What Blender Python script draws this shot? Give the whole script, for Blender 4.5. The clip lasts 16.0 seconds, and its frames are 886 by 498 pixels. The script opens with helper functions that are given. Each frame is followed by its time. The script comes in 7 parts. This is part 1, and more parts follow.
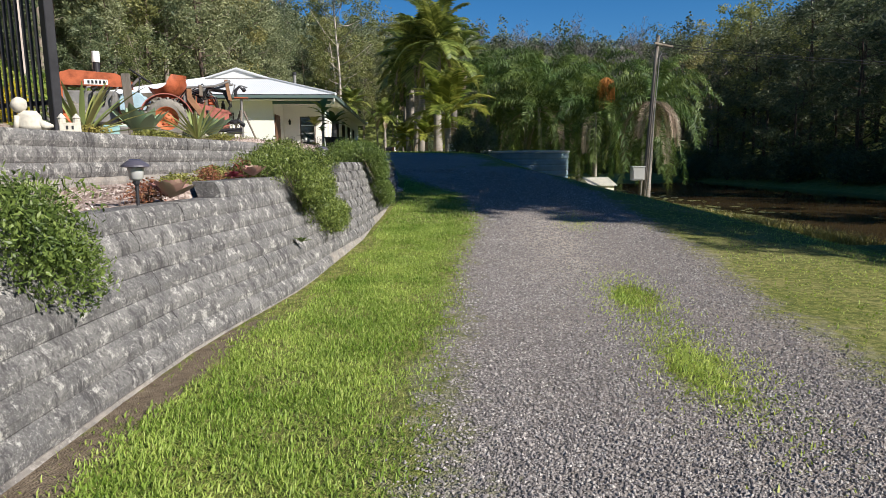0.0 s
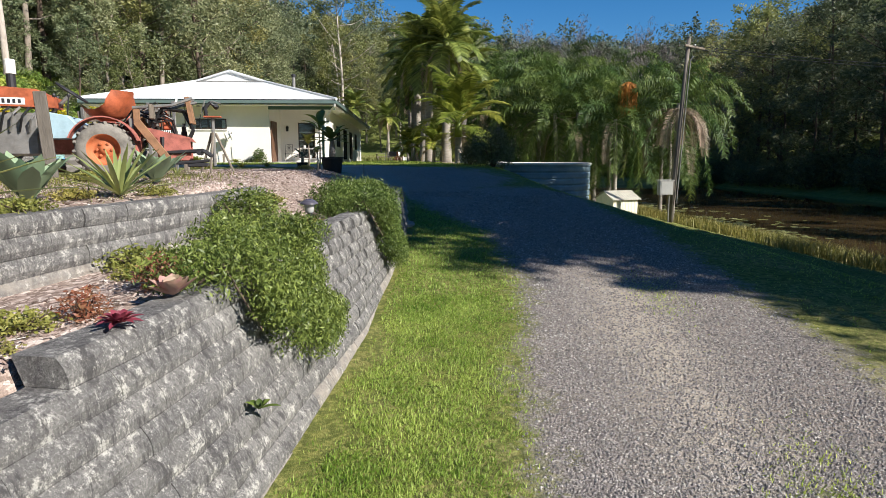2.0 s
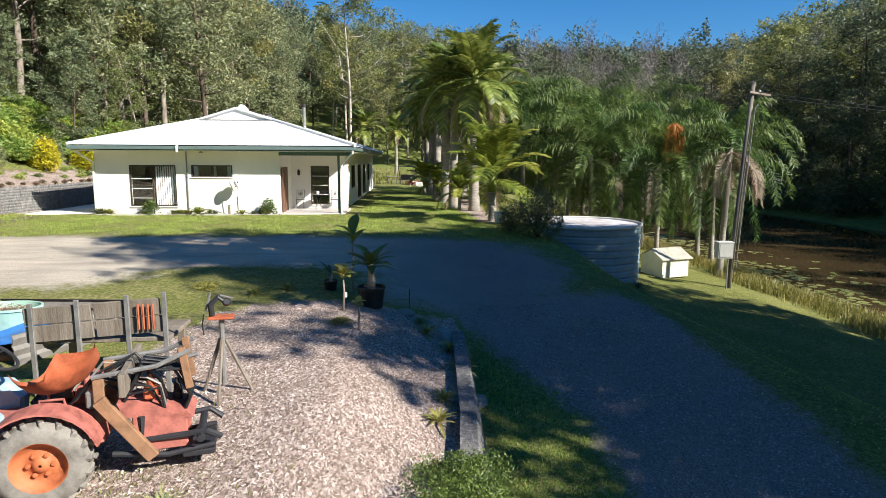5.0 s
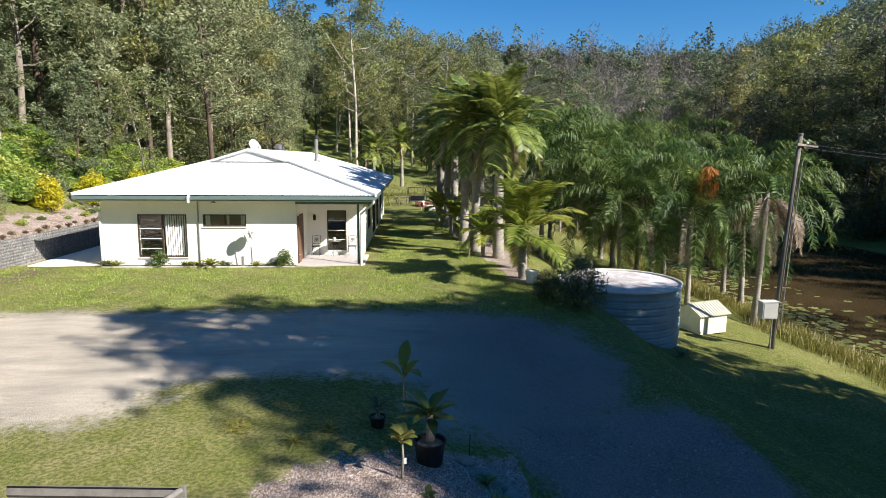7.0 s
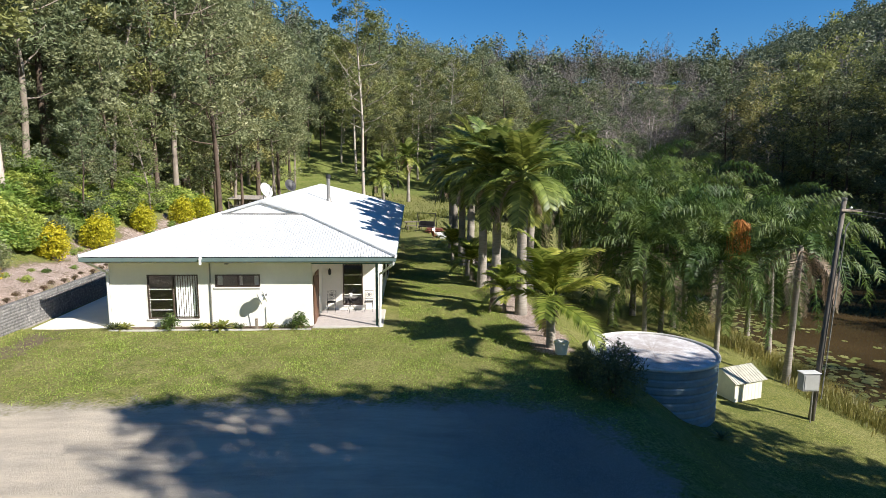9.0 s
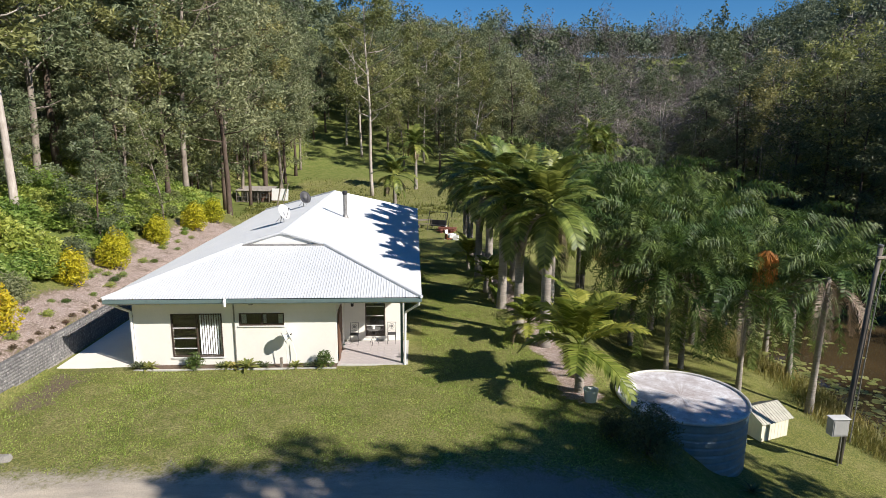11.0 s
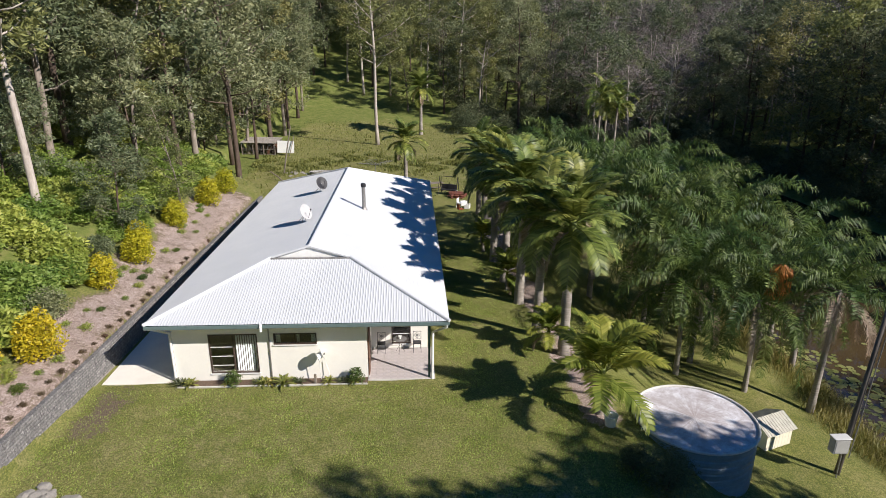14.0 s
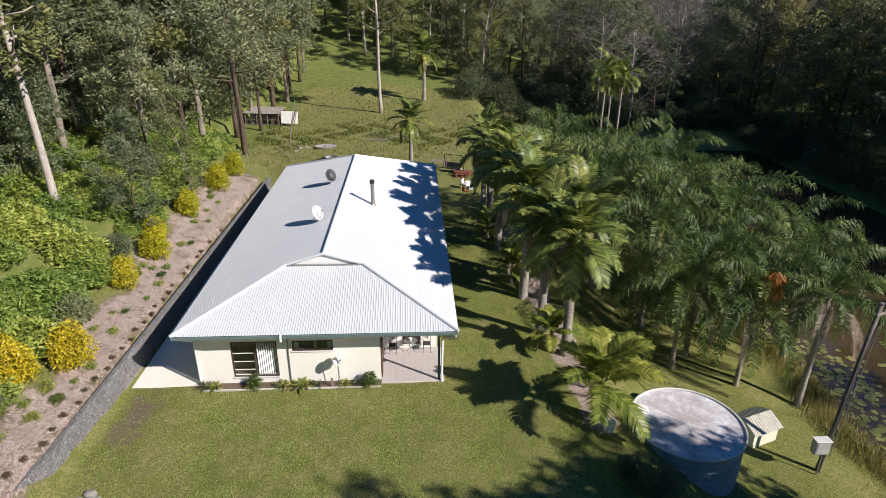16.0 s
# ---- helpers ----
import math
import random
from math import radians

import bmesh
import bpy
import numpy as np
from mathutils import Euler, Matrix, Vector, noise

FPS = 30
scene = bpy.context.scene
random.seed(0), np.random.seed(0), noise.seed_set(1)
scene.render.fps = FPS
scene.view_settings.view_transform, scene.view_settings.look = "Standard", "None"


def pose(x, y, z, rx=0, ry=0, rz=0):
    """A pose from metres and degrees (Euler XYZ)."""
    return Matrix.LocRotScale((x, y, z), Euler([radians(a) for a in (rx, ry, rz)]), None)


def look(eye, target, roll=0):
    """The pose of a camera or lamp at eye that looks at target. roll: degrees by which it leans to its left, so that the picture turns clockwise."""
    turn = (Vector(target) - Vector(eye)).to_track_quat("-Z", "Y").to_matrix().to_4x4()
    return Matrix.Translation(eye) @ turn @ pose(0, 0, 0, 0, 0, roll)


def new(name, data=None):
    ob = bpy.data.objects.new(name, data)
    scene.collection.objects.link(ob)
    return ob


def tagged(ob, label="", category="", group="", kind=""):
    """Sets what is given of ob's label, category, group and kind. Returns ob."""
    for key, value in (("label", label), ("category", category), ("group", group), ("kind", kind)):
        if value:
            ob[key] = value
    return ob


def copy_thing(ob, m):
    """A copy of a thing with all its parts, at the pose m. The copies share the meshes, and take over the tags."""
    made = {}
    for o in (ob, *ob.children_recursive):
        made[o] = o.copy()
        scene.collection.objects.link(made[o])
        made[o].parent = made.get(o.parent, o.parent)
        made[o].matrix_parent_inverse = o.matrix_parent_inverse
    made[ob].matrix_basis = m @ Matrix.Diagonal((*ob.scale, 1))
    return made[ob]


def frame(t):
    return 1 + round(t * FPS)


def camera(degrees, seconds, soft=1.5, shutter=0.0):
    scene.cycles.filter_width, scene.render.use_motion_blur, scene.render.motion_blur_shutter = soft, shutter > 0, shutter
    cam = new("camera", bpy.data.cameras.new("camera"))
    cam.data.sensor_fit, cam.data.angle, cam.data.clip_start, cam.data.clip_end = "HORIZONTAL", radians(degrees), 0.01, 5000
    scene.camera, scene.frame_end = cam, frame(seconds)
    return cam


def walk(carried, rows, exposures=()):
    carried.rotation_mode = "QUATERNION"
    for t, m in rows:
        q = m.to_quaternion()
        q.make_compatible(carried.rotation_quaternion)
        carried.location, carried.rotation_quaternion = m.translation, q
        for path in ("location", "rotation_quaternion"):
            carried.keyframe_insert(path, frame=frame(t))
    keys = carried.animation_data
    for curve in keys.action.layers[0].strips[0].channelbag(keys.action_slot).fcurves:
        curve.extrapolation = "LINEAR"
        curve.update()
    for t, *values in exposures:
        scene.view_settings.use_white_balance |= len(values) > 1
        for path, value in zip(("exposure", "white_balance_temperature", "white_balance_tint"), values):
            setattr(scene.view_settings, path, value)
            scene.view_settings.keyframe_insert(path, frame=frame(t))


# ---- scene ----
cam = camera(72.5, 16.0, soft=0.7)
# seconds, x, y, z, yaw, pitch, roll
PATH = [
    (0.0, 0.004, -0.002, -0.336, -3.48, -8.48, 0.30),
    (0.5, -0.037, 0.531, -0.297, -3.41, -8.52, 0.25),
    (1.0, -0.082, 1.163, -0.202, -3.38, -8.55, 0.15),
    (1.5, -0.130, 1.885, -0.026, -3.32, -8.54, 0.12),
    (2.0, -0.184, 2.626, 0.226, -3.25, -8.53, 0.07),
    (2.5, -0.263, 3.334, 0.540, -3.20, -8.52, -0.10),
    (3.0, -0.384, 3.988, 0.897, -3.16, -8.51, -0.23),
    (3.5, -0.555, 4.583, 1.268, -3.13, -8.47, -0.28),
    (4.0, -0.758, 5.126, 1.638, -3.07, -8.42, -0.30),
    (6.5, -1.960, 7.364, 4.056, -3.01, -8.54, -0.30),
    (7.0, -2.219, 7.826, 4.595, -3.06, -8.51, -0.38),
    (7.5, -2.460, 8.261, 5.196, -3.07, -8.61, -0.40),
    (8.0, -2.667, 8.667, 5.825, -3.07, -8.74, -0.40),
    (8.5, -2.843, 9.013, 6.382, -3.02, -8.66, -0.40),
    (9.0, -3.000, 9.298, 6.878, -2.90, -8.42, -0.40),
    (11.5, -4.176, 10.236, 10.212, -2.70, -12.38, -0.30),
    (12.0, -4.389, 10.337, 10.891, -2.72, -13.61, -0.25),
    (12.5, -4.590, 10.433, 11.581, -2.76, -14.85, -0.28),
    (13.0, -4.792, 10.532, 12.280, -2.83, -16.13, -0.32),
    (13.5, -4.981, 10.618, 13.002, -2.91, -17.44, -0.35),
    (14.0, -5.107, 10.661, 13.743, -2.91, -18.74, -0.33),
    (14.5, -5.193, 10.656, 14.493, -2.85, -19.98, -0.27),
    (15.0, -5.284, 10.630, 15.255, -2.80, -21.22, -0.22),
    (15.5, -5.382, 10.606, 16.000, -2.79, -22.42, -0.23),
    (16.0, -5.484, 10.576, 16.706, -2.81, -23.54, -0.30),
]
walk(cam, [(t, pose(x, y, z, 90 + pitch, roll, yaw)) for t, x, y, z, yaw, pitch, roll in PATH], exposures=[(0.0, 0.68, 6150, 11), (2.0, 0.85, 6180, 10), (3.5, 1.15, 6180, 9), (4.5, 1.12, 6180, 9), (7.5, 1.1, 6180, 10), (9.0, 0.92, 6150, 10), (11.5, 0.6, 6150, 13), (16.0, 0.48, 6150, 15)])

# ---- world, sun ----
SUN_UP, SUN_ROUND = radians(34), radians(124)
SUN_TO = Vector((math.sin(SUN_ROUND) * math.cos(SUN_UP), math.cos(SUN_ROUND) * math.cos(SUN_UP), math.sin(SUN_UP)))
world = bpy.data.worlds.new("world")
scene.world = world
world.use_nodes = True
wn = world.node_tree.nodes
sky = wn.new("ShaderNodeTexSky")
sky.sky_type = "NISHITA"
sky.sun_disc = False
sky.sun_elevation = SUN_UP
sky.sun_rotation = math.atan2(SUN_TO.x, SUN_TO.y)
sky.air_density, sky.dust_density, sky.ozone_density = 1.0, 0.0, 6.0
deep = wn.new("ShaderNodeHueSaturation")
deep.inputs["Saturation"].default_value = 1.24
world.node_tree.links.new(sky.outputs["Color"], deep.inputs["Color"])
world.node_tree.links.new(deep.outputs["Color"], wn["Background"].inputs["Color"])
wn["Background"].inputs["Strength"].default_value = 0.06
sun_data = bpy.data.lights.new("sun", "SUN")
sun_data.energy, sun_data.angle, sun_data.color = 5.0, radians(0.55), (1.0, 0.92, 0.79)
sun = new("sun", sun_data)
sun.matrix_world = look(SUN_TO * 100, (0, 0, 0))

# ---- materials ----


class Mat:
    """A node material with a principled surface and small helpers to wire it."""

    def __init__(self, name, rough=0.7, metal=0.0, spec=0.35):
        self.m = bpy.data.materials.new(name)
        self.m.use_nodes = True
        self.t = self.m.node_tree
        self.b = self.t.nodes["Principled BSDF"]
        self.b.inputs["Roughness"].default_value = rough
        self.b.inputs["Metallic"].default_value = metal
        self.b.inputs["Specular IOR Level"].default_value = spec
        self.co = self.t.nodes.new("ShaderNodeTexCoord").outputs["Object"]

    def n(self, kind, **props):
        node = self.t.nodes.new(kind)
        for k, v in props.items():
            if k == "operation":
                node.operation = v
            elif k == "data_type":
                node.data_type = v
            elif k == "blend_type":
                node.blend_type = v
        return node

    def link(self, a, b):
        self.t.links.new(a, b)

    def mapped(self, scale=(1, 1, 1), rot=(0, 0, 0), src=None):
        m = self.n("ShaderNodeMapping")
        m.inputs["Scale"].default_value = scale
        m.inputs["Rotation"].default_value = rot
        self.link(src or self.co, m.inputs["Vector"])
        return m.outputs["Vector"]

    def noise(self, scale, detail=4, rough=0.6, vec=None, lac=2.0):
        k = self.n("ShaderNodeTexNoise")
        k.inputs["Scale"].default_value, k.inputs["Detail"].default_value, k.inputs["Roughness"].default_value = scale, detail, rough
        self.link(vec or self.co, k.inputs["Vector"])
        return k.outputs["Fac"]

    def voronoi(self, scale, vec=None, out="Distance"):
        k = self.n("ShaderNodeTexVoronoi")
        k.inputs["Scale"].default_value = scale
        self.link(vec or self.co, k.inputs["Vector"])
        return k.outputs[out]

    def ramp(self, fac, *stops):
        r = self.n("ShaderNodeValToRGB")
        els = r.color_ramp.elements
        while len(els) < len(stops):
            els.new(0.5)
        for e, (p, c) in zip(els, stops):
            e.position, e.color = p, (*c, 1) if len(c) == 3 else c
        self.link(fac, r.inputs["Fac"])
        return r.outputs["Color"]

    def grey(self, fac, lo, hi, a=0.0, b=1.0):
        m = self.n("ShaderNodeMapRange")
        m.inputs[1].default_value, m.inputs[2].default_value, m.inputs[3].default_value, m.inputs[4].default_value = lo, hi, a, b
        self.link(fac, m.inputs[0])
        return m.outputs[0]

    def mix(self, fac, a, b, blend="MIX"):
        m = self.n("ShaderNodeMix", data_type="RGBA", blend_type=blend)
        for sock, v in ((m.inputs[0], fac), (m.inputs[6], a), (m.inputs[7], b)):
            if isinstance(v, (int, float)):
                sock.default_value = v
            elif isinstance(v, tuple):
                sock.default_value = (*v, 1)
            else:
                self.link(v, sock)
        return m.outputs[2]

    def math(self, op, a, b):
        m = self.n("ShaderNodeMath", operation=op)
        for sock, v in ((m.inputs[0], a), (m.inputs[1], b)):
            if isinstance(v, (int, float)):
                sock.default_value = v
            else:
                self.link(v, sock)
        return m.outputs[0]

    def island(self):
        return self.n("ShaderNodeNewGeometry").outputs["Random Per Island"]

    def chance(self):
        return self.n("ShaderNodeObjectInfo").outputs["Random"]

    def attr(self, name):
        a = self.n("ShaderNodeAttribute")
        a.attribute_name = name
        return a.outputs["Fac"]

    def color(self, c):
        if isinstance(c, tuple):
            self.b.inputs["Base Color"].default_value = (*c, 1)
        else:
            self.link(c, self.b.inputs["Base Color"])
        return self

    def rough(self, r):
        self.link(r, self.b.inputs["Roughness"])
        return self

    def bump(self, height, strength=0.4, dist=0.02):
        k = self.n("ShaderNodeBump")
        k.inputs["Strength"].default_value, k.inputs["Distance"].default_value = strength, dist
        self.link(height, k.inputs["Height"])
        self.link(k.outputs["Normal"], self.b.inputs["Normal"])
        return self


def painted(name, c, rough=0.55, dirt=0.12, scale=3.0, metal=0.0):
    """Paint or plain stuff with soft dirt and grain."""
    k = Mat(name, rough, metal)
    dark = tuple(v * (1 - 2.2 * dirt) for v in c)
    light = tuple(min(1, v * (1 + dirt)) for v in c)
    big = k.noise(scale, 5, 0.65)
    fine = k.noise(scale * 14, 3, 0.6)
    base = k.ramp(big, (0.25, dark), (0.55, c), (0.85, light))
    k.color(k.mix(k.grey(fine, 0.35, 0.7, 0.0, 0.35), base, dark))
    k.rough(k.grey(big, 0.2, 0.8, rough - 0.12, min(1, rough + 0.15)))
    k.bump(fine, 0.15, 0.004)
    return k.m


def leafy(name, dark, mid, light, trans=0.3, rough=0.5, patch=0.35):
    """Leaves: colour by leaf and by plant, some light through them."""
    k = Mat(name, rough, 0.0, 0.4)
    one = k.ramp(k.island(), (0.0, dark), (0.5, mid), (1.0, light))
    two = k.ramp(k.noise(patch, 2, 0.5), (0.3, dark), (0.7, light))
    col = k.mix(0.4, one, two)
    hsv = k.n("ShaderNodeHueSaturation")
    k.link(k.grey(k.chance(), 0, 1, 0.475, 0.525), hsv.inputs["Hue"])
    k.link(k.grey(k.chance(), 0, 1, 1.2, 0.75), hsv.inputs["Value"])
    k.link(col, hsv.inputs["Color"])
    k.color(hsv.outputs["Color"])
    tr = k.n("ShaderNodeBsdfTranslucent")
    k.link(hsv.outputs["Color"], tr.inputs["Color"])
    mx = k.n("ShaderNodeMixShader")
    mx.inputs[0].default_value = trans
    out = k.t.nodes["Material Output"]
    k.link(k.b.outputs[0], mx.inputs[1])
    k.link(tr.outputs[0], mx.inputs[2])
    k.link(mx.outputs[0], out.inputs["Surface"])
    return k.m


def bark(name, a, b, scale=2.0, ring=0.0):
    k = Mat(name, 0.85, 0.0, 0.2)
    v = k.mapped((4, 4, 0.7) if ring == 0 else (0.6, 0.6, ring))
    f = k.noise(scale, 6, 0.7, v)
    patch = k.noise(0.9, 3, 0.6)
    k.color(k.mix(k.grey(patch, 0.3, 0.7), k.ramp(f, (0.3, a), (0.7, b)), k.ramp(f, (0.3, tuple(x * 0.55 for x in a)), (0.7, a))))
    k.bump(f, 0.7, 0.03)
    return k.m


def ground_material():
    k = Mat("ground", 0.95, 0.0, 0.15)
    jag = k.noise(1.6, 5, 0.7)
    jag2 = k.noise(9.0, 4, 0.7)
    off = k.math("ADD", k.grey(jag, 0.2, 0.8, -0.38, 0.38), k.grey(jag2, 0.2, 0.8, -0.3, 0.3))

    def mask(name, lo=0.4, hi=0.6):
        return k.grey(k.math("ADD", k.attr(name), off), lo, hi)

    # grass
    big = k.noise(0.35, 4, 0.6)
    mid = k.noise(4.0, 5, 0.7)
    clump = k.noise(14.0, 3, 0.6)
    fine = k.noise(45.0, 3, 0.7)
    grass = k.ramp(big, (0.3, (0.125, 0.15, 0.032)), (0.5, (0.185, 0.195, 0.045)), (0.62, (0.25, 0.235, 0.08)), (0.75, (0.33, 0.28, 0.13)))
    dry = k.noise(1.1, 6, 0.75)
    grass = k.mix(k.math("MULTIPLY", k.grey(dry, 0.42, 0.64, 0.0, 1.0), k.grey(k.attr("straw"), 0.0, 1.0, 0.4, 1.0)), grass, (0.37, 0.305, 0.16))
    grass = k.mix(k.grey(mid, 0.4, 0.66, 0.0, 0.6), grass, (0.095, 0.125, 0.024))
    grass = k.mix(k.grey(fine, 0.48, 0.62, 0.0, 0.6), grass, (0.38, 0.36, 0.13))
    grass = k.mix(k.grey(clump, 0.44, 0.58, 0.0, 0.65), grass, (0.065, 0.085, 0.018))
    # gravel
    cell = k.voronoi(88.0, out="Color")
    cell2 = k.voronoi(36.0, out="Color")
    sep = k.n("ShaderNodeSeparateColor")
    k.link(cell, sep.inputs[0])
    sep2 = k.n("ShaderNodeSeparateColor")
    k.link(cell2, sep2.inputs[0])
    stone = k.ramp(sep.outputs[0], (0.0, (0.10, 0.09, 0.086)), (0.45, (0.205, 0.186, 0.176)), (0.8, (0.34, 0.312, 0.292)), (1.0, (0.52, 0.48, 0.45)))
    stone = k.mix(k.grey(sep2.outputs[1], 0.3, 0.8, 0.0, 0.4), stone, (0.14, 0.123, 0.117))
    dusty = k.noise(0.5, 5, 0.65)
    gravel = k.mix(k.grey(dusty, 0.4, 0.7, 0.05, 0.6), stone, (0.33, 0.272, 0.225))
    tracks = k.noise(1.0, 5, 0.7, k.mapped((0.35, 1.6, 1), (0, 0, 0.25)))
    sand = k.mix(k.grey(tracks, 0.35, 0.65), (0.46, 0.40, 0.325), (0.68, 0.595, 0.48))
    sand = k.mix(k.grey(k.noise(38, 4, 0.8), 0.5, 0.66, 0.0, 0.55), sand, (0.25, 0.215, 0.18))
    gravel = k.mix(k.math("MULTIPLY", k.attr("sand"), k.grey(dusty, 0.3, 0.65, 0.6, 0.95)), gravel, sand)
    # dirt
    dirt = k.ramp(k.noise(12, 6, 0.75), (0.3, (0.10, 0.075, 0.05)), (0.7, (0.23, 0.18, 0.13)))
    # mulch
    chip = k.voronoi(55.0, k.mapped((1, 0.45, 1)), "Color")
    sep3 = k.n("ShaderNodeSeparateColor")
    k.link(chip, sep3.inputs[0])
    mulch = k.ramp(sep3.outputs[0], (0.0, (0.16, 0.115, 0.095)), (0.45, (0.33, 0.25, 0.215)), (0.8, (0.50, 0.40, 0.355)), (1.0, (0.66, 0.58, 0.53)))
    mulch = k.mix(k.grey(k.noise(0.9, 6, 0.75), 0.48, 0.66, 0.0, 0.5), mulch, (0.21, 0.165, 0.125))
    # forest floor
    floor = k.ramp(k.noise(1.2, 6, 0.75), (0.3, (0.085, 0.11, 0.028)), (0.5, (0.15, 0.18, 0.045)), (0.75, (0.24, 0.22, 0.09)))
    col = k.mix(mask("forest"), grass, floor)
    col = k.mix(mask("dirt"), col, dirt)
    col = k.mix(mask("gravel", 0.3, 0.72), col, gravel)
    col = k.mix(mask("mulch"), col, mulch)
    k.color(col)
    h = k.math("ADD", k.math("MULTIPLY", k.voronoi(105.0), 0.5), k.math("ADD", k.math("MULTIPLY", fine, 0.6), k.math("MULTIPLY", clump, 1.2)))
    k.bump(h, 0.75, 0.025)
    return k.m


def block_material(soil=False):
    k = Mat("split_block", 0.95, 0.0, 0.2)
    k.co = k.n("ShaderNodeNewGeometry").outputs["Position"]
    f = k.noise(60, 6, 0.8)
    v = k.noise(4.5, 7, 0.75)
    one = k.ramp(k.chance(), (0.0, (0.155, 0.149, 0.147)), (0.6, (0.18, 0.173, 0.169)), (1.0, (0.225, 0.217, 0.211)))
    col = k.mix(k.grey(v, 0.42, 0.6, 0.0, 0.72), one, (0.10, 0.097, 0.10))
    lichen = k.grey(k.noise(11.0, 7, 0.85), 0.53, 0.6, 0.0, 0.9)
    col = k.mix(lichen, col, (0.50, 0.485, 0.455))
    crust = k.noise(95, 4, 0.85)
    col = k.mix(k.grey(crust, 0.53, 0.62, 0.0, 0.55), col, (0.42, 0.41, 0.40))
    streak = k.noise(14, 5, 0.8, k.mapped((1, 1, 0.22)))
    col = k.mix(k.grey(streak, 0.52, 0.62, 0.0, 0.8), col, (0.055, 0.052, 0.055))
    col = k.mix(k.grey(f, 0.49, 0.6, 0.0, 0.6), col, (0.065, 0.062, 0.062))
    if soil:
        col = k.mix(k.grey(k.noise(7, 5, 0.7), 0.35, 0.65, 0.1, 0.75), col, (0.36, 0.32, 0.28))
    k.color(col)
    k.bump(k.math("ADD", f, k.math("MULTIPLY", v, 1.2)), 0.8, 0.011)
    return k.m


def water_material():
    k = Mat("pond_water", 0.03, 0.0, 0.6)
    k.color(k.ramp(k.noise(0.15, 3, 0.5), (0.3, (0.045, 0.032, 0.016)), (0.7, (0.085, 0.058, 0.028))))
    k.bump(k.noise(1.5, 3, 0.5), 0.05, 0.03)
    return k.m


def metal_roof():
    k = Mat("roof_steel", 0.42, 0.0, 0.5)
    f = k.noise(0.6, 5, 0.6)
    k.color(k.mix(k.grey(k.noise(18, 4, 0.7), 0.4, 0.8, 0.0, 0.25), k.ramp(f, (0.3, (0.56, 0.58, 0.60)), (0.7, (0.62, 0.635, 0.65))), (0.56, 0.57, 0.59)))
    return k.m


M_GROUND = ground_material()
M_BLOCK = block_material()
M_WATER = water_material()
M_ROOF = metal_roof()
M_WALL = painted("cream_render", (0.84, 0.815, 0.755), 0.75, 0.035, 0.8)
M_WHITE = painted("white_paint", (0.80, 0.80, 0.78), 0.45, 0.05)
M_GUTTER = painted("grey_green_gutter", (0.13, 0.185, 0.18), 0.32, 0.08)
M_GREEN = painted("green_gutter", (0.075, 0.14, 0.125), 0.4, 0.08)
M_FRAME = painted("bronze_aluminium", (0.07, 0.05, 0.04), 0.4, 0.1)
M_DARK = painted("dark_steel", (0.03, 0.03, 0.035), 0.5, 0.2)
M_WOOD = bark("weathered_timber", (0.17, 0.14, 0.11), (0.33, 0.29, 0.25))
M_TANK = painted("pale_blue_tank", (0.25, 0.34, 0.39), 0.55, 0.16, 1.4)
M_CONC = painted("concrete", (0.55, 0.53, 0.49), 0.9, 0.14, 1.2)
M_RUST = painted("faded_orange_paint", (0.47, 0.125, 0.055), 0.6, 0.28, 9)
M_PINKRED = painted("sun_bleached_red_paint", (0.43, 0.145, 0.115), 0.75, 0.3, 9)
M_TYRE = painted("dusty_rubber", (0.25, 0.23, 0.205), 0.9, 0.28, 8)
M_STEEL = painted("worn_steel", (0.32, 0.31, 0.30), 0.45, 0.2, 7, 0.5)
M_POLE = bark("grey_hardwood_pole", (0.12, 0.105, 0.09), (0.24, 0.215, 0.19))
M_GUM = bark("gum_bark", (0.22, 0.18, 0.145), (0.40, 0.35, 0.30))
M_GUMDARK = bark("ironbark", (0.085, 0.06, 0.047), (0.17, 0.13, 0.10))
M_PALEGUM = bark("pale_gum_bark", (0.42, 0.36, 0.31), (0.62, 0.57, 0.52))
M_PALMBARK = bark("ringed_palm_trunk", (0.25, 0.22, 0.19), (0.47, 0.43, 0.38), 5.0, 6.0)
M_GUMLEAF = leafy("gum_leaf", (0.06, 0.085, 0.034), (0.16, 0.19, 0.085), (0.36, 0.385, 0.21), 0.32)
M_OLIVE = leafy("olive_leaf", (0.075, 0.09, 0.026), (0.19, 0.205, 0.058), (0.36, 0.36, 0.135), 0.32)
M_DARKLEAF = leafy("she_oak_leaf", (0.036, 0.05, 0.024), (0.10, 0.125, 0.058), (0.23, 0.26, 0.13), 0.4)
M_GREYTWIG = leafy("bare_twig", (0.105, 0.088, 0.08), (0.175, 0.15, 0.138), (0.26, 0.225, 0.21), 0.1)
M_SHRUB = leafy("shrub_leaf", (0.03, 0.06, 0.012), (0.065, 0.11, 0.02), (0.14, 0.20, 0.04), 0.25)
M_WEED = leafy("slope_weeds", (0.10, 0.17, 0.024), (0.24, 0.34, 0.055), (0.44, 0.50, 0.12), 0.4)
M_GOLD = leafy("golden_leaf", (0.22, 0.24, 0.01), (0.50, 0.44, 0.015), (0.72, 0.60, 0.03), 0.3)
M_PALM = leafy("palm_leaf", (0.035, 0.062, 0.012), (0.13, 0.18, 0.03), (0.36, 0.40, 0.10), 0.34, 0.45, 1.5)
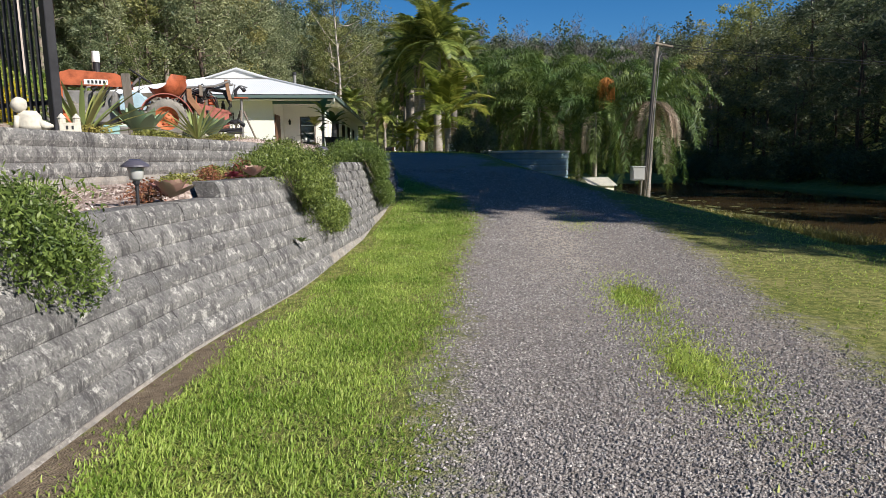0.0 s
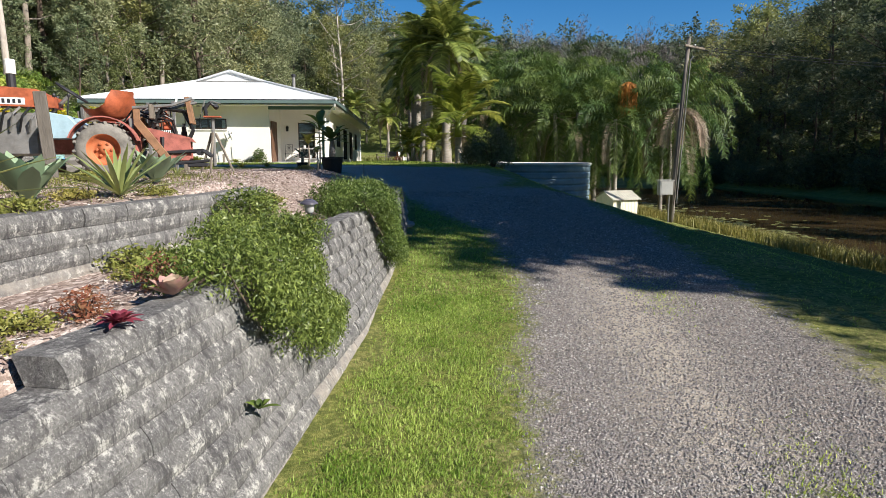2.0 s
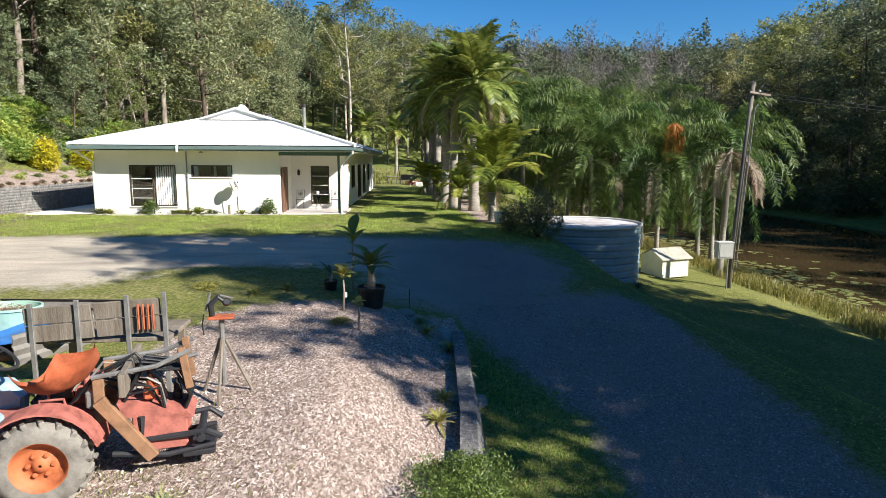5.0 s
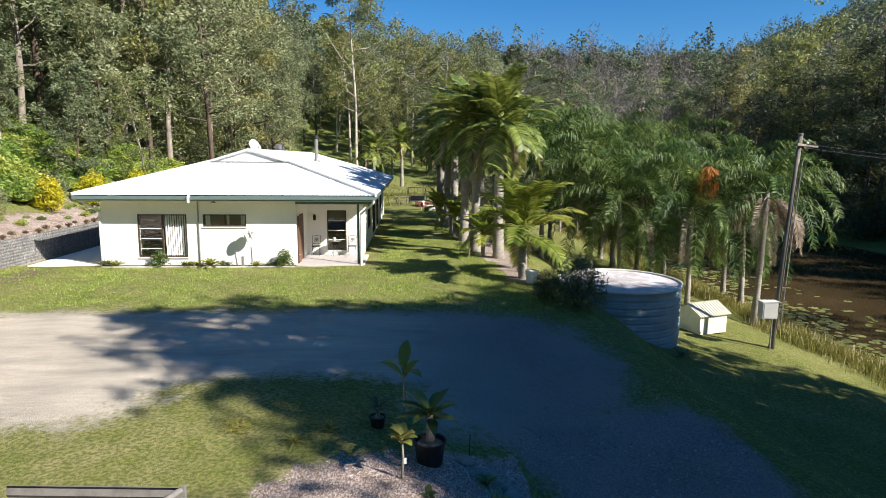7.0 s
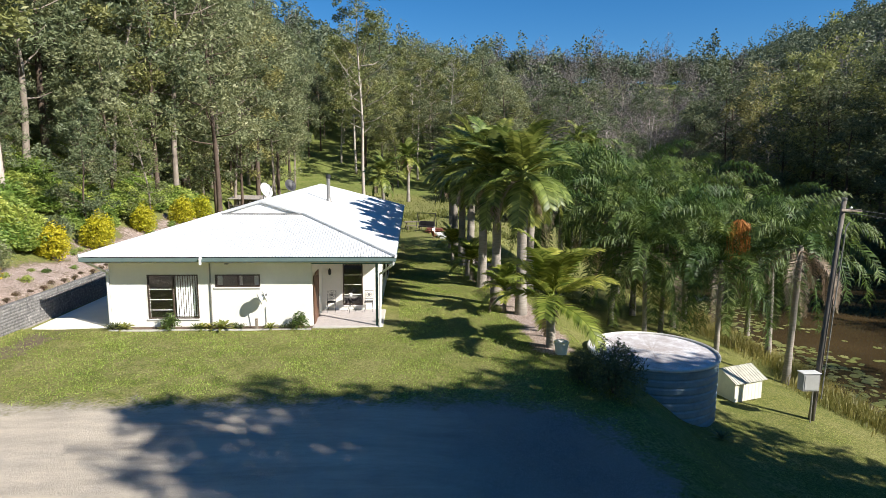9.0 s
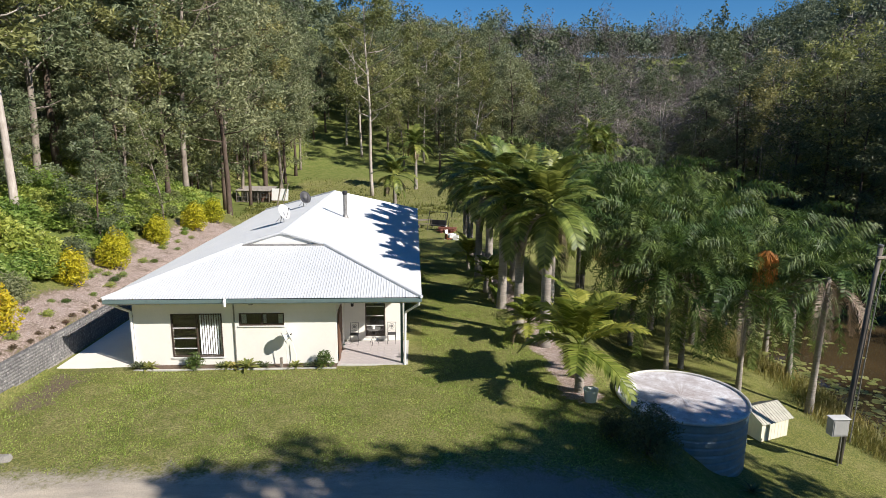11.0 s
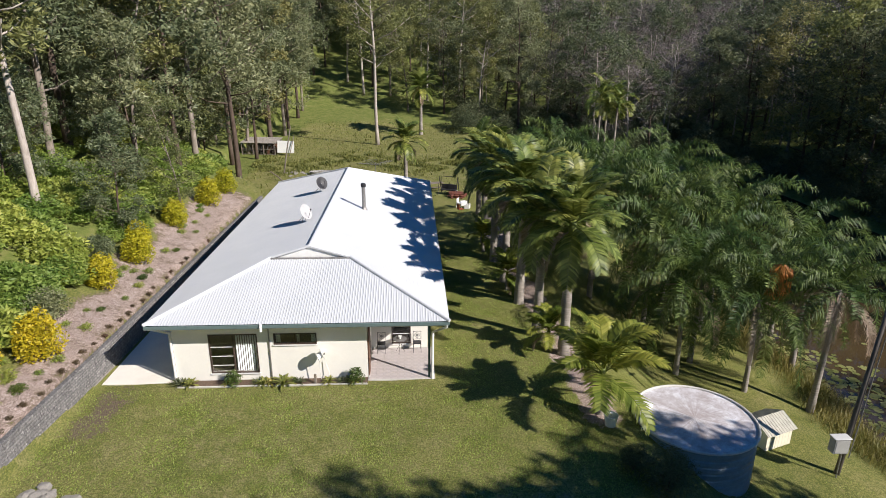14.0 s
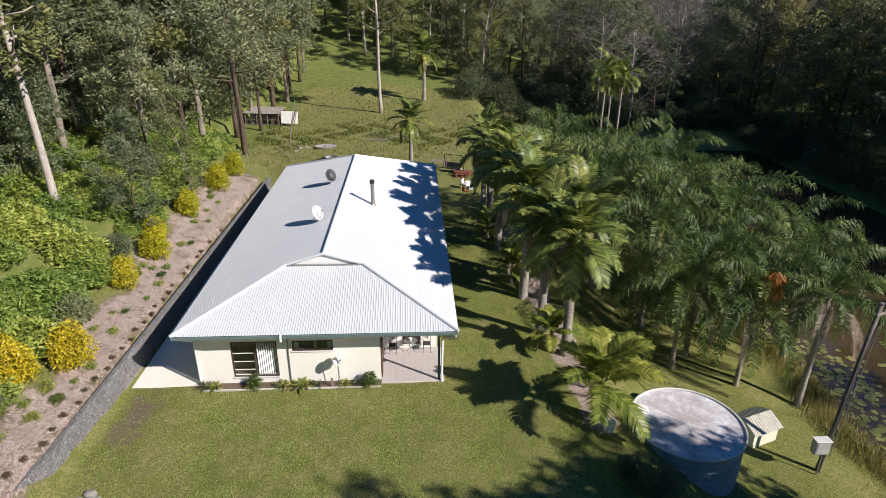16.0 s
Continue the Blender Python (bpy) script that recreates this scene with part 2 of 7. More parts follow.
M_PALMLIGHT = leafy("young_palm_leaf", (0.065, 0.105, 0.014), (0.21, 0.265, 0.035), (0.46, 0.48, 0.10), 0.42, 0.42)
M_QUEEN = leafy("queen_palm_leaf", (0.016, 0.038, 0.009), (0.065, 0.12, 0.022), (0.20, 0.28, 0.06), 0.3, 0.55, 2.5)
M_DEADFROND = leafy("dead_frond", (0.14, 0.10, 0.065), (0.28, 0.21, 0.15), (0.42, 0.34, 0.25), 0.15)
M_SEED = leafy("orange_seed", (0.26, 0.075, 0.014), (0.44, 0.16, 0.025), (0.54, 0.28, 0.06), 0.2)
M_GRASS = leafy("grass_blade", (0.12, 0.21, 0.02), (0.36, 0.50, 0.05), (0.72, 0.76, 0.22), 0.45, 0.5, 1.6)
M_REED = leafy("reed", (0.10, 0.12, 0.025), (0.21, 0.22, 0.05), (0.36, 0.33, 0.10), 0.35)
M_LILY = leafy("lily_pad", (0.10, 0.13, 0.03), (0.20, 0.22, 0.06), (0.30, 0.31, 0.12), 0.1, 0.35)

gk = Mat("window_glass", 0.04, 0.0, 0.6)
gk.color((0.015, 0.015, 0.016))

# ---- mesh building ----


class Shape:
    """Vertices and faces gathered piece by piece, made into one mesh at the end."""

    def __init__(self):
        self.v, self.f = [], []

    def add(self, verts, faces):
        o = len(self.v)
        self.v.extend([tuple(p) for p in verts])
        self.f.extend([tuple(i + o for i in q) for q in faces])
        return self

    def box(self, x0, x1, y0, y1, z0, z1, m=None):
        p = [Vector(q) for q in ((x0, y0, z0), (x1, y0, z0), (x1, y1, z0), (x0, y1, z0), (x0, y0, z1), (x1, y0, z1), (x1, y1, z1), (x0, y1, z1))]
        if m is not None:
            p = [m @ q for q in p]
        return self.add(p, ((0, 3, 2, 1), (4, 5, 6, 7), (0, 1, 5, 4), (1, 2, 6, 5), (2, 3, 7, 6), (3, 0, 4, 7)))

    def cbox(self, x0, x1, y0, y1, z0, z1, c=0.01, m=None):
        """A box with chamfered upright edges and top and bottom rims."""
        rings = []
        for z, k in ((z0, c), (z0 + c, 0), (z1 - c, 0), (z1, c)):
            a, b, d, e = x0 + k, x1 - k, y0 + k, y1 - k
            q = c
            rings.append([(a + q, d, z), (b - q, d, z), (b, d + q, z), (b, e - q, z), (b - q, e, z), (a + q, e, z), (a, e - q, z), (a, d + q, z)])
        p = [Vector(v) for r in rings for v in r]
        if m is not None:
            p = [m @ v for v in p]
        f = [tuple(range(7, -1, -1)), tuple(range(24, 32))]
        for r in range(3):
            for i in range(8):
                j = (i + 1) % 8
                f.append((r * 8 + i, r * 8 + j, r * 8 + 8 + j, r * 8 + 8 + i))
        return self.add(p, f)

    def tube(self, pts, rad, n=8, cap=True):
        pts = [Vector(p) for p in pts]
        if isinstance(rad, (int, float)):
            rad = [rad] * len(pts)
        o, v, f = 0, [], []
        side = None
        for i, p in enumerate(pts):
            d = (pts[min(i + 1, len(pts) - 1)] - pts[max(i - 1, 0)]).normalized()
            if side is None:
                side = d.cross(Vector((0.31, 0.95, 0.05)))
                if side.length < 0.2:
                    side = d.cross(Vector((1, 0, 0)))
            side = (side - d * side.dot(d)).normalized()
            up = d.cross(side)
            for k in range(n):
                a = 2 * math.pi * k / n
                v.append(p + (side * math.cos(a) + up * math.sin(a)) * rad[i])
        for i in range(len(pts) - 1):
            for k in range(n):
                j = (k + 1) % n
                f.append((i * n + k, i * n + j, i * n + n + j, i * n + n + k))
        if cap:
            f.append(tuple(range(n - 1, -1, -1)))
            f.append(tuple(range((len(pts) - 1) * n, len(pts) * n)))
        return self.add(v, f)

    def lathe(self, prof, n=24, m=None, close=True):
        """prof: (radius, height) from bottom to top, turned about z."""
        v, f = [], []
        for r, z in prof:
            for k in range(n):
                a = 2 * math.pi * k / n
                v.append(Vector((r * math.cos(a), r * math.sin(a), z)))
        for i in range(len(prof) - 1):
            for k in range(n):
                j = (k + 1) % n
                f.append((i * n + k, i * n + j, i * n + n + j, i * n + n + k))
        if close:
            f.append(tuple(range(n - 1, -1, -1)))
            f.append(tuple(range((len(prof) - 1) * n, len(prof) * n)))
        if m is not None:
            v = [m @ p for p in v]
        return self.add(v, f)

    def leaf(self, p, d, w, n):
        """A pointed leaf from p along d, with the width vector w, folded along n."""
        return self.add((p, p + d * 0.45 + w + n, p + d, p + d * 0.45 - w + n), ((0, 1, 2, 3),))

    def mesh(self, name, smooth=False):
        me = bpy.data.meshes.new(name)
        me.from_pydata(self.v, [], self.f)
        if smooth:
            me.polygons.foreach_set("use_smooth", [True] * len(me.polygons))
        me.update()
        return me

    def make(self, name, mat, parent=None, label="", smooth=False):
        me = self.mesh(name, smooth)
        me.materials.append(mat)
        ob = new(name, me)
        if parent is not None:
            ob.parent = parent
        if label:
            tagged(ob, label)
        return ob


def thing(name, label, category, m=None, group="", kind=""):
    ob = new(name)
    ob.empty_display_size = 0.2
    if m is not None:
        ob.matrix_basis = m
    return tagged(ob, label, category, group, kind)


def smooth01(a, b, v):
    t = np.clip((v - a) / (b - a), 0, 1)
    return t * t * (3 - 2 * t)


# ---- the lie of the land ----
WALL_Y = [-12, 0, 2.2, 2.9, 3.6, 4.1, 4.6, 5.3, 6.5, 8.2, 9.6, 10.3, 12.7, 14.4, 16.2]
WALL_X = [-2.6, -1.62, -1.47, -1.42, -1.35, -1.26, -1.15, -1.0, -0.83, -0.585, -0.48, -0.42, -0.22, -0.15, -0.09]
DRIVE_Y = [-200, -30, -5, 0, 6, 10, 15, 20, 25, 30]
DRIVE_Z = [-8, -2.6, -1.6, -1.52, -1.5, -1.34, -1.08, -0.55, -0.1, 0]


def wall_x(y):
    """The foot of the lower block wall beside the drive."""
    return np.interp(y, WALL_Y, WALL_X)


def wall_batter(y):
    """How far the wall leans back for each metre of height."""
    return np.interp(y, [6.5, 9.4], [0.42, 0.22])


def wall_back(y):
    """The face of the same wall at its top: it leans back."""
    return wall_x(y) - wall_batter(y) * (-0.55 - np.interp(y, DRIVE_Y, DRIVE_Z))


def upper_x(y):
    """The face of the upper block wall."""
    return np.interp(y, [0, 5.44, 6.6, 7.4, 8.3, 9.6, 11], [-3.6, -2.58, -2.4, -2.2, -2.05, -1.91, -1.8])


def height(x, y):
    x, y = np.asarray(x, float), np.asarray(y, float)
    drive = np.interp(y, DRIVE_Y, DRIVE_Z)
    # terraces west of the lower wall
    back = wall_back(y) - 0.06 - x
    low = -0.54 - 0.1 * smooth01(4.95, 4.7, y)
    flat = np.where(y < 9.4, np.interp(upper_x(y) - 0.06 - x, [0, 0.12], [0, 1]) * (-0.12 + 0.1 * smooth01(7.0, 9.6, y) - low) + low, -0.54 + 0.54 * smooth01(0.1, 1.9, back))
    flat = np.where((y > 9.4) & (y < 10.4), np.minimum(flat, -0.54 + 0.54 * smooth01(0.1, 1.9, back) + 0.5 * smooth01(10.4, 9.4, y)), flat)
    step = np.clip(back / 0.14, 0, 1)
    walled = drive * (1 - step) + flat * step
    soft = drive * (1 - smooth01(-0.6, 3.6, -x))
    k = smooth01(15.6, 18.4, y)
    z = walled * (1 - k) + soft * k
    # fall to the pond
    e0 = np.interp(y, [0, 10, 14, 17, 20, 24, 28, 40, 60], [3.6, 4.6, 4.4, 3.5, 2.5, 2.0, 2.2, 2.4, 3.0])
    east = np.interp(x, [3, 6, 9, 10, 12, 14.5, 16.5, 18, 22, 36, 41, 44], [-0.6, -2.0, -2.5, -2.62, -2.74, -3.35, -3.62, -4.2, -4.8, -4.8, -3.4, -2.8])
    dry = 1 - smooth01(16, 24, y) * (1 - smooth01(84, 93, y))
    east = np.maximum(east, np.where(dry > 0, -4.8 + 1.95 * dry, -9))
    east = east - 1.8 * np.clip(1.6 - np.hypot((x - 19) / 6.0, (y - 105) / 7.5) * 1.6, 0, 1)
    w = smooth01(0, 5.0, x - e0)
    z = z * (1 - w) + np.minimum(east, drive) * w
    # mulched bank and hill on the west
    bank = np.interp(-18.78 - 9 * smooth01(61, 84, y) - x, [0, 0.12, 2.5, 8, 60, 120, 400], [0, 1.2, 1.8, 4.5, 27, 42, 60])
    z = z + bank * smooth01(12, 24, y)
    # hills to the north and east
    north = np.interp(y + 0.25 * np.maximum(-x, 0), [112, 135, 200, 260, 420, 900, 2500], [0, 2, 19, 41, 56, 62, 30]) * (1 - smooth01(20, 160, -x) * 0.55)
    rise = np.interp(x, [44, 60, 130, 165, 230, 300, 600, 2500], [0, 4, 30, 48, 76, 94, 104, 30]) * smooth01(-60, 40, y)
    z = z + np.maximum(north, rise)
    return z


def ground_z(x, y):
    return float(height(x, y))


DRIVE = ((-30, 0.7, 1.2), (0, 1.14, 1.24), (2.5, 1.3, 1.24), (4.5, 1.62, 1.25), (7, 2.1, 1.4), (10, 2.6, 1.35), (14, 2.9, 1.6), (18.3, 1.9, 2.3))


def masks(x, y):
    dy = [d[0] for d in DRIVE]
    cx, hw = np.interp(y, dy, [d[1] for d in DRIVE]), np.interp(y, dy, [d[2] for d in DRIVE])
    lane = np.clip(0.5 + (hw - np.abs(x - cx)) * 1.1, 0, 1) * (1 - smooth01(18.5, 21, y))
    court = np.clip(0.5 + (4.0 - np.hypot(np.maximum(np.maximum(-30 - x, x + 1.0), 0), y - 21.9)) * 0.5, 0, 1)
    gravel = np.maximum(lane, court)
    # tufts along the middle of the lane
    mid = np.exp(-((x - cx - 0.22) / 0.24) ** 2) * (np.exp(-((y - 4.9) / 0.55) ** 2) + np.exp(-((y - 3.2) / 0.6) ** 2) * 0.95 + 0.35 * np.exp(-((y - 9.5) / 0.9) ** 2))
    gravel = gravel * (1 - 0.95 * np.clip(mid, 0, 1))
    gravel = gravel * (1 - 0.97 * smooth01(16.2, 17.5, y) * np.exp(-(((x + 4.6) / 2.9) ** 4 + ((y - 18.6) / 1.9) ** 4)))
    back = wall_back(np.minimum(y, 16.0)) - 0.1 - x
    mulch = np.clip(0.5 + back * 8, 0, 1) * np.clip(0.5 + (17.9 - y - 0.42 * back) * 0.8, 0, 1) * np.clip(0.5 + (4.2 - back) * 0.8, 0, 1)
    bank = np.clip(0.5 + (-18.9 - x) * 3, 0, 1) * np.clip(0.5 + (x + 21.3 + 0.04 * (y - 35) + 0.4 * np.sin(y * 0.9) + 0.25 * np.sin(y * 2.3)) * 0.9, 0, 1) * smooth01(14, 22, y) * (1 - smooth01(60, 66, y))
    palms = np.clip(0.5 + (0.62 + 0.3 * np.sin(y * 1.9) * np.sin(y * 0.83 + x) - np.abs(x - np.interp(y, [30, 34, 60], [2.4, 2.05, 1.0]))) * 1.5, 0, 1) * smooth01(29, 31, y) * (1 - smooth01(58, 62, y))
    mulch = np.maximum(np.maximum(mulch, bank * 0.66), palms)
    gravel = gravel * (1 - mulch)
    foot = np.exp(-((x - wall_x(y) - 0.12) / 0.16) ** 2) * (y < 16) * 0.85
    yard = np.exp(-(((x + 17.3) / 1.0) ** 2 + ((y - 31.5) / 2.5) ** 2)) * 0.75 + 0.6 * np.exp(-(((x + 5.0) / 1.6) ** 2 + ((y - 9.5) / 3) ** 2))
    worn = np.clip(1.1 * np.exp(-((x - cx + 0.25) / 0.45) ** 2 - ((y - 8.0) / 2.6) ** 2), 0, 1)
    forest = np.maximum(np.maximum(smooth01(22, 24, -x), smooth01(36, 44, x)), smooth01(112, 128, y + 0.4 * np.abs(x + 10)))
    return dict(gravel=gravel, mulch=mulch, dirt=np.clip(foot * (1 - 0.85 * smooth01(3.8, 5.2, y)) + yard + bank * 0.9, 0, 1), forest=forest, straw=np.clip(smooth01(62, 72, y) + 0.8 * np.exp(-(((x + 8) / 4) ** 2 + ((y - 17) / 2.5) ** 2)) + np.exp(-(((x + 12) / 8) ** 2 + ((y - 28.5) / 4.5) ** 2)), 0, 1), sand=np.clip(np.maximum(court * smooth01(-1, 6, -x) * 1.3, 0.75 * worn), 0, 1))


def spaced(*spans):
    out = []
    for a, b, step in spans:
        out.extend(np.arange(a, b, step))
    return np.array(out)


def build_ground():
    xs = spaced((-2400, -400, 200), (-400, -100, 30), (-100, -30, 5), (-30, -16, 0.5), (-16, -4, 0.5), (-4, 5, 0.12), (5, 22, 0.5), (22, 60, 2.5), (60, 150, 9), (150, 500, 35), (500, 2401, 190))
    ys = spaced((-600, -100, 60), (-100, -15, 8), (-15, 0, 0.8), (0, 20, 0.14), (20, 64, 0.5), (64, 130, 3), (130, 420, 10), (420, 2601, 110))
    gx, gy = np.meshgrid(xs, ys)
    gz = height(gx, gy) + 0.025 * np.sin(gx * 1.7 + 3 * np.sin(gy * 0.6)) * np.cos(gy * 1.3) * (gy > 17)
    nx, ny = len(xs), len(ys)
    verts = np.stack([gx, gy, gz], -1).reshape(-1, 3)
    i = np.arange(nx * ny).reshape(ny, nx)
    quads = np.stack([i[:-1, :-1], i[:-1, 1:], i[1:, 1:], i[1:, :-1]], -1).reshape(-1, 4)
    me = bpy.data.meshes.new("ground")
    me.from_pydata(verts.tolist(), [], quads.tolist())
    me.polygons.foreach_set("use_smooth", [True] * len(me.polygons))
    for key, val in masks(gx, gy).items():
        a = me.attributes.new(key, "FLOAT", "POINT")
        a.data.foreach_set("value", val.reshape(-1).astype(np.float32))
    me.materials.append(M_GROUND)
    return tagged(new("ground", me), "lawn, gravel drive, mulched beds and wooded hillsides", "ground", kind="structure")


build_ground()


# ---- pond ----
def build_pond():
    s = Shape()
    xs, ys = spaced((12, 45.1, 1.0)), spaced((18, 118.1, 1.0))
    nx = len(xs)
    s.add([(x, y, -3.6) for y in ys for x in xs], [(j * nx + i, j * nx + i + 1, (j + 1) * nx + i + 1, (j + 1) * nx + i) for j in range(len(ys) - 1) for i in range(nx - 1)])
    tagged(s.make("water", M_WATER), "still brown pond with lily pads along the bank", "pond", kind="structure")


build_pond()


# ---- leaves, trees, palms ----
def leaf_cloud(s, rng, centres, length, width, droop=0.4):
    """Adds one leaf at each centre, turned at random and hanging by droop."""
    n = len(centres)
    c = np.asarray(centres, float)
    d = rng.normal(size=(n, 3))
    d[:, 2] = d[:, 2] * 0.6 - droop
    d /= np.linalg.norm(d, axis=1)[:, None]
    w = np.cross(d, rng.normal(size=(n, 3)))
    w /= np.linalg.norm(w, axis=1)[:, None] + 1e-6
    le = (length * rng.uniform(0.6, 1.3, n))[:, None]
    wi = (width * rng.uniform(0.6, 1.3, n))[:, None]
    v = np.stack([c - d * le / 2, c + w * wi / 2 - d * le * 0.05, c + d * le / 2, c - w * wi / 2 - d * le * 0.05], 1).reshape(-1, 3)
    o = len(s.v)
    s.v.extend(map(tuple, v.tolist()))
    s.f.extend([(o + 4 * i, o + 4 * i + 1, o + 4 * i + 2, o + 4 * i + 3) for i in range(n)])


def ball_points(rng, n, centre, radii, shell=0.55):
    p = rng.normal(size=(n, 3))
    p /= np.linalg.norm(p, axis=1)[:, None]
    r = shell + (1 - shell) * rng.random(n) ** 0.7
    r *= 1 + 0.25 * np.sin(p[:, 0] * 5 + p[:, 2] * 4) * rng.random(n)
    return np.asarray(centre) + p * r[:, None] * np.asarray(radii)


def tree(name, seed, h, leaves, leaf_len, leaf_wid, m_bark, m_leaf, label, crown_from=0.4, spread=0.2, clumps=16, trunk_r=0.22, sparse=1.0, lean=0.05):
    """A tall tree: a tapered trunk with limbs, and a crown of many loose clumps of leaves."""
    rng = np.random.default_rng(seed)
    top = thing(name, label, "tree")
    s = Shape()
    bend = rng.normal(size=2) * lean * h
    n = 9
    pts = [(bend[0] * (i / n) ** 2 + 0.1 * math.sin(i * 1.3 + seed), bend[1] * (i / n) ** 2, -0.6 + (h + 0.6) * 0.93 * i / n) for i in range(n + 1)]
    s.tube(pts, [trunk_r * (1.35 if i == 0 else 1) * (1 - 0.85 * i / n) + 0.02 for i in range(n + 1)], 8)
    c, lb = Shape(), Shape()
    per = max(1, leaves // clumps)
    for k in range(clumps):
        t = crown_from + (1 - crown_from) * (k + 0.5) / clumps
        j = t * n
        i0 = min(int(j), n - 1)
        base = Vector(pts[i0]).lerp(Vector(pts[i0 + 1]), j - i0)
        a = k * 2.4 + rng.normal() * 0.5
        reach = h * spread * (0.35 + 0.65 * math.sin(math.pi * min(1, (t - crown_from) / (1 - crown_from) * 0.8 + 0.2))) * rng.uniform(0.6, 1.25)
        if k == clumps - 1:
            reach *= 0.2
        end = base + Vector((math.cos(a) * reach, math.sin(a) * reach, reach * rng.uniform(0.25, 0.9)))
        mid = base.lerp(end, 0.5) + Vector((0, 0, -0.08 * reach))
        lb.tube([base, mid, end], [trunk_r * 0.36 * (1.1 - 0.6 * t), trunk_r * 0.22, 0.02], 5)
        rad = h * spread * rng.uniform(0.28, 0.5) * sparse
        for q in range(3):
            off = rng.normal(size=3) * rad * 0.65
            leaf_cloud(c, rng, ball_points(rng, per // 3, np.array(end) + off, (rad * 0.75, rad * 0.75, rad * rng.uniform(0.45, 0.7)), 0.25), leaf_len, leaf_wid)
    s.make("trunk", m_bark, top, smooth=True)
    tagged(lb.make("branchwork", m_bark, top, smooth=True), kind="stuff")
    tagged(c.make("crown", m_leaf, top), kind="stuff")
    return top


def shrub(name, seed, r, h, leaves, leaf_len, leaf_wid, m_leaf, label, category="shrub", droop=0.0):
    """A low bush: a few stems and an uneven mound of small leaves."""
    rng = np.random.default_rng(seed)
    top = thing(name, label, category)
    s = Shape()
    for k in range(6):
        a = k * 1.05 + rng.normal() * 0.2
        s.tube([(0, 0, -0.1), (math.cos(a) * r * 0.3, math.sin(a) * r * 0.3, h * 0.4), (math.cos(a) * r * 0.6, math.sin(a) * r * 0.6, h * 0.7)], [0.025 * r + 0.006, 0.015 * r + 0.004, 0.004], 5)
    tagged(s.make("stemwork", M_GUMDARK, top), kind="stuff")
    c = Shape()
    lumps = 11
    for k in range(lumps):
        a, q = k * 2.4, math.sqrt((k + 0.5) / lumps)
        cx, cy = math.cos(a) * q * r * 0.62, math.sin(a) * q * r * 0.62
        rr = r * rng.uniform(0.36, 0.52)
        cz = h * (0.62 - 0.34 * q * q) * rng.uniform(0.85, 1.2)
        pts = ball_points(rng, leaves // lumps, (cx, cy, cz), (rr, rr, min(cz, h * 0.42)), 0.6)
        leaf_cloud(c, rng, pts, leaf_len, leaf_wid, droop)
    tagged(c.make("foliage", m_leaf, top), kind="stuff")
    return top


def frond(s, rng, base, yaw, rise, length, droop, leaflets, leaf_len, leaf_w, hang, stalk=None, fold=0.35, ruffle=0.12):
    """A feather frond: an arching rib with two rows of narrow leaflets."""
    out = Vector((math.cos(yaw), math.sin(yaw), 0))
    side = Vector((-math.sin(yaw), math.cos(yaw), 0))
    steps = 10
    p, ang = Vector(base), rise
    pts, dirs = [p.copy()], []
    for i in range(steps):
        d = out * math.cos(ang) + Vector((0, 0, math.sin(ang)))
        p = p + d * (length / steps)
        pts.append(p.copy())
        dirs.append(d)
        ang = max(ang - droop / steps * (0.5 + 1.3 * i / steps), -1.45)
    (stalk or s).tube(pts, [0.035 * (1 - 0.9 * i / steps) + 0.004 for i in range(steps + 1)], 4, False)
    for k in range(leaflets):
        t = 0.14 + 0.86 * (k + 0.5) / leaflets
        j = t * steps
        i0 = min(int(j), steps - 1)
        q = pts[i0].lerp(pts[i0 + 1], j - i0)
        d = dirs[i0]
        up = side.cross(d) * -1
        ll = leaf_len * (0.35 + 0.65 * math.sin(math.pi * min(1, t * 0.82 + 0.14))) * rng.uniform(0.85, 1.12)
        for sg in (-1, 1):
            dv = (side * sg * 0.8 + d * 0.55 + up * (fold + rng.normal() * ruffle)).normalized()
            e1 = q + dv * ll * 0.5
            dv2 = (dv + Vector((0, 0, -hang))).normalized()
            e2 = e1 + dv2 * ll * 0.5
            w = d * leaf_w * 0.5
            s.add((q - w * 0.6, q + w * 0.6, e1 + w, e1 - w, e2), ((0, 1, 2, 3), (3, 2, 4)))


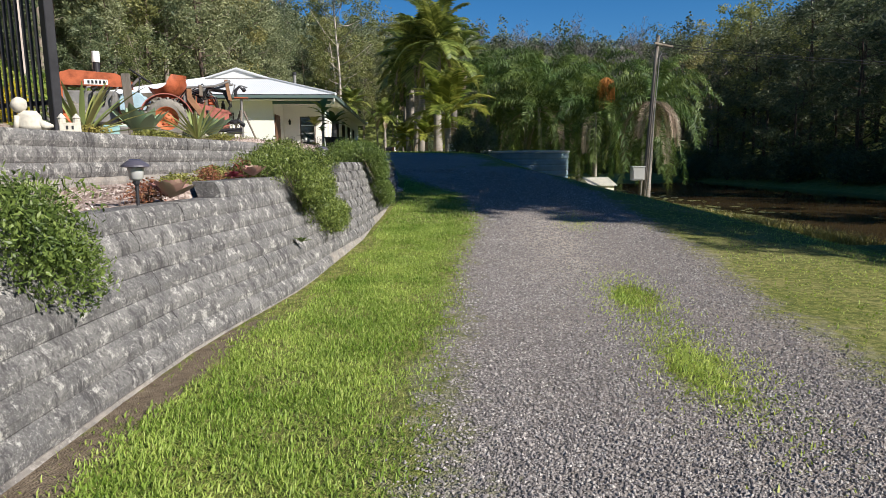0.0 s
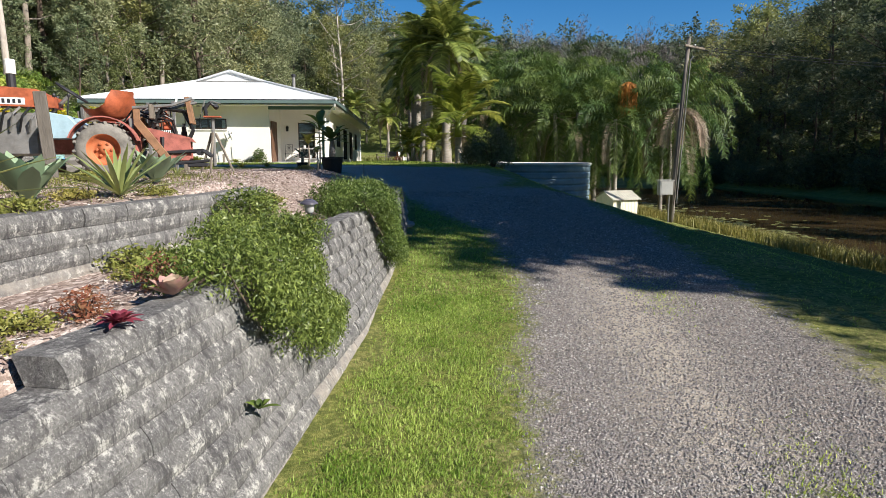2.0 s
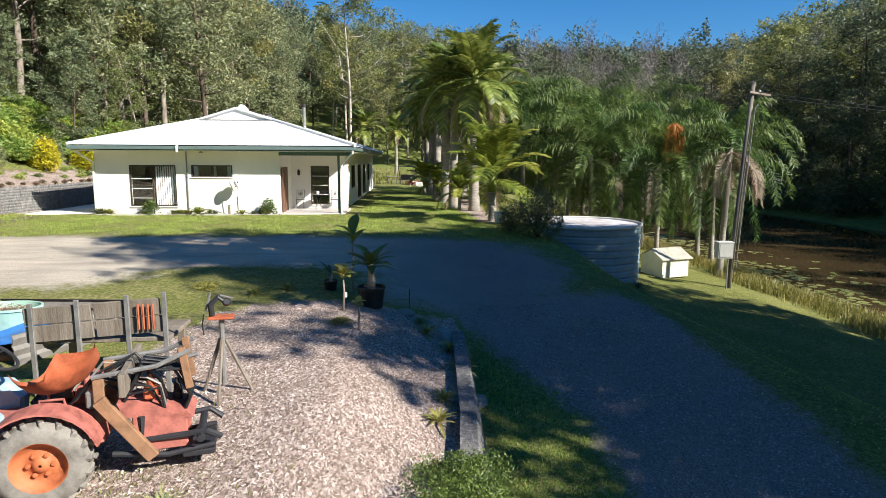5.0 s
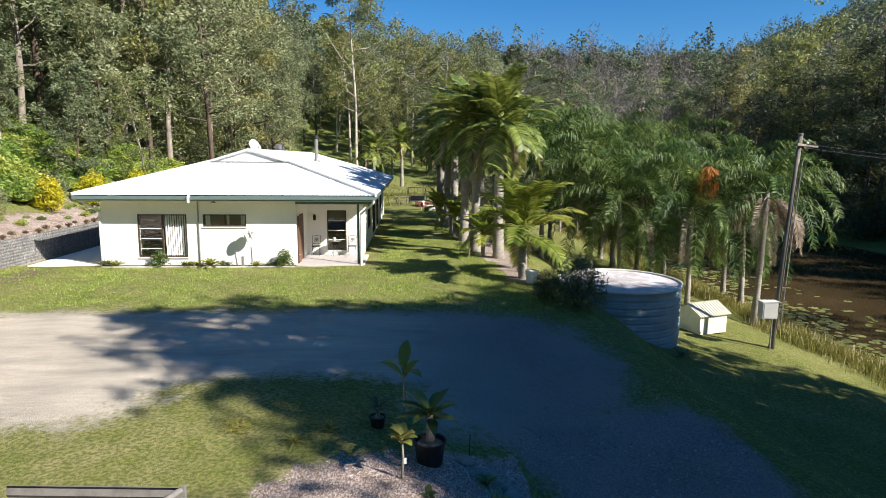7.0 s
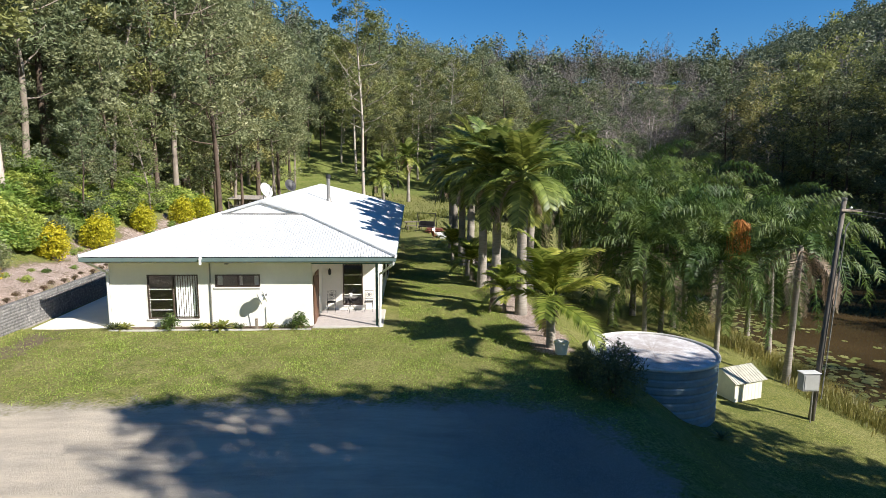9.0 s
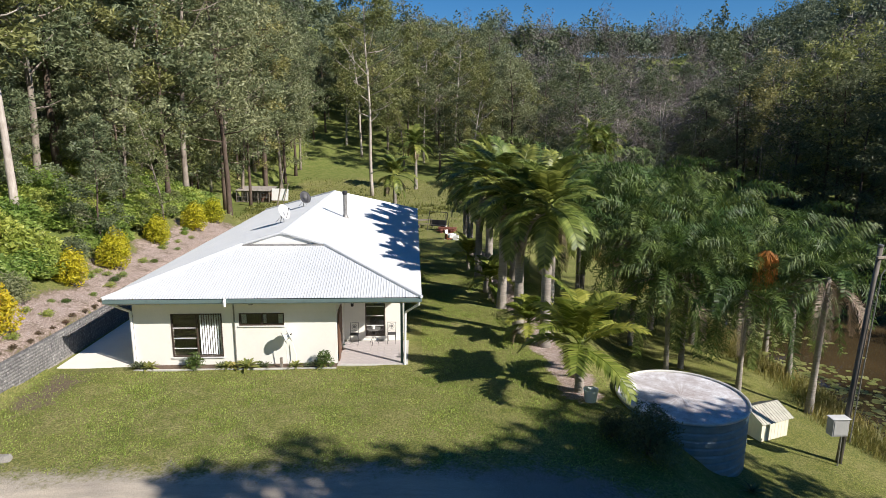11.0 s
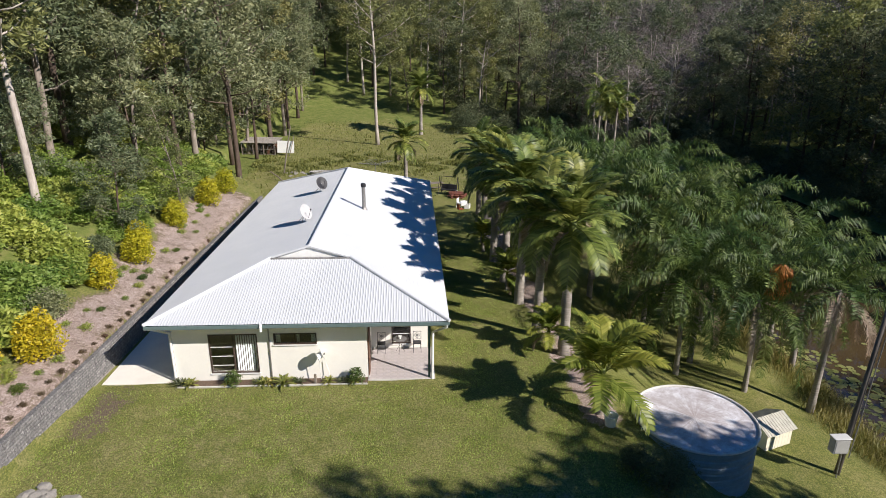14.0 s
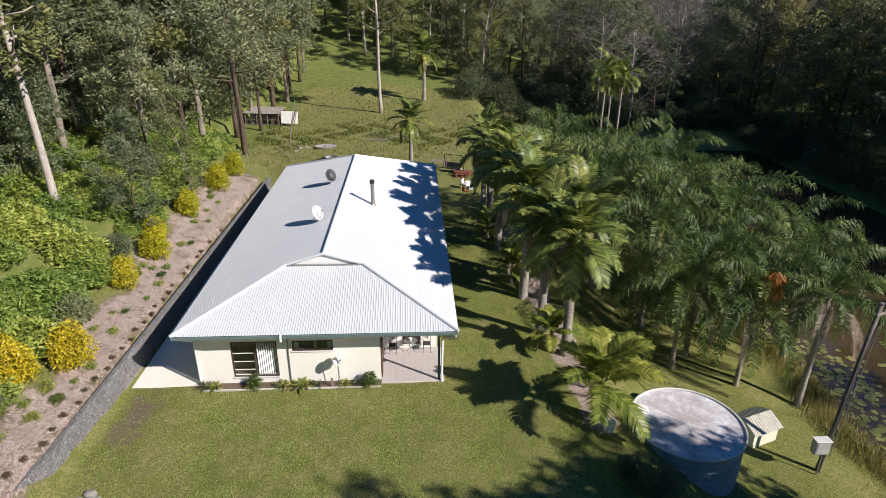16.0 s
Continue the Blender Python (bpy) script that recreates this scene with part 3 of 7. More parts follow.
def palm(name, seed, trunk_h, r, fronds, flen, label, m_leaf, leaflets=26, leaf_len=0.75, leaf_w=0.06, hang=0.35, droop=1.7, lean=(0, 0), low=-0.5, dead=0, shaft=True, fold=0.35, ruffle=0.12, skew=1.0):
    """A single-stemmed feather palm: ringed trunk, green crownshaft and arching fronds."""
    rng = np.random.default_rng(seed)
    top = thing(name, label, "palm tree")
    s = Shape()
    n = max(8, int(trunk_h * 3))
    pts, rad = [], []
    for i in range(n + 1):
        t = i / n
        pts.append((lean[0] * t ** 1.4 + 0.04 * math.sin(3 * t + seed), lean[1] * t ** 1.4, -0.5 + (trunk_h + 0.5) * t))
        rad.append(r * (1.25 - 0.32 * min(1, t * 3) - 0.15 * t) * (1.05 if i % 2 else 0.97))
    s.tube(pts, rad, 10)
    s.make("trunk", M_PALMBARK, top, smooth=True)
    tip = Vector(pts[-1])
    if shaft:
        cs = Shape()
        cs.tube([tip, tip + Vector((0, 0, 0.35)), tip + Vector((0, 0, 0.9))], [r * 1.0, r * 0.85, r * 0.45], 10)
        cs.make("crownshaft", m_leaf, top, smooth=True)
        tip = tip + Vector((0, 0, 0.65))
    for k in range(fronds):
        t = k / fronds
        rise = 1.5 - t ** skew * (1.5 - low) + rng.normal() * 0.1
        c = Shape()
        frond(c, rng, tip + Vector((0, 0, 0.25 * (1 - t) - 0.15)), k * 2.39996 + rng.normal() * 0.15, rise, flen * rng.uniform(0.85, 1.1), droop * rng.uniform(0.75, 1.2), leaflets, leaf_len, leaf_w, hang, None, fold, ruffle)
        c.make("frond", m_leaf, top)
    for k in range(dead):
        c = Shape()
        frond(c, rng, tip + Vector((0, 0, -0.25)), k * 2.39996 + 0.7, rng.uniform(-0.5, 0.1), flen * 0.85, 1.9, leaflets, leaf_len * 0.7, leaf_w * 0.7, 0.9)
        c.make("dead_frond", M_DEADFROND, top, "hanging dry brown frond")
    return top


def put(ob, x, y, turn=0.0, scale=1.0, z=None):
    """Stands a thing at its place on the ground."""
    ob.matrix_basis = pose(x, y, ground_z(x, y) if z is None else z, 0, 0, turn) @ Matrix.Diagonal((scale, scale, scale, 1))
    return ob


def again(ob, x, y, turn=0.0, scale=1.0, z=None, label=""):
    c = copy_thing(ob, Matrix())
    c.scale = (1, 1, 1)
    put(c, x, y, turn, scale, z)
    if label:
        tagged(c, label)
    return c


# ---- house ----
HX0, HX1, HPX, HY0, HY1, HPY = -15.2, -4.45, -7.1, 33.88, 58.35, 36.5
EX0, EX1, EY0, EY1, EZ = -15.87, -3.64, 32.97, 59.25, 3.06
RX, RY0, RY1, RZ = -9.86, 37.2, 55.6, 4.92
SOFFIT = 2.80


def wall_with_holes(s, a, b, thick, z0, z1, holes, axis, at):
    """A straight wall from a to b along an axis, one welded shell with openings (from, to, sill, head) through it."""
    us = sorted({a, b, *[h[0] for h in holes], *[h[1] for h in holes]})
    zs = sorted({z0, z1, *[h[2] for h in holes], *[h[3] for h in holes]})
    full = {(i, j) for i in range(len(us) - 1) for j in range(len(zs) - 1) if not any(h[0] <= us[i] + 1e-6 and h[1] >= us[i + 1] - 1e-6 and h[2] <= zs[j] + 1e-6 and h[3] >= zs[j + 1] - 1e-6 for h in holes)}
    v, f, key = [], [], {}

    def p(i, j, k):
        if (i, j, k) not in key:
            key[(i, j, k)] = len(v)
            d = at + thick * k
            v.append((us[i], d, zs[j]) if axis == "x" else (d, us[i], zs[j]))
        return key[(i, j, k)]
    for i, j in sorted(full):
        for k in (0, 1):
            f.append((p(i, j, k), p(i + 1, j, k), p(i + 1, j + 1, k), p(i, j + 1, k)))
        for di, dj, c in ((-1, 0, ((i, j), (i, j + 1))), (1, 0, ((i + 1, j), (i + 1, j + 1))), (0, -1, ((i, j), (i + 1, j))), (0, 1, ((i, j + 1), (i + 1, j + 1)))):
            if (i + di, j + dj) not in full:
                f.append((p(*c[0], 0), p(*c[1], 0), p(*c[1], 1), p(*c[0], 1)))
    s.add(v, f)


def roof_sheet(u0, u1, low, high, place, pitch=0.11, rise=0.012):
    """A ribbed roof sheet: low(u), high(u) bound each rib; place(u, v, lift) gives the point."""
    s = Shape()
    us = []
    u = u0
    while u < u1 - 1e-6:
        for du, z in ((0.0, 0.0), (0.30, 0.0), (0.42, 1.0), (0.58, 1.0), (0.70, 0.0)):
            if u + du * pitch < u1:
                us.append((u + du * pitch, z * rise))
        u += pitch
    us.append((u1, 0.0))
    for u, z in us:
        s.v.append(tuple(place(u, low(u), z)))
        s.v.append(tuple(place(u, high(u), z)))
    s.f = [(2 * i, 2 * i + 2, 2 * i + 3, 2 * i + 1) for i in range(len(us) - 1)]
    return s


def build_house():
    h = thing("house", "long low cream house with a white steel roof", "house")
    t = 0.2
    wn1, wn2 = (-13.72, -11.70, 0.36, 2.19), (-11.01, -9.21, 1.67, 2.19)
    s = Shape()
    wall_with_holes(s, HX0, HPX, t, -0.15, SOFFIT, [wn1, wn2], "x", HY0)
    s.make("front_wall", M_WALL, h)
    s = Shape()
    wall_with_holes(s, HY0 + t, HY1, t, -0.15, SOFFIT, [], "y", HX0)
    s.make("side_wall", M_WALL, h)
    s = Shape()
    side = [(39.6, 41.4, 0.9, 2.15), (43.5, 45.6, 0.15, 2.15), (47.6, 49.7, 0.15, 2.15), (52.0, 53.8, 0.9, 2.15)]
    wall_with_holes(s, HPY, HY1, t, -0.15, SOFFIT, side, "y", HX1 - t)
    s.make("side_wall", M_WALL, h)
    s = Shape()
    wall_with_holes(s, HX0 + t, HX1 - t, t, -0.15, SOFFIT, [], "x", HY1 - t)
    s.make("back_wall", M_WALL, h)
    s = Shape()
    pdoor = (34.55, 35.45, 0.06, 2.12)
    wall_with_holes(s, HY0 + t, HPY + t, t, -0.15, SOFFIT, [pdoor], "y", HPX - t)
    s.make("porch_wall", M_WALL, h)
    s = Shape()
    pwin = (-6.15, -5.25, 0.25, 2.15)
    wall_with_holes(s, HPX, HX1 - t, t, -0.15, SOFFIT, [pwin], "x", HPY)
    s.make("porch_wall", M_WALL, h)
    # soffit and fascia
    s = Shape()
    s.box(EX0 + 0.1, EX1 - 0.1, EY0 + 0.1, EY1 - 0.1, SOFFIT, SOFFIT + 0.03)
    s.make("soffit", M_WALL, h)
    for a, b, c, d in ((EX0, EX1, EY0, EY0 + 0.12), (EX0, EX1, EY1 - 0.12, EY1), (EX0, EX0 + 0.12, EY0 + 0.12, EY1 - 0.12), (EX1 - 0.12, EX1, EY0 + 0.12, EY1 - 0.12)):
        s = Shape()
        s.cbox(a, b, c, d, EZ - 0.2, EZ - 0.04, 0.015)
        s.make("gutter", M_GUTTER, h, "grey-green steel gutter")
    s = Shape()
    s.box(HPX, EX1 - 0.2, EY0 + 0.75, EY0 + 0.9, SOFFIT - 0.16, SOFFIT - 0.003)
    s.make("porch_beam", M_GREEN, h)
    # roof sheets
    m = (RZ - EZ) / (RX - EX0)
    mr = (RZ - EZ) / (EX1 - RX)
    mf = 0.309
    gz = EZ + mf * (RY0 - EY0)
    gl, gr = EX0 + (gz - EZ) / m, EX1 - (gz - EZ) / mr
    low0 = lambda u: 0.0
    front = roof_sheet(EX0, EX1, low0, lambda u: min((u - EX0) / (gl - EX0), (EX1 - u) / (EX1 - gr), 1.0) * (RY0 - EY0), lambda u, v, z: (u, EY0 + v, EZ + mf * v + z))
    front.make("roof_sheet", M_ROOF, h)
    bk = RY1

    def limit(half):
        def f(u):
            a = min(1.0, (u - EY0) / (RY0 - EY0)) * (gz - EZ) / (RZ - EZ) if u < RY0 else 1.0
            b = min(1.0, (EY1 - u) / (EY1 - bk))
            return min(a, b) * half
        return f
    roof_sheet(EY0, EY1, low0, limit(RX - EX0), lambda u, v, z: (EX0 + v, u, EZ + m * v + z)).make("roof_sheet", M_ROOF, h)
    roof_sheet(EY0, EY1, low0, limit(EX1 - RX), lambda u, v, z: (EX1 - v, u, EZ + mr * v + z)).make("roof_sheet", M_ROOF, h)
    roof_sheet(EX0, EX1, low0, lambda u: min((u - EX0) / (RX - EX0), (EX1 - u) / (EX1 - RX)) * (EY1 - bk), lambda u, v, z: (u, EY1 - v, EZ + (RZ - EZ) / (EY1 - bk) * v + z)).make("roof_sheet", M_ROOF, h)
    # gablet
    s = Shape()
    s.add([(gl + 0.05, RY0 + 0.04, gz), (gr - 0.05, RY0 + 0.04, gz), (RX, RY0 + 0.04, RZ - 0.02)], [(0, 1, 2)])
    s.make("gablet", M_WHITE, h)
    for a, b in (((gl, RY0, gz + 0.03), (RX, RY0, RZ + 0.03)), ((RX, RY0, RZ + 0.03), (gr, RY0, gz + 0.03))):
        s = Shape()
        s.tube([a, b], 0.075, 6)
        s.make("barge_cap", M_ROOF, h)
    s = Shape()
    s.cbox(gl - 0.05, gr + 0.05, RY0 - 0.1, RY0 + 0.02, gz - 0.035, gz + 0.03, 0.01)
    s.make("apron_flashing", M_STEEL, h, "dull steel flashing below the gablet")
    for a, b in (((RX, RY0 - 0.05, RZ + 0.02), (RX, bk, RZ + 0.02)), ((EX0, EY0, EZ + 0.02), (gl, RY0, gz + 0.03)), ((EX1, EY0, EZ + 0.02), (gr, RY0, gz + 0.03)), ((EX0, EY1, EZ + 0.02), (RX, bk, RZ + 0.02)), ((EX1, EY1, EZ + 0.02), (RX, bk, RZ + 0.02))):
        s = Shape()
        s.tube([a, b], 0.075, 8)
        s.make("ridge_cap", M_ROOF, h)
    # porch slab
    s = Shape()
    s.cbox(HPX + 0.005, HX1 + 0.25, HY0 - 0.28, HPY - 0.005, -0.2, 0.05, 0.015)
    s.make("porch_slab", M_CONC, h)
    return h


house = build_house()

# ---- tank ----
def build_tank():
    t = thing("water_tank", "round pale blue water tank with a flat stained roof", "water tank", pose(5.84, 30.4, 0))
    prof = [(2.24, -2.85)]
    z = -2.8
    while z < -0.25:
        prof += [(2.24, z), (2.28, z + 0.05), (2.28, z + 0.2), (2.24, z + 0.25)]
        z += 0.27
    prof += [(2.3, -0.12), (2.3, -0.06), (2.26, -0.055)]
    s = Shape()
    s.lathe(prof, 64)
    s.make("tank_wall", M_TANK, t, smooth=False)
    return t


tank = build_tank()

# ---- trees ----
GUMS = (
    (24, M_GUM, M_GUMLEAF, "tall eucalypt with a grey-brown trunk and drooping leaves", 0.24, 0.17, 0.24, 1.0),
    (27, M_GUMDARK, M_GUMLEAF, "tall dark-barked eucalypt with an open crown", 0.3, 0.15, 0.26, 1.0),
    (21, M_GUM, M_OLIVE, "slender olive-green eucalypt on the slope", 0.2, 0.18, 0.18, 1.05),
    (17, M_GUMDARK, M_GUMLEAF, "young bushy eucalypt with leaves down to the ground", 0.10, 0.2, 0.15, 1.0),
    (26, M_PALEGUM, M_OLIVE, "pale-trunked gum tree with a high crown", 0.38, 0.15, 0.22, 0.95),
    (22, M_GUMDARK, M_GUMLEAF, "leaning dark eucalypt among other trees", 0.22, 0.17, 0.2, 0.95),
)
gums = [tree("gum_tree", 11 + i, h, 7200, 0.46, 0.14, mb, ml, lab, cf, sp, 25, tr, spr) for i, (h, mb, ml, lab, cf, sp, tr, spr) in enumerate(GUMS)]
darks = [tree("she_oak", 31 + i, h, 4200, 0.6, 0.13, M_GUMDARK, M_DARKLEAF, "dense dark forest tree above the pond", cf, sp, 20, 0.2, 1.1) for i, (h, cf, sp) in enumerate(((18, 0.12, 0.2), (22, 0.18, 0.17), (15, 0.05, 0.24)))]
greys = [tree("bare_tree", 41 + i, h, 1800, 0.8, 0.05, M_PALEGUM, M_GREYTWIG, "grey half-bare tree on the far slope", 0.3, 0.2, 22, 0.12, 1.2) for i, h in enumerate((15, 18))]
rng = np.random.default_rng(5)
PLACED = []


def wood(kinds, n, x0, x1, y0, y1, gap, test=None, s0=0.8, s1=1.15):
    """Scatters copies of some trees with a least gap between them."""
    made, tries = 0, 0
    while made < n and tries < n * 40:
        tries += 1
        x, y = rng.uniform(x0, x1), rng.uniform(y0, y1)
        if test and not test(x, y):
            continue
        if any((x - a) ** 2 + (y - b) ** 2 < gap * gap for a, b in PLACED):
            continue
        PLACED.append((x, y))
        made += 1
        again(kinds[int(rng.integers(len(kinds)))], x, y, rng.uniform(0, 360), rng.uniform(s0, s1))


put(gums[0], -29, 52, 20)
put(gums[1], -22.4, 71.3, 80, 1.0)
put(gums[2], -31, 45, 140)
put(gums[3], -24.5, 54, 200, 0.72)
put(gums[4], -26.2, 44.8, 300, 1.0)
put(gums[5], -31.5, 39.8, 60, 0.9)
put(darks[0], 46, 60, 0)
put(darks[1], 48, 70, 90)
put(darks[2], 44, 84, 200)
put(greys[0], 26, 97, 0, 1.0)
put(greys[1], 34, 104, 90)
PLACED += [(-29, 52), (-22.4, 71.3), (-31, 45), (-24.5, 54), (-26.2, 44.8), (-31.5, 39.8), (46, 60), (48, 70), (44, 84), (26, 97), (34, 104)]
again(gums[4], -10.0, 98, 40, 1.15, None, "tall white-trunked gum tree in the far clearing")
again(gums[3], -22.6, 46.5, 20, 0.45, None, "young bushy gum by the mulched bank")
again(gums[2], -21.2, 52.5, 220, 0.42, None, "slim young eucalypt behind golden shrubs")
wood(gums[:4] + gums[5:], 30, -40, -23.5, 30, 66, 3.2, lambda x, y: x < -30 + 0.5 * max(0, y - 50))
wood(gums[:4] + gums[5:], 125, -62, -23.0, 42, 128, 3.3, lambda x, y: x < min(-23.0, -30 + 0.5 * max(0, y - 50)) - 0.03 * max(0, y - 62) and x > -18 - y * 0.5)
wood(gums, 60, -62, 20, 118, 175, 4.6, lambda x, y: y > 118 + 0.9 * max(0, 26 - abs(x + 22)))
wood(greys + darks[:1], 75, 0, 75, 120, 185, 4.2)
wood(darks[:2] + gums[3:4] + greys, 50, 22, 75, 100, 132, 4.2)
wood(darks + gums[1:4], 70, 43, 85, 18, 112, 4.4)
wood(gums[3:4], 16, -38, -26.5, 33, 62, 2.4, lambda x, y: x < -28 + 0.4 * max(0, y - 50), 0.35, 0.65)
M_WATTLE = leafy("wattle_leaf", (0.10, 0.125, 0.03), (0.22, 0.25, 0.075), (0.36, 0.385, 0.15), 0.45)
wattle = tree("wattle_tree", 61, 24, 6800, 0.42, 0.2, M_GUMDARK, M_WATTLE, "yellow-green bushy wattle tree above the pond", 0.12, 0.19, 26, 0.22, 1.05)
put(wattle, 47, 83, 0, 1.02)
again(wattle, 51, 80, 130, 0.85)
wood(gums[3:4], 12, -34, -25, 46, 82, 3.4, lambda x, y: x < -25.5, 0.4, 0.75)
# high unseen trees behind the walk, placed so their shade falls on the drive
shade = tree("shade_tree", 91, 28, 7000, 0.55, 0.3, M_GUMDARK, M_GUMLEAF, "tall dense unseen tree beside the drive, placed to shade it", 0.36, 0.14, 34, 0.3, 1.1)
put(shade, 21.5, 4.4, 0, 0.9)
for x, y, sc, a in ((23.5, 4.9, 0.88, 80), (17.7, 3.6, 0.46, 40), (16.1, 1.4, 0.4, 240), (15.2, 3.2, 0.42, 130), (21, 8.3, 0.7, 20), (22.5, 11.3, 0.68, 250), (19.5, 5.5, 0.72, 200), (23.7, 12.0, 0.72, 300), (22.2, 9.6, 0.74, 160), (25, 7.2, 0.8, 120), (24, 9.6, 0.75, 330), (16.8, 7.9, 0.88, 70), (18.6, 9.6, 0.82, 310), (19.8, 11.1, 0.77, 95), (20.7, 13.4, 0.73, 215), (21.4, 16.4, 0.66, 15), (22.6, 16.8, 0.62, 275), (17.6, 4.6, 0.67, 145)):
    again(shade, x, y, a, sc)

# unseen wooded slopes behind the walk, added to block sky light and deepen shade
wood(gums[:4], 36, -50, -19, -40, 19, 4.6)
wood(gums[:4], 26, -18, 34, -64, -30, 4.6)
wood(darks, 16, 56, 95, -40, 18, 5.0)

# ---- far wooded hills ----
def far_woods():
    """Canopy of distant hill forest: lumpy domes of leaf sprays, green and half-bare."""
    r = np.random.default_rng(77)
    sets = {"green": [], "bare": [], "dark": []}
    made = 0
    while made < 3000:
        x, y = r.uniform(-230, 330), 100 + 300 * r.random() ** 1.3
        if (y < 165 and -75 < x < 80) or x < -0.75 * y - 10 or x > 1.05 * y + 10:
            continue
        made += 1
        z = ground_z(x, y)
        h = r.uniform(9, 15) if r.random() < 0.9 else r.uniform(16, 23)
        grey = np.clip(0.8 - abs(x - 45 - 0.1 * (y - 150)) / 110, 0.04, 0.6) * (1.0 if y < 300 else 0.4)
        kind = "bare" if r.random() < grey else "dark" if r.random() < 0.3 else "green"
        rad = r.uniform(2.4, 4.4)
        near = y < 260
        lumps = 5 if near else 3
        for k in range(lumps):
            a = k * 2.4 + r.uniform(0, 1)
            q = 0 if k == 0 else rad * 0.62
            c = (x + q * math.cos(a), y + q * math.sin(a), z + h * (0.84 if k == 0 else r.uniform(0.5, 0.78)))
            sets[kind].append(ball_points(r, 52 if near else 44, c, (rad * 0.6, rad * 0.6, h * 0.17), 0.62))
        if kind != "bare":
            sets[kind].append(ball_points(r, 24, (x, y, z + h * 0.35), (rad * 0.5, rad * 0.5, h * 0.3), 0.3))
    for kind, mat, size, label in (("green", M_FAR, (1.15, 0.62), "dense grey-green eucalypt forest on far hillsides"), ("dark", M_DARKLEAF, (1.15, 0.62), "dark green trees among the far hillside forest"), ("bare", M_GREYTWIG, (1.7, 0.16), "brown-grey half-bare trees on far hillsides")):
        s = Shape()
        leaf_cloud(s, r, np.concatenate(sets[kind]), *size, 0.1 if kind != "bare" else -0.9)
        tagged(s.make("far_woods", mat), label, "forest", kind="stuff")


M_FAR = leafy("far_forest_leaf", (0.05, 0.072, 0.04), (0.11, 0.14, 0.082), (0.22, 0.25, 0.155), 0.2, 0.7, 0.03)
far_woods()

# ---- palms ----
big = palm("alexander_palm", 3, 5.7, 0.25, 23, 2.75, "tall feather palm with a stout grey ringed trunk beside the lawn", M_PALM, 30, 0.8, 0.115, 0.4, 1.25, (0, 0), -0.9, 2, True, 0.1, 0.04, 1.5)
put(big, 1.9, 35.6, 10, 1.0)
for x, y, sc, a in ((1.02, 37.6, 0.98, 80), (0.8, 41.6, 1.02, 150), (0.46, 44.9, 1.05, 210), (0.3, 48.6, 1.0, 300), (0.1, 52.5, 1.0, 20), (0.1, 56.5, 0.95, 70), (3.2, 40.6, 0.95, 120), (2.4, 47.5, 0.95, 140)):
    again(big, x, y, a, sc)
again(big, -5.7, 66, 200, 0.85)
again(big, -3.6, 108, 100, 1.15, None, "tall feather palm with yellow seed stalks in the clearing")
slim = palm("slim_palm", 5, 11.5, 0.13, 18, 2.6, "very tall slender palm beyond the pond edge", M_PALM, 18, 0.75, 0.12)
put(slim, 14.2, 73, 0)
again(slim, 15.6, 75, 130, 0.92)
again(slim, 16.4, 74.2, 250, 0.97)
young = palm("young_palm", 8, 1.2, 0.2, 17, 2.75, "young bright green feather palm at the lawn edge", M_PALMLIGHT, 28, 0.85, 0.115, 0.4, 1.35, (0, 0), 0.0, 1, True, 0.1, 0.05, 1.5)
put(young, 2.15, 30.8, 40)
again(young, 1.2, 36.0, 140, 0.55)
again(young, 0.4, 43.5, 240, 0.6)
again(young, -0.2, 50.5, 20, 0.6)
queen = palm("queen_palm", 15, 5.9, 0.15, 24, 4.9, "queen palm with drooping feathery fronds by the pond", M_QUEEN, 54, 0.9, 0.056, 1.4, 2.3, (0.3, 0.1), -0.6, 2, False, 0.1, 0.42)
put(queen, 11.5, 36.4, 200, 0.86)
for x, y, sc, a in ((8.45, 37.6, 0.88, 120), (9.85, 39.1, 0.94, 20), (8.2, 42.0, 1.0, 280), (12.4, 43.4, 1.1, 330), (16.2, 39.8, 1.02, 100), (10.8, 45.5, 1.16, 170), (6.2, 46.0, 1.1, 60), (14.6, 46.5, 1.16, 140), (7.9, 51, 1.16, 250), (12, 52, 1.2, 310), (5.4, 53.5, 1.08, 90), (17.4, 44.0, 1.05, 190)):
    again(queen, x, y, a, sc)
shaggy = palm("queen_palm", 19, 6.6, 0.17, 15, 3.9, "queen palm with a skirt of dead brown fronds by the pond", M_QUEEN, 54, 0.85, 0.056, 1.4, 2.3, (0.2, 0.1), -0.1, 9, False, 0.1, 0.42)
put(shaggy, 14.3, 35.3, 0, 0.98)
cl = Shape()
rs = np.random.default_rng(4)
for k in range(80):
    a, q = rs.uniform(0, 6.28), rs.uniform(0.2, 1)
    top = Vector((0.1 * math.cos(a), 0.1 * math.sin(a), 0))
    end = Vector((0.5 * q * math.cos(a), 0.5 * q * math.sin(a), -0.8 - 1.1 * rs.random()))
    cl.tube([top, top.lerp(end, 0.35) + Vector((0.26 * math.cos(a), 0.26 * math.sin(a), 0.1)), end], [0.014, 0.014, 0.004], 4, False)
    pts = np.array([top.lerp(end, u) for u in rs.uniform(0.2, 1, 9)]) + rs.normal(size=(9, 3)) * 0.07
    leaf_cloud(cl, rs, pts, 0.07, 0.05, 0)
ob = cl.make("palm_fruit", M_SEED)
ob.matrix_basis = pose(11.75, 35.7, 4.3)
tagged(ob, "hanging orange seed cluster of a queen palm", "palm fruit")

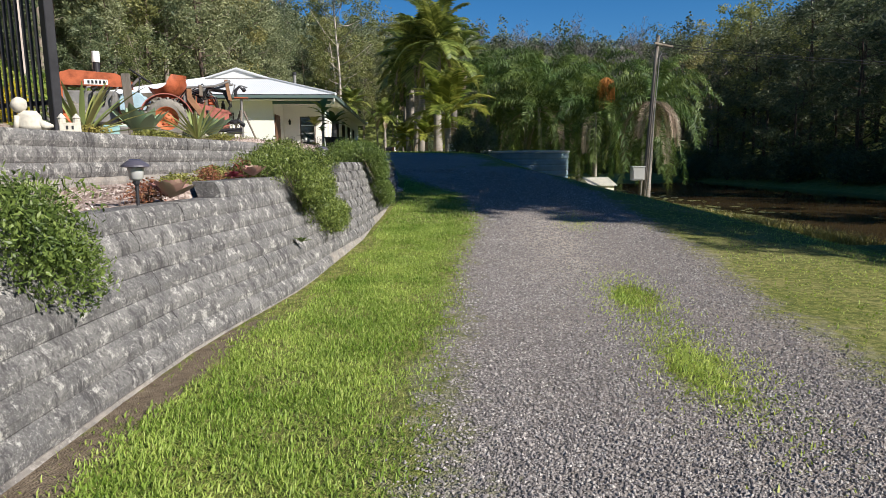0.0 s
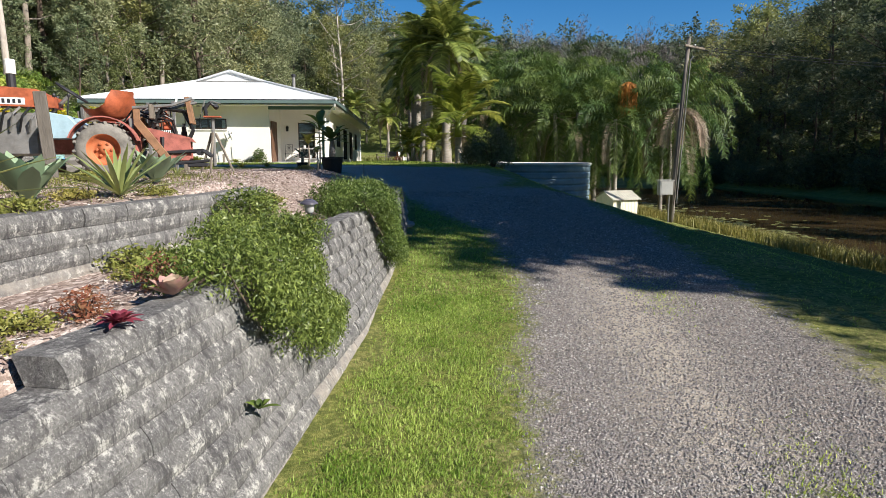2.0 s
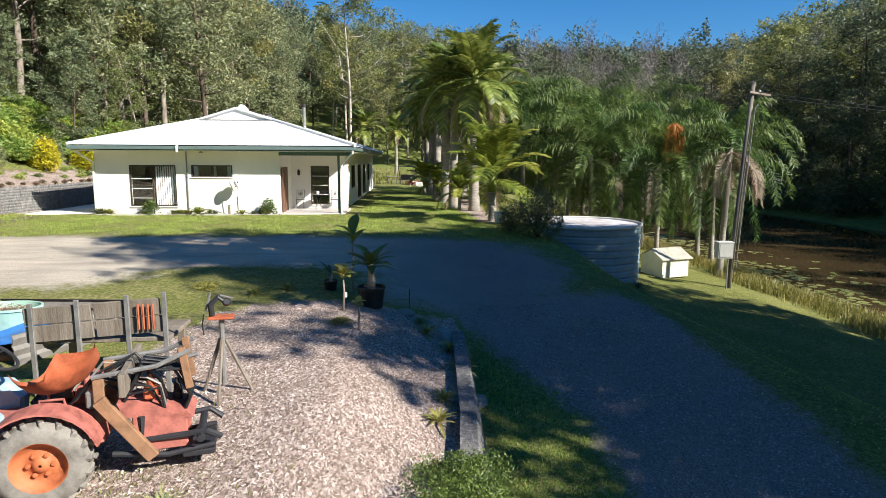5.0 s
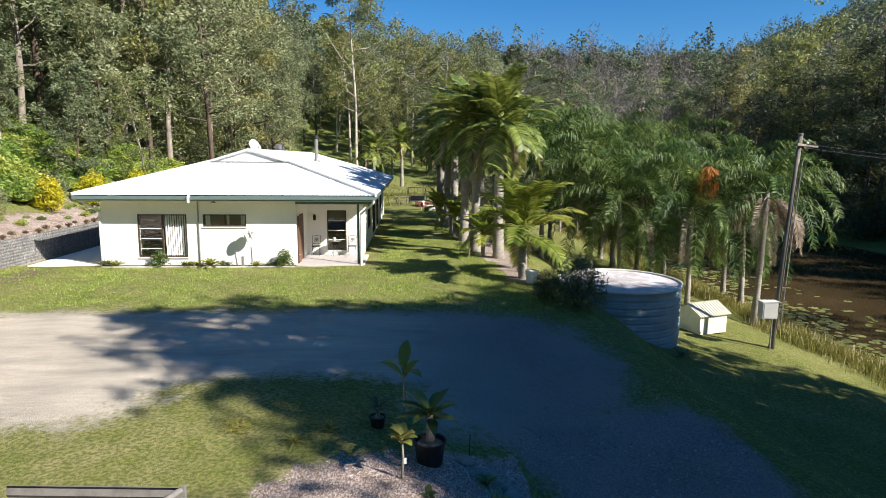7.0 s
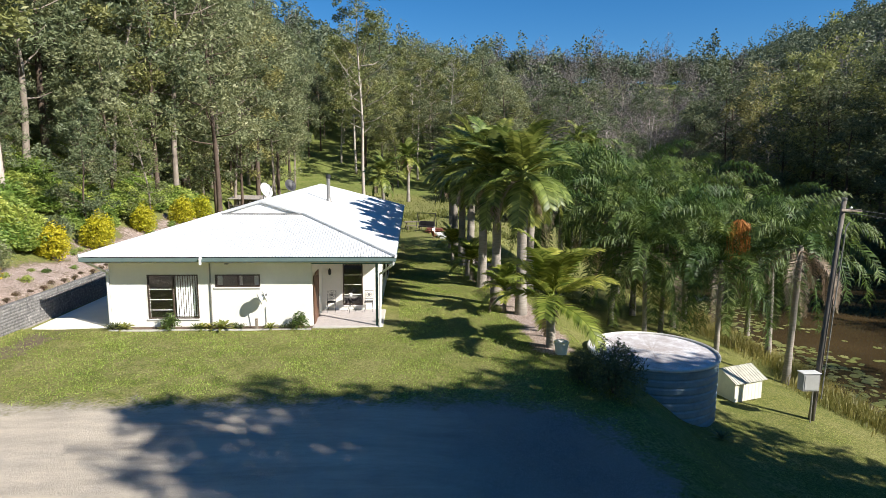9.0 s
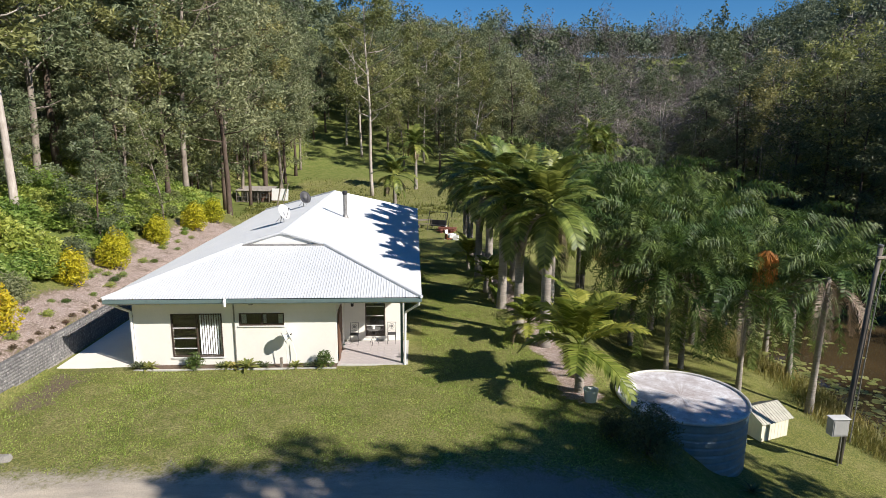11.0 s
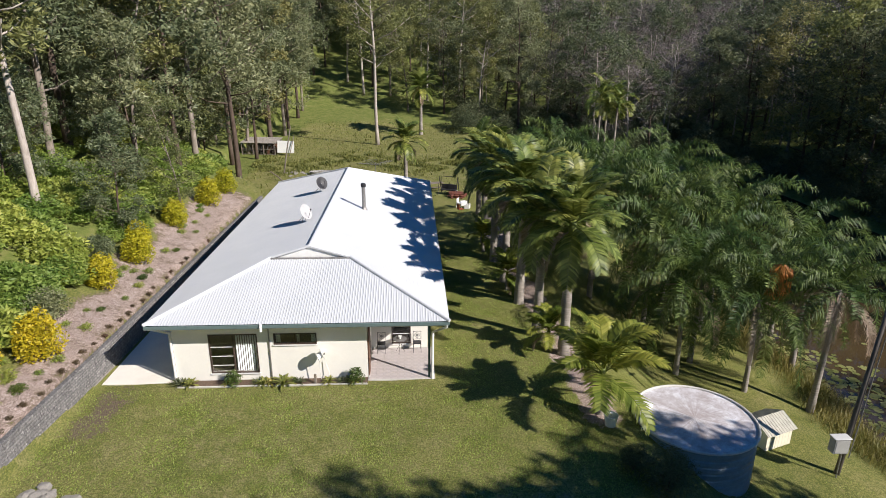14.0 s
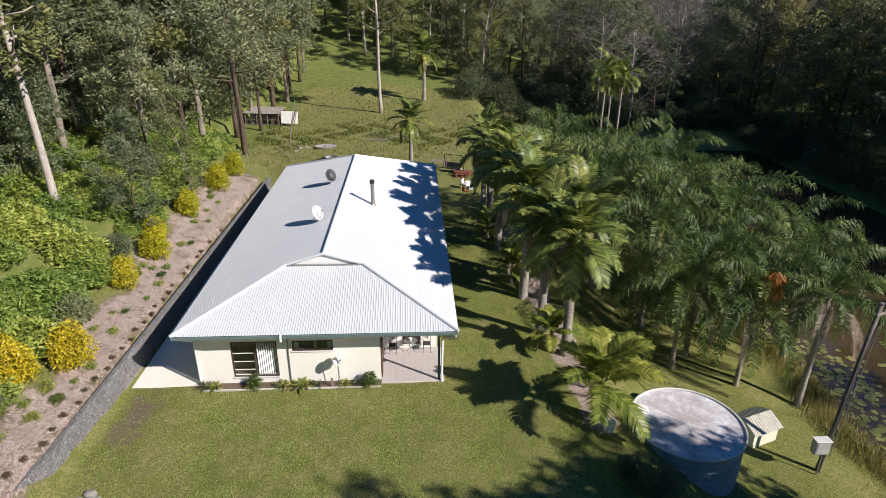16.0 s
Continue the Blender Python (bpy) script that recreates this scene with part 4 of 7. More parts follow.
# ---- block walls ----
def block_mesh(seed, l=0.3916, h=0.1212, d=0.2, lean=0.0):
    """A concrete block with a rough split face towards -y, which may lean back, and chipped edges."""
    r = random.Random(seed)
    s = Shape()
    nx, nz = 5, 3
    c = 0.010
    v = []
    for j in range(nz + 1):
        for i in range(nx + 1):
            x, z = l * (i / nx - 0.5), h * j / nz
            edge = i in (0, nx) or j in (0, nz)
            v.append((x, (c if j in (0, nz) else -0.005 if edge else -r.uniform(0.004, 0.009)), z))
    n = len(v)
    f = [(j * (nx + 1) + i, j * (nx + 1) + i + 1, (j + 1) * (nx + 1) + i + 1, (j + 1) * (nx + 1) + i) for j in range(nz) for i in range(nx)]
    v += [(-l / 2, d, 0), (l / 2, d, 0), (l / 2, d, h), (-l / 2, d, h)]
    a, b, tr, tl = 0, nx, n - 1, n - 1 - nx
    f += [tuple(range(tl, tr + 1)) + (n + 2, n + 3), (b, n + 1, n + 2) + tuple(k * (nx + 1) + nx for k in range(nz, 0, -1)), (n, a) + tuple(k * (nx + 1) for k in range(1, nz + 1)) + (n + 3,), tuple(range(b, a - 1, -1)) + (n, n + 1), (n + 1, n, n + 3, n + 2)]
    s.add([(x, y + lean * z, z) for x, y, z in v], f)
    return s


M_SOILBLOCK = block_material(True)


def block_set(count, seed, mat, lean):
    out = []
    for i in range(count):
        me = block_mesh(seed + i, lean=lean).mesh("block")
        me.materials.append(mat)
        out.append(me)
    return out


def block_wall(label, face, y0, y1, top, base, parts, course=0.124, length=0.392, batter=lambda y: 0.04, foot=0.0):
    """Courses of blocks along a line x = face(y). Blocks between the two y of parts are pieces of their own."""
    w = thing("retaining_wall", label, "retaining wall", kind="structure")
    rest = Shape()
    r = random.Random(9)
    zt = max(top(y0), top(y1))
    leans = sorted({round(float(batter(y)) / 0.05) * 0.05 for y in np.arange(y0, y1, 0.2)})
    clean = [block_set(6, 50, M_BLOCK, a) for a in leans]
    soiled = [block_set(3, 70, M_SOILBLOCK, a) for a in leans]
    k = 0
    while True:
        z = zt - course * (k + 1)
        if z < min(base(y0), base(y1)) - course:
            break
        y = y0 - (length / 2 if k % 2 else 0)
        while y < y1:
            ym = y + length / 2
            if z + course * 0.5 < top(ym) and z > base(ym) - course:
                yy = y + length / 2
                back = float(batter(yy))
                kind = leans.index(round(back / 0.05) * 0.05)
                dx = face(yy + 0.2) - face(yy - 0.2)
                ang = math.degrees(math.atan2(0.4, dx))
                m = pose(face(yy) - back * (z - foot) + r.uniform(-0.001, 0.001) + 0.02, yy, z + r.uniform(-0.001, 0.001), 0, 0, ang + r.uniform(-0.1, 0.1)) @ Matrix.Diagonal((math.hypot(0.4, dx) / 0.4, 1, 1, 1))
                if parts and parts[0] < yy < parts[1]:
                    b = new("block", soiled[kind][r.randrange(3)] if z < base(ym) - 0.01 else clean[kind][r.randrange(6)])
                    b.parent = w
                    b.matrix_basis = m
                else:
                    q = block_mesh(r.randrange(999), lean=back)
                    rest.add([m @ Vector(p) for p in q.v], q.f)
            y += length
        k += 1
    if rest.v:
        tagged(rest.make("block_courses", M_BLOCK, w), kind="stuff")
    return w


def wall_top(y):
    return -0.624 if y < 4.85 else -0.5 if y < 8.05 else -0.376


block_wall("grey split-face concrete block wall with stepped top and lichen", lambda y: float(wall_x(y)), -2.794, 16.0, wall_top, lambda y: ground_z(float(wall_x(y)) + 0.15, y), (2.0, 14.2), batter=wall_batter, foot=-1.5)
block_wall("low weathered concrete block wall behind a mulched bed", lambda y: float(upper_x(y)) , 0.5, 9.6, lambda y: -0.1, lambda y: -0.55, (3.2, 9.7), 0.1235, foot=-0.3)

def left_face(y):
    return float(np.interp(y, [18, 24, 28, 34, 63], [-21.5, -19.4, -18.7, -18.55, -18.1]))


block_wall("long weathered block retaining wall beside the house", left_face, 19.0, 62.5, lambda y: 1.2 if y > 26 else 0.6 + 0.085 * (y - 19), lambda y: 0.0, (27.5, 36.0), 0.124, 0.392, foot=0.6)

# ---- small plants ----
def rosette(name, label, m, leaves, length, width, lift, seed, cat="succulent", thick=0.25, curl=0.5, single=False):
    """Pointed fleshy leaves in a spiral rosette."""
    r = np.random.default_rng(seed)
    t = thing(name, label, cat)
    s = Shape()
    for k in range(leaves):
        a = k * 2.39996
        q = 1 - k / leaves
        el = lift + (1.35 - lift) * (1 - q) + r.normal() * 0.06
        le = length * (0.45 + 0.55 * q) * r.uniform(0.85, 1.1)
        o = Vector((math.cos(a), math.sin(a), 0))
        sd = Vector((-math.sin(a), math.cos(a), 0))
        pts, e = [Vector((0, 0, 0.02)) + o * 0.01], el
        for i in range(4):
            pts.append(pts[-1] + (o * math.cos(e) + Vector((0, 0, math.sin(e)))) * le / 4)
            e -= curl / 4
        v, f = [], []
        for i, p in enumerate(pts):
            w = width * (0.55, 0.95, 1.0, 0.72, 0.02)[i] * 0.5
            up = Vector((0, 0, w * thick * 2))
            v += [p - sd * w + up, p, p + sd * w + up]
        for i in range(4):
            b = 3 * i
            f += [(b, b + 1, b + 4, b + 3), (b + 1, b + 2, b + 5, b + 4)]
        if single:
            Shape().add(v, f).make("leaf", m, t, smooth=True)
        else:
            s.add(v, f)
    if not single:
        tagged(s.make("leaf_rosette", m, t, smooth=True), kind="stuff")
    return t


M_AGAVE = leafy("agave_leaf", (0.10, 0.17, 0.10), (0.19, 0.28, 0.17), (0.32, 0.42, 0.27), 0.1, 0.5)
M_YUCCA = leafy("yucca_leaf", (0.10, 0.15, 0.03), (0.26, 0.31, 0.09), (0.48, 0.48, 0.22), 0.2, 0.5)
M_PINK = leafy("pink_succulent_leaf", (0.34, 0.13, 0.15), (0.44, 0.24, 0.22), (0.34, 0.36, 0.19), 0.1, 0.5, 9.0)
M_DARKRED = leafy("dark_red_leaf", (0.10, 0.015, 0.02), (0.19, 0.03, 0.035), (0.30, 0.07, 0.05), 0.15, 0.5)
M_REDTIP = leafy("red_tipped_leaf", (0.24, 0.035, 0.035), (0.36, 0.09, 0.08), (0.40, 0.22, 0.11), 0.2)
M_LIME = leafy("lime_groundcover_leaf", (0.13, 0.15, 0.025), (0.27, 0.27, 0.06), (0.44, 0.40, 0.12), 0.3)
M_CASCADE = leafy("glossy_small_leaf", (0.02, 0.046, 0.01), (0.078, 0.135, 0.024), (0.25, 0.33, 0.08), 0.3, 0.45, 3.0)

yucca = rosette("yucca", "spiky yellow-striped yucca behind the upper wall", M_YUCCA, 27, 0.85, 0.042, 0.25, 4, "yucca", 0.2, 0.25, True)
put(yucca, -3.37, 6.65, 20, 1.3)
again(yucca, -2.6, 7.85, 130, 0.95)
again(yucca, -3.0, 10.2, 10, 0.3, None, "small spiky yucca in dry mulch")
agave = rosette("agave", "blue-green broad-leaved agave in the mulched bed", M_AGAVE, 26, 0.46, 0.12, 0.72, 6, "agave", 0.22, 0.12, True)
put(agave, -2.76, 9.0, 40, 1.0)
again(agave, -3.05, 7.35, 170, 1.2)
pink = rosette("echeveria", "large pink and green succulent rosette", M_PINK, 22, 0.2, 0.1, 0.35, 2, "succulent", 0.25, -0.3, True)
put(pink, -1.68, 4.45, 0, 1.05, -0.62)
again(pink, -1.43, 5.82, 90, 0.8, -0.5)
aeon = rosette("aeonium", "dark red rosette succulent on the wall top", M_DARKRED, 30, 0.11, 0.03, 0.1, 3, "succulent")
put(aeon, -1.45, 5.26, 0, 1.0, -0.5)
lily = rosette("spider_lily", "pale green strap-leaved plant along the bed edge", M_LIME, 22, 0.34, 0.035, 0.25, 8, "lily plant", 0.2, 0.8)
put(lily, -1.05, 16.5, 0, 1.0)
for x, y, sc in ((-0.95, 15.9, 1.1), (-0.6, 15.35, 1.1), (-0.5, 14.5, 1.0), (-0.9, 12.6, 1.0), (-1.25, 9.25, 1.0), (-0.8, 13.3, 0.9), (-3.6, 17.6, 1.1), (-4.1, 17.2, 1.0)):
    again(lily, x, y, x * 90, sc)


def cascade(label, y0, y1, drop, seed, leaves=5200, rise=0.28, size=0.042):
    """A dense small-leaved bush on the bed that spills over the wall."""
    r = np.random.default_rng(seed)
    yc = (y0 + y1) / 2
    t = thing("trailing_bush", label, "bush", pose(float(wall_back(yc)), yc, 0))
    s = Shape()
    zt = wall_top(yc)
    for k in range(7):
        yy = (k / 6 - 0.5) * (y1 - y0) * 0.7
        s.tube([(-0.35, yy, zt - 0.05), (-0.12, yy * 1.05, zt + 0.12), (0.1 if drop > 0.3 else -0.1, yy * 1.1, zt - 0.1 - drop * 0.3 if drop > 0.3 else zt + 0.06)], [0.014, 0.01, 0.004], 5)
    s.make("stem", M_GUMDARK, t)
    c = Shape()
    hw = (y1 - y0) / 2
    for k in range(60):
        u = r.uniform(-1, 1)
        v = r.random()
        taper = math.sqrt(max(0, 1 - u * u))
        yy = u * hw * 0.86
        if v < (0.5 if drop > 0.3 else 1.1):
            ctr = ((-0.5 + 0.62 * r.random()) if drop > 0.3 else (-0.5 + 0.44 * r.random()), yy, zt + rise * taper * r.uniform(0.25, 0.8))
            rad = (0.24, 0.24, 0.15)
        else:
            q = r.random()
            ctr = (0.08 + wall_batter(yc) * drop * q + 0.05 * math.sin(9 * q), (u * (1 - 0.55 * q) * 0.85 + 0.22 * q) * hw, zt - drop * q)
            rad = (0.16, 0.2, 0.17)
        leaf_cloud(c, r, ball_points(r, leaves // 60, ctr, rad, 0.45), size, size * 0.3, -0.9)
    c.make("foliage", M_CASCADE, t)
    return t


cascade("dense glossy green bush spilling over the block wall", 5.85, 7.9, 0.55, 1, 42000, 0.3, 0.038)
cascade("glossy green bush trailing down the block wall", 9.3, 11.5, 0.62, 2, 40000, 0.34, 0.038)
cascade("leafy green bush hanging over the near wall", 2.45, 3.2, 0.31, 3, 12000, 0.2, 0.038)
mound = shrub("mound_bush", 21, 0.46, 0.52, 4200, 0.045, 0.018, M_CASCADE, "rounded small-leaved bush in the mulched bed", "bush")
put(mound, -1.72, 8.45, 0)
again(mound, -1.15, 10.2, 60, 0.8)
lime = shrub("ground_cover", 22, 0.27, 0.12, 900, 0.032, 0.018, M_LIME, "yellow-green ground cover plant in the bed", "ground cover")
put(lime, -2.15, 7.0, 0, 1.25)
for x, y, sc in ((-1.95, 6.6, 0.8), (-1.35, 8.95, 1.15), (-1.6, 9.05, 1.1), (-1.2, 9.0, 0.9), (-1.95, 5.35, 0.8), (-1.62, 4.75, 0.6), (-1.75, 9.4, 0.9), (-2.35, 8.0, 0.7), (-1.35, 8.9, 0.7), (-2.65, 6.6, 0.9), (-3.0, 6.0, 1.0), (-2.9, 7.7, 0.8), (-1.75, 3.6, 0.7), (-1.5, 9.3, 1.0), (-0.95, 11.5, 0.8), (-2.2, 7.05, 0.6), (-3.6, 9.4, 0.9), (-4.6, 9.1, 1.0), (-1.85, 5.0, 0.5), (-2.3, 15.2, 0.8), (-5.2, 17.8, 1.2)):
    again(lime, x, y, x * 133, sc)
redsh = shrub("red_shrub", 23, 0.24, 0.26, 700, 0.05, 0.016, M_REDTIP, "low red-leaved shrub by the wall top", "shrub")
put(redsh, -1.64, 6.25, 0, 0.85)
again(redsh, -1.85, 4.45, 60, 0.7)
again(redsh, -1.75, 5.55, 160, 0.6)
weedtuft = rosette("weed_tuft", "small green tuft growing from the wall joint", M_SHRUB, 9, 0.1, 0.035, 0.3, 12, "weed", 0.2, 0.5)
put(weedtuft, -1.0, 5.78, 0, 1.0, -1.13)
again(weedtuft, -0.72, 9.25, 50, 0.8, -0.72)

# ---- solar lamps ----
def build_lamp():
    t = thing("solar_lamp", "black solar garden light on a stake in the bed", "garden light")
    s = Shape()
    s.lathe([(0.011, -0.12), (0.011, 0.2), (0.02, 0.215), (0.022, 0.235)], 10)
    s.make("stake", M_DARK, t, smooth=False)
    g = Shape()
    g.lathe([(0.026, 0.235), (0.042, 0.25), (0.05, 0.315), (0.05, 0.32)], 16)
    g.make("lens", painted("frosted_plastic", (0.5, 0.5, 0.5), 0.25, 0.1), t, "frosted clear lens", True)
    c = Shape()
    c.lathe([(0.055, 0.318), (0.088, 0.324), (0.085, 0.334), (0.05, 0.362), (0.03, 0.368)], 20)
    c.make("cap", painted("grey_plastic", (0.085, 0.08, 0.105), 0.35, 0.1), t, "grey plastic cap")
    p = Shape()
    p.box(-0.026, 0.026, -0.026, 0.026, 0.3682, 0.372)
    p.make("solar_panel", painted("solar_cell", (0.05, 0.06, 0.14), 0.2, 0.1), t, "small dark blue solar cell")
    return t


lamp = build_lamp()
put(lamp, -1.75, 4.07, 0, 1.0, -0.7)
again(lamp, -1.14, 8.5, 0, 1.0, -0.53)

# ---- ornaments on the upper wall ----
M_ORN = painted("weathered_white_plaster", (0.62, 0.58, 0.50), 0.85, 0.2, 14)
s = Shape()
s.lathe([(0.05, 0.0), (0.06, 0.03), (0.055, 0.1), (0.035, 0.14)], 12, Matrix.Diagonal((1.5, 0.9, 1, 1)))
s.lathe([(0.02, -0.055), (0.05, -0.03), (0.055, 0.01), (0.035, 0.05), (0.01, 0.06)], 12, pose(-0.055, -0.01, 0.18, 20, 30, 0))
s.tube([(0.06, 0, 0.05), (0.11, 0, 0.03), (0.15, 0.02, 0.03)], [0.035, 0.03, 0.012], 7)
s.tube([(-0.07, -0.03, 0.1), (-0.08, -0.04, 0.0)], [0.018, 0.02], 7)
s.tube([(-0.07, 0.03, 0.1), (-0.08, 0.04, 0.0)], [0.018, 0.02], 7)
orn = s.make("garden_figurine", M_ORN, smooth=True)
orn.matrix_basis = pose(-2.84, 4.85, -0.1, 0, 0, 20)
tagged(orn, "small weathered white plaster garden figurine on the wall", "figurine")


def build_castle():
    t = thing("house_ornament", "small white plaster toy castle on the wall", "ornament", pose(-2.77, 5.28, -0.1, 0, 0, 25))
    s = Shape()
    s.cbox(-0.075, 0.075, -0.05, 0.05, 0, 0.075, 0.004)
    s.make("base", M_ORN, t)
    for x in (-0.055, 0.05):
        k = Shape()
        k.lathe([(0.03, 0.0), (0.028, 0.11), (0.034, 0.113), (0.005, 0.15)], 10, pose(x, -0.02, 0))
        k.make("tower", M_ORN, t)
    for x in (-0.02, 0.02):
        k = Shape()
        k.box(x - 0.008, x + 0.008, -0.053, -0.0505, 0.02, 0.05)
        k.make("window", M_DARK, t)
    return t


build_castle()

# ---- black fence, post ----
def build_fence():
    t = thing("fence", "tall black steel picket fence panel", "fence", pose(-3.03, 5.57, 0, 0, 0, 150))
    p = Shape()
    p.cbox(-0.04, 0.04, -0.04, 0.04, -0.3, 2.0, 0.006)
    p.make("post", M_DARK, t)
    for z in (0.15, 1.75):
        k = Shape()
        k.cbox(0.04, 2.6, -0.018, 0.018, z, z + 0.04, 0.004)
        k.make("rail", M_DARK, t)
    for i in range(28):
        k = Shape()
        k.tube([(0.12 + i * 0.088, 0.03, 0.02), (0.12 + i * 0.088, 0.03, 1.95)], 0.015, 6)
        k.make("picket", M_DARK, t)


build_fence()
s = Shape()
s.cbox(-0.06, 0.06, -0.03, 0.03, -0.3, 0.95, 0.006)
ob = s.make("timber_post", M_POLE)
ob.matrix_basis = pose(-4.12, 9.6, 0, 0, -3, 20)
tagged(ob, "grey weathered timber post beside the tractor", "post")

# ---- tractor ----
M_PALEBLUE = painted("pale_blue_enamel", (0.36, 0.50, 0.58), 0.5, 0.14, 6)
M_RIM = painted("orange_rim", (0.50, 0.15, 0.06), 0.6, 0.28, 9)
M_BEAM = painted("rusty_brown_beam", (0.29, 0.16, 0.09), 0.85, 0.25, 9)
M_HOSE = painted("black_hose", (0.02, 0.02, 0.022), 0.45, 0.2)


def build_wheel(parent, x, y, r, w, sg):
    """A lugged tyre on a dished rim; sg turns the dish outwards."""
    e = Shape()
    m = pose(x, y, r, -90 * sg, 0, 0)
    e.lathe([(r * 0.56, -w / 2), (r * 0.72, -w * 0.54), (r * 0.9, -w * 0.46), (r * 0.95, -w * 0.25), (r * 0.95, w * 0.25), (r * 0.9, w * 0.46), (r * 0.72, w * 0.54), (r * 0.56, w / 2)], 40, m, False)
    tyre = e.make("tyre", M_TYRE, parent, "worn dusty lugged rubber tyre", True)
    for k in range(18):
        lug = Shape()
        a = 2 * math.pi * k / 18
        for side in (-1, 1):
            b = a + (0 if side < 0 else math.pi / 18)
            q = m @ Matrix.Rotation(b, 4, "Z")
            lug.cbox(r * 0.86, r * 1.0, -0.018, 0.018, 0.0, w * 0.5, 0.006, q @ Matrix.Diagonal((1, 1, side, 1)) @ Matrix.Rotation(radians(24), 4, "X"))
        lug.make("lug", M_TYRE, tyre)
    rim = Shape()
    rim.lathe([(r * 0.57, w * 0.44), (r * 0.6, w * 0.5), (r * 0.55, w * 0.5), (r * 0.5, w * 0.3), (r * 0.36, w * 0.12), (r * 0.28, w * 0.18), (r * 0.16, w * 0.22), (r * 0.14, w * 0.32), (0.01, w * 0.33)], 32, m, False)
    rm = rim.make("rim", M_RIM, parent, "sun-faded orange steel rim", True)
    for k in range(6):
        b = Shape()
        a = 2 * math.pi * k / 6
        b.lathe([(0.018, w * 0.16), (0.018, w * 0.28), (0.01, w * 0.29)], 6, m @ Matrix.Translation((math.cos(a) * r * 0.24, math.sin(a) * r * 0.24, 0)))
        b.make("wheel_nut", M_RIM, rm)


def build_tractor():
    t = thing("tractor", "old faded orange farm tractor parked on dry grass", "tractor", pose(-3.98, 10.72, 0.0, 0, 0, 195))
    for x, r in ((0.0, 0.335), (1.42, 0.3)):
        for sg in (1, -1):
            build_wheel(t, x, 0.43 * sg, r, 0.21, sg)
    s = Shape()
    s.cbox(-0.35, 0.75, -0.16, 0.16, 0.28, 0.56, 0.03)
    s.lathe([(0.13, -0.3), (0.1, -0.15), (0.1, 0.15), (0.13, 0.3)], 16, pose(0, 0, 0.335, 90))
    s.make("gearbox", M_PINKRED, t, smooth=False)
    s = Shape()
    s.cbox(0.75, 1.65, -0.15, 0.15, 0.26, 0.78, 0.03)
    s.cbox(1.35, 1.5, -0.32, 0.32, 0.25, 0.34, 0.02)
    s.make("engine", M_STEEL, t)
    # bonnet with sloping nose
    s = Shape()
    prof = [(0.55, 0.84), (0.55, 0.96), (0.75, 1.06), (1.4, 1.1), (1.55, 1.05), (1.58, 0.86)]
    for y, k in ((-0.19, 0.97), (-0.15, 1.0), (0.15, 1.0), (0.19, 0.97)):
        s.v += [(x, y, z if z < 0.85 else 0.84 + (z - 0.84) * k) for x, z in prof]
    n = len(prof)
    for j in range(3):
        for i in range(n):
            q = (i + 1) % n
            s.f.append((j * n + i, j * n + q, j * n + n + q, j * n + n + i))
    s.f += [tuple(range(n - 1, -1, -1)), tuple(range(3 * n, 4 * n))]
    bon = s.make("bonnet", M_RUST, t, "sun-bleached orange bonnet")
    for sg in (-1, 1):
        k = Shape()
        k.box(0.86, 1.2, sg * 0.1915 - 0.002, sg * 0.1915 + 0.002, 0.87, 0.95)
        k.make("badge_plate", M_WHITE, bon, "white maker's plate with plain bars")
        for i in range(5):
            b = Shape()
            b.box(0.9 + i * 0.055, 0.93 + i * 0.055, sg * 0.195 - 0.0025, sg * 0.195 + 0.0025, 0.885, 0.935)
            b.make("plate_bar", M_DARK, bon)
    s = Shape()
    for i in range(7):
        s.box(1.575, 1.595, -0.15 + i * 0.045, -0.13 + i * 0.045, 0.5, 1.0)
    s.box(1.52, 1.575, -0.17, 0.17, 0.46, 1.02)
    s.make("grille", M_RUST, t)
    # pale blue side tank
    for sg in (-1, 1):
        s = Shape()
        prof = [(0.3, 0.46), (0.28, 0.62), (0.38, 0.74), (0.6, 0.78), (0.7, 0.64), (0.7, 0.46)]
        for y in (0.17, 0.22, 0.34, 0.37):
            k = 1.0 if y in (0.22, 0.34) else 0.92
            s.v += [(0.5 + (x - 0.5) * k, sg * y, 0.6 + (z - 0.6) * k) for x, z in prof]
        for j in range(3):
            for i in range(6):
                q = (i + 1) % 6
                s.f.append((j * 6 + i, j * 6 + q, j * 6 + 6 + q, j * 6 + 6 + i))
        s.f += [tuple(range(5, -1, -1)), tuple(range(18, 24))]
        s.make("side_tank", M_PALEBLUE, t, "chalky pale blue side tank")
    # exhaust with a white tin on it
    s = Shape()
    s.tube([(1.05, -0.05, 1.02), (1.05, -0.05, 1.26)], 0.05, 12)
    s.make("exhaust", M_DARK, t)
    s = Shape()
    s.lathe([(0.06, 1.27), (0.06, 1.43), (0.055, 1.44)], 16, pose(1.05, -0.05, -0.02))
    s.make("exhaust_cover", M_WHITE, t, "white tin over the exhaust pipe")
    # steering
    s = Shape()
    s.tube([(0.7, 0, 0.72), (0.42, 0, 1.02)], 0.022, 8)
    s.make("steering_column", M_STEEL, t)
    ring = Shape()
    mm = pose(0.4, 0, 1.04, 0, -35, 0)
    ring.tube([mm @ Vector((0.19 * math.cos(a), 0.19 * math.sin(a), 0)) for a in np.linspace(0, 2 * math.pi, 25)], 0.013, 6)
    for a in (0.3, 2.4, 4.5):
        ring.tube([mm @ Vector((0, 0, 0)), mm @ Vector((0.19 * math.cos(a), 0.19 * math.sin(a), 0))], 0.008, 5)
    ring.make("steering_wheel", M_DARK, t)
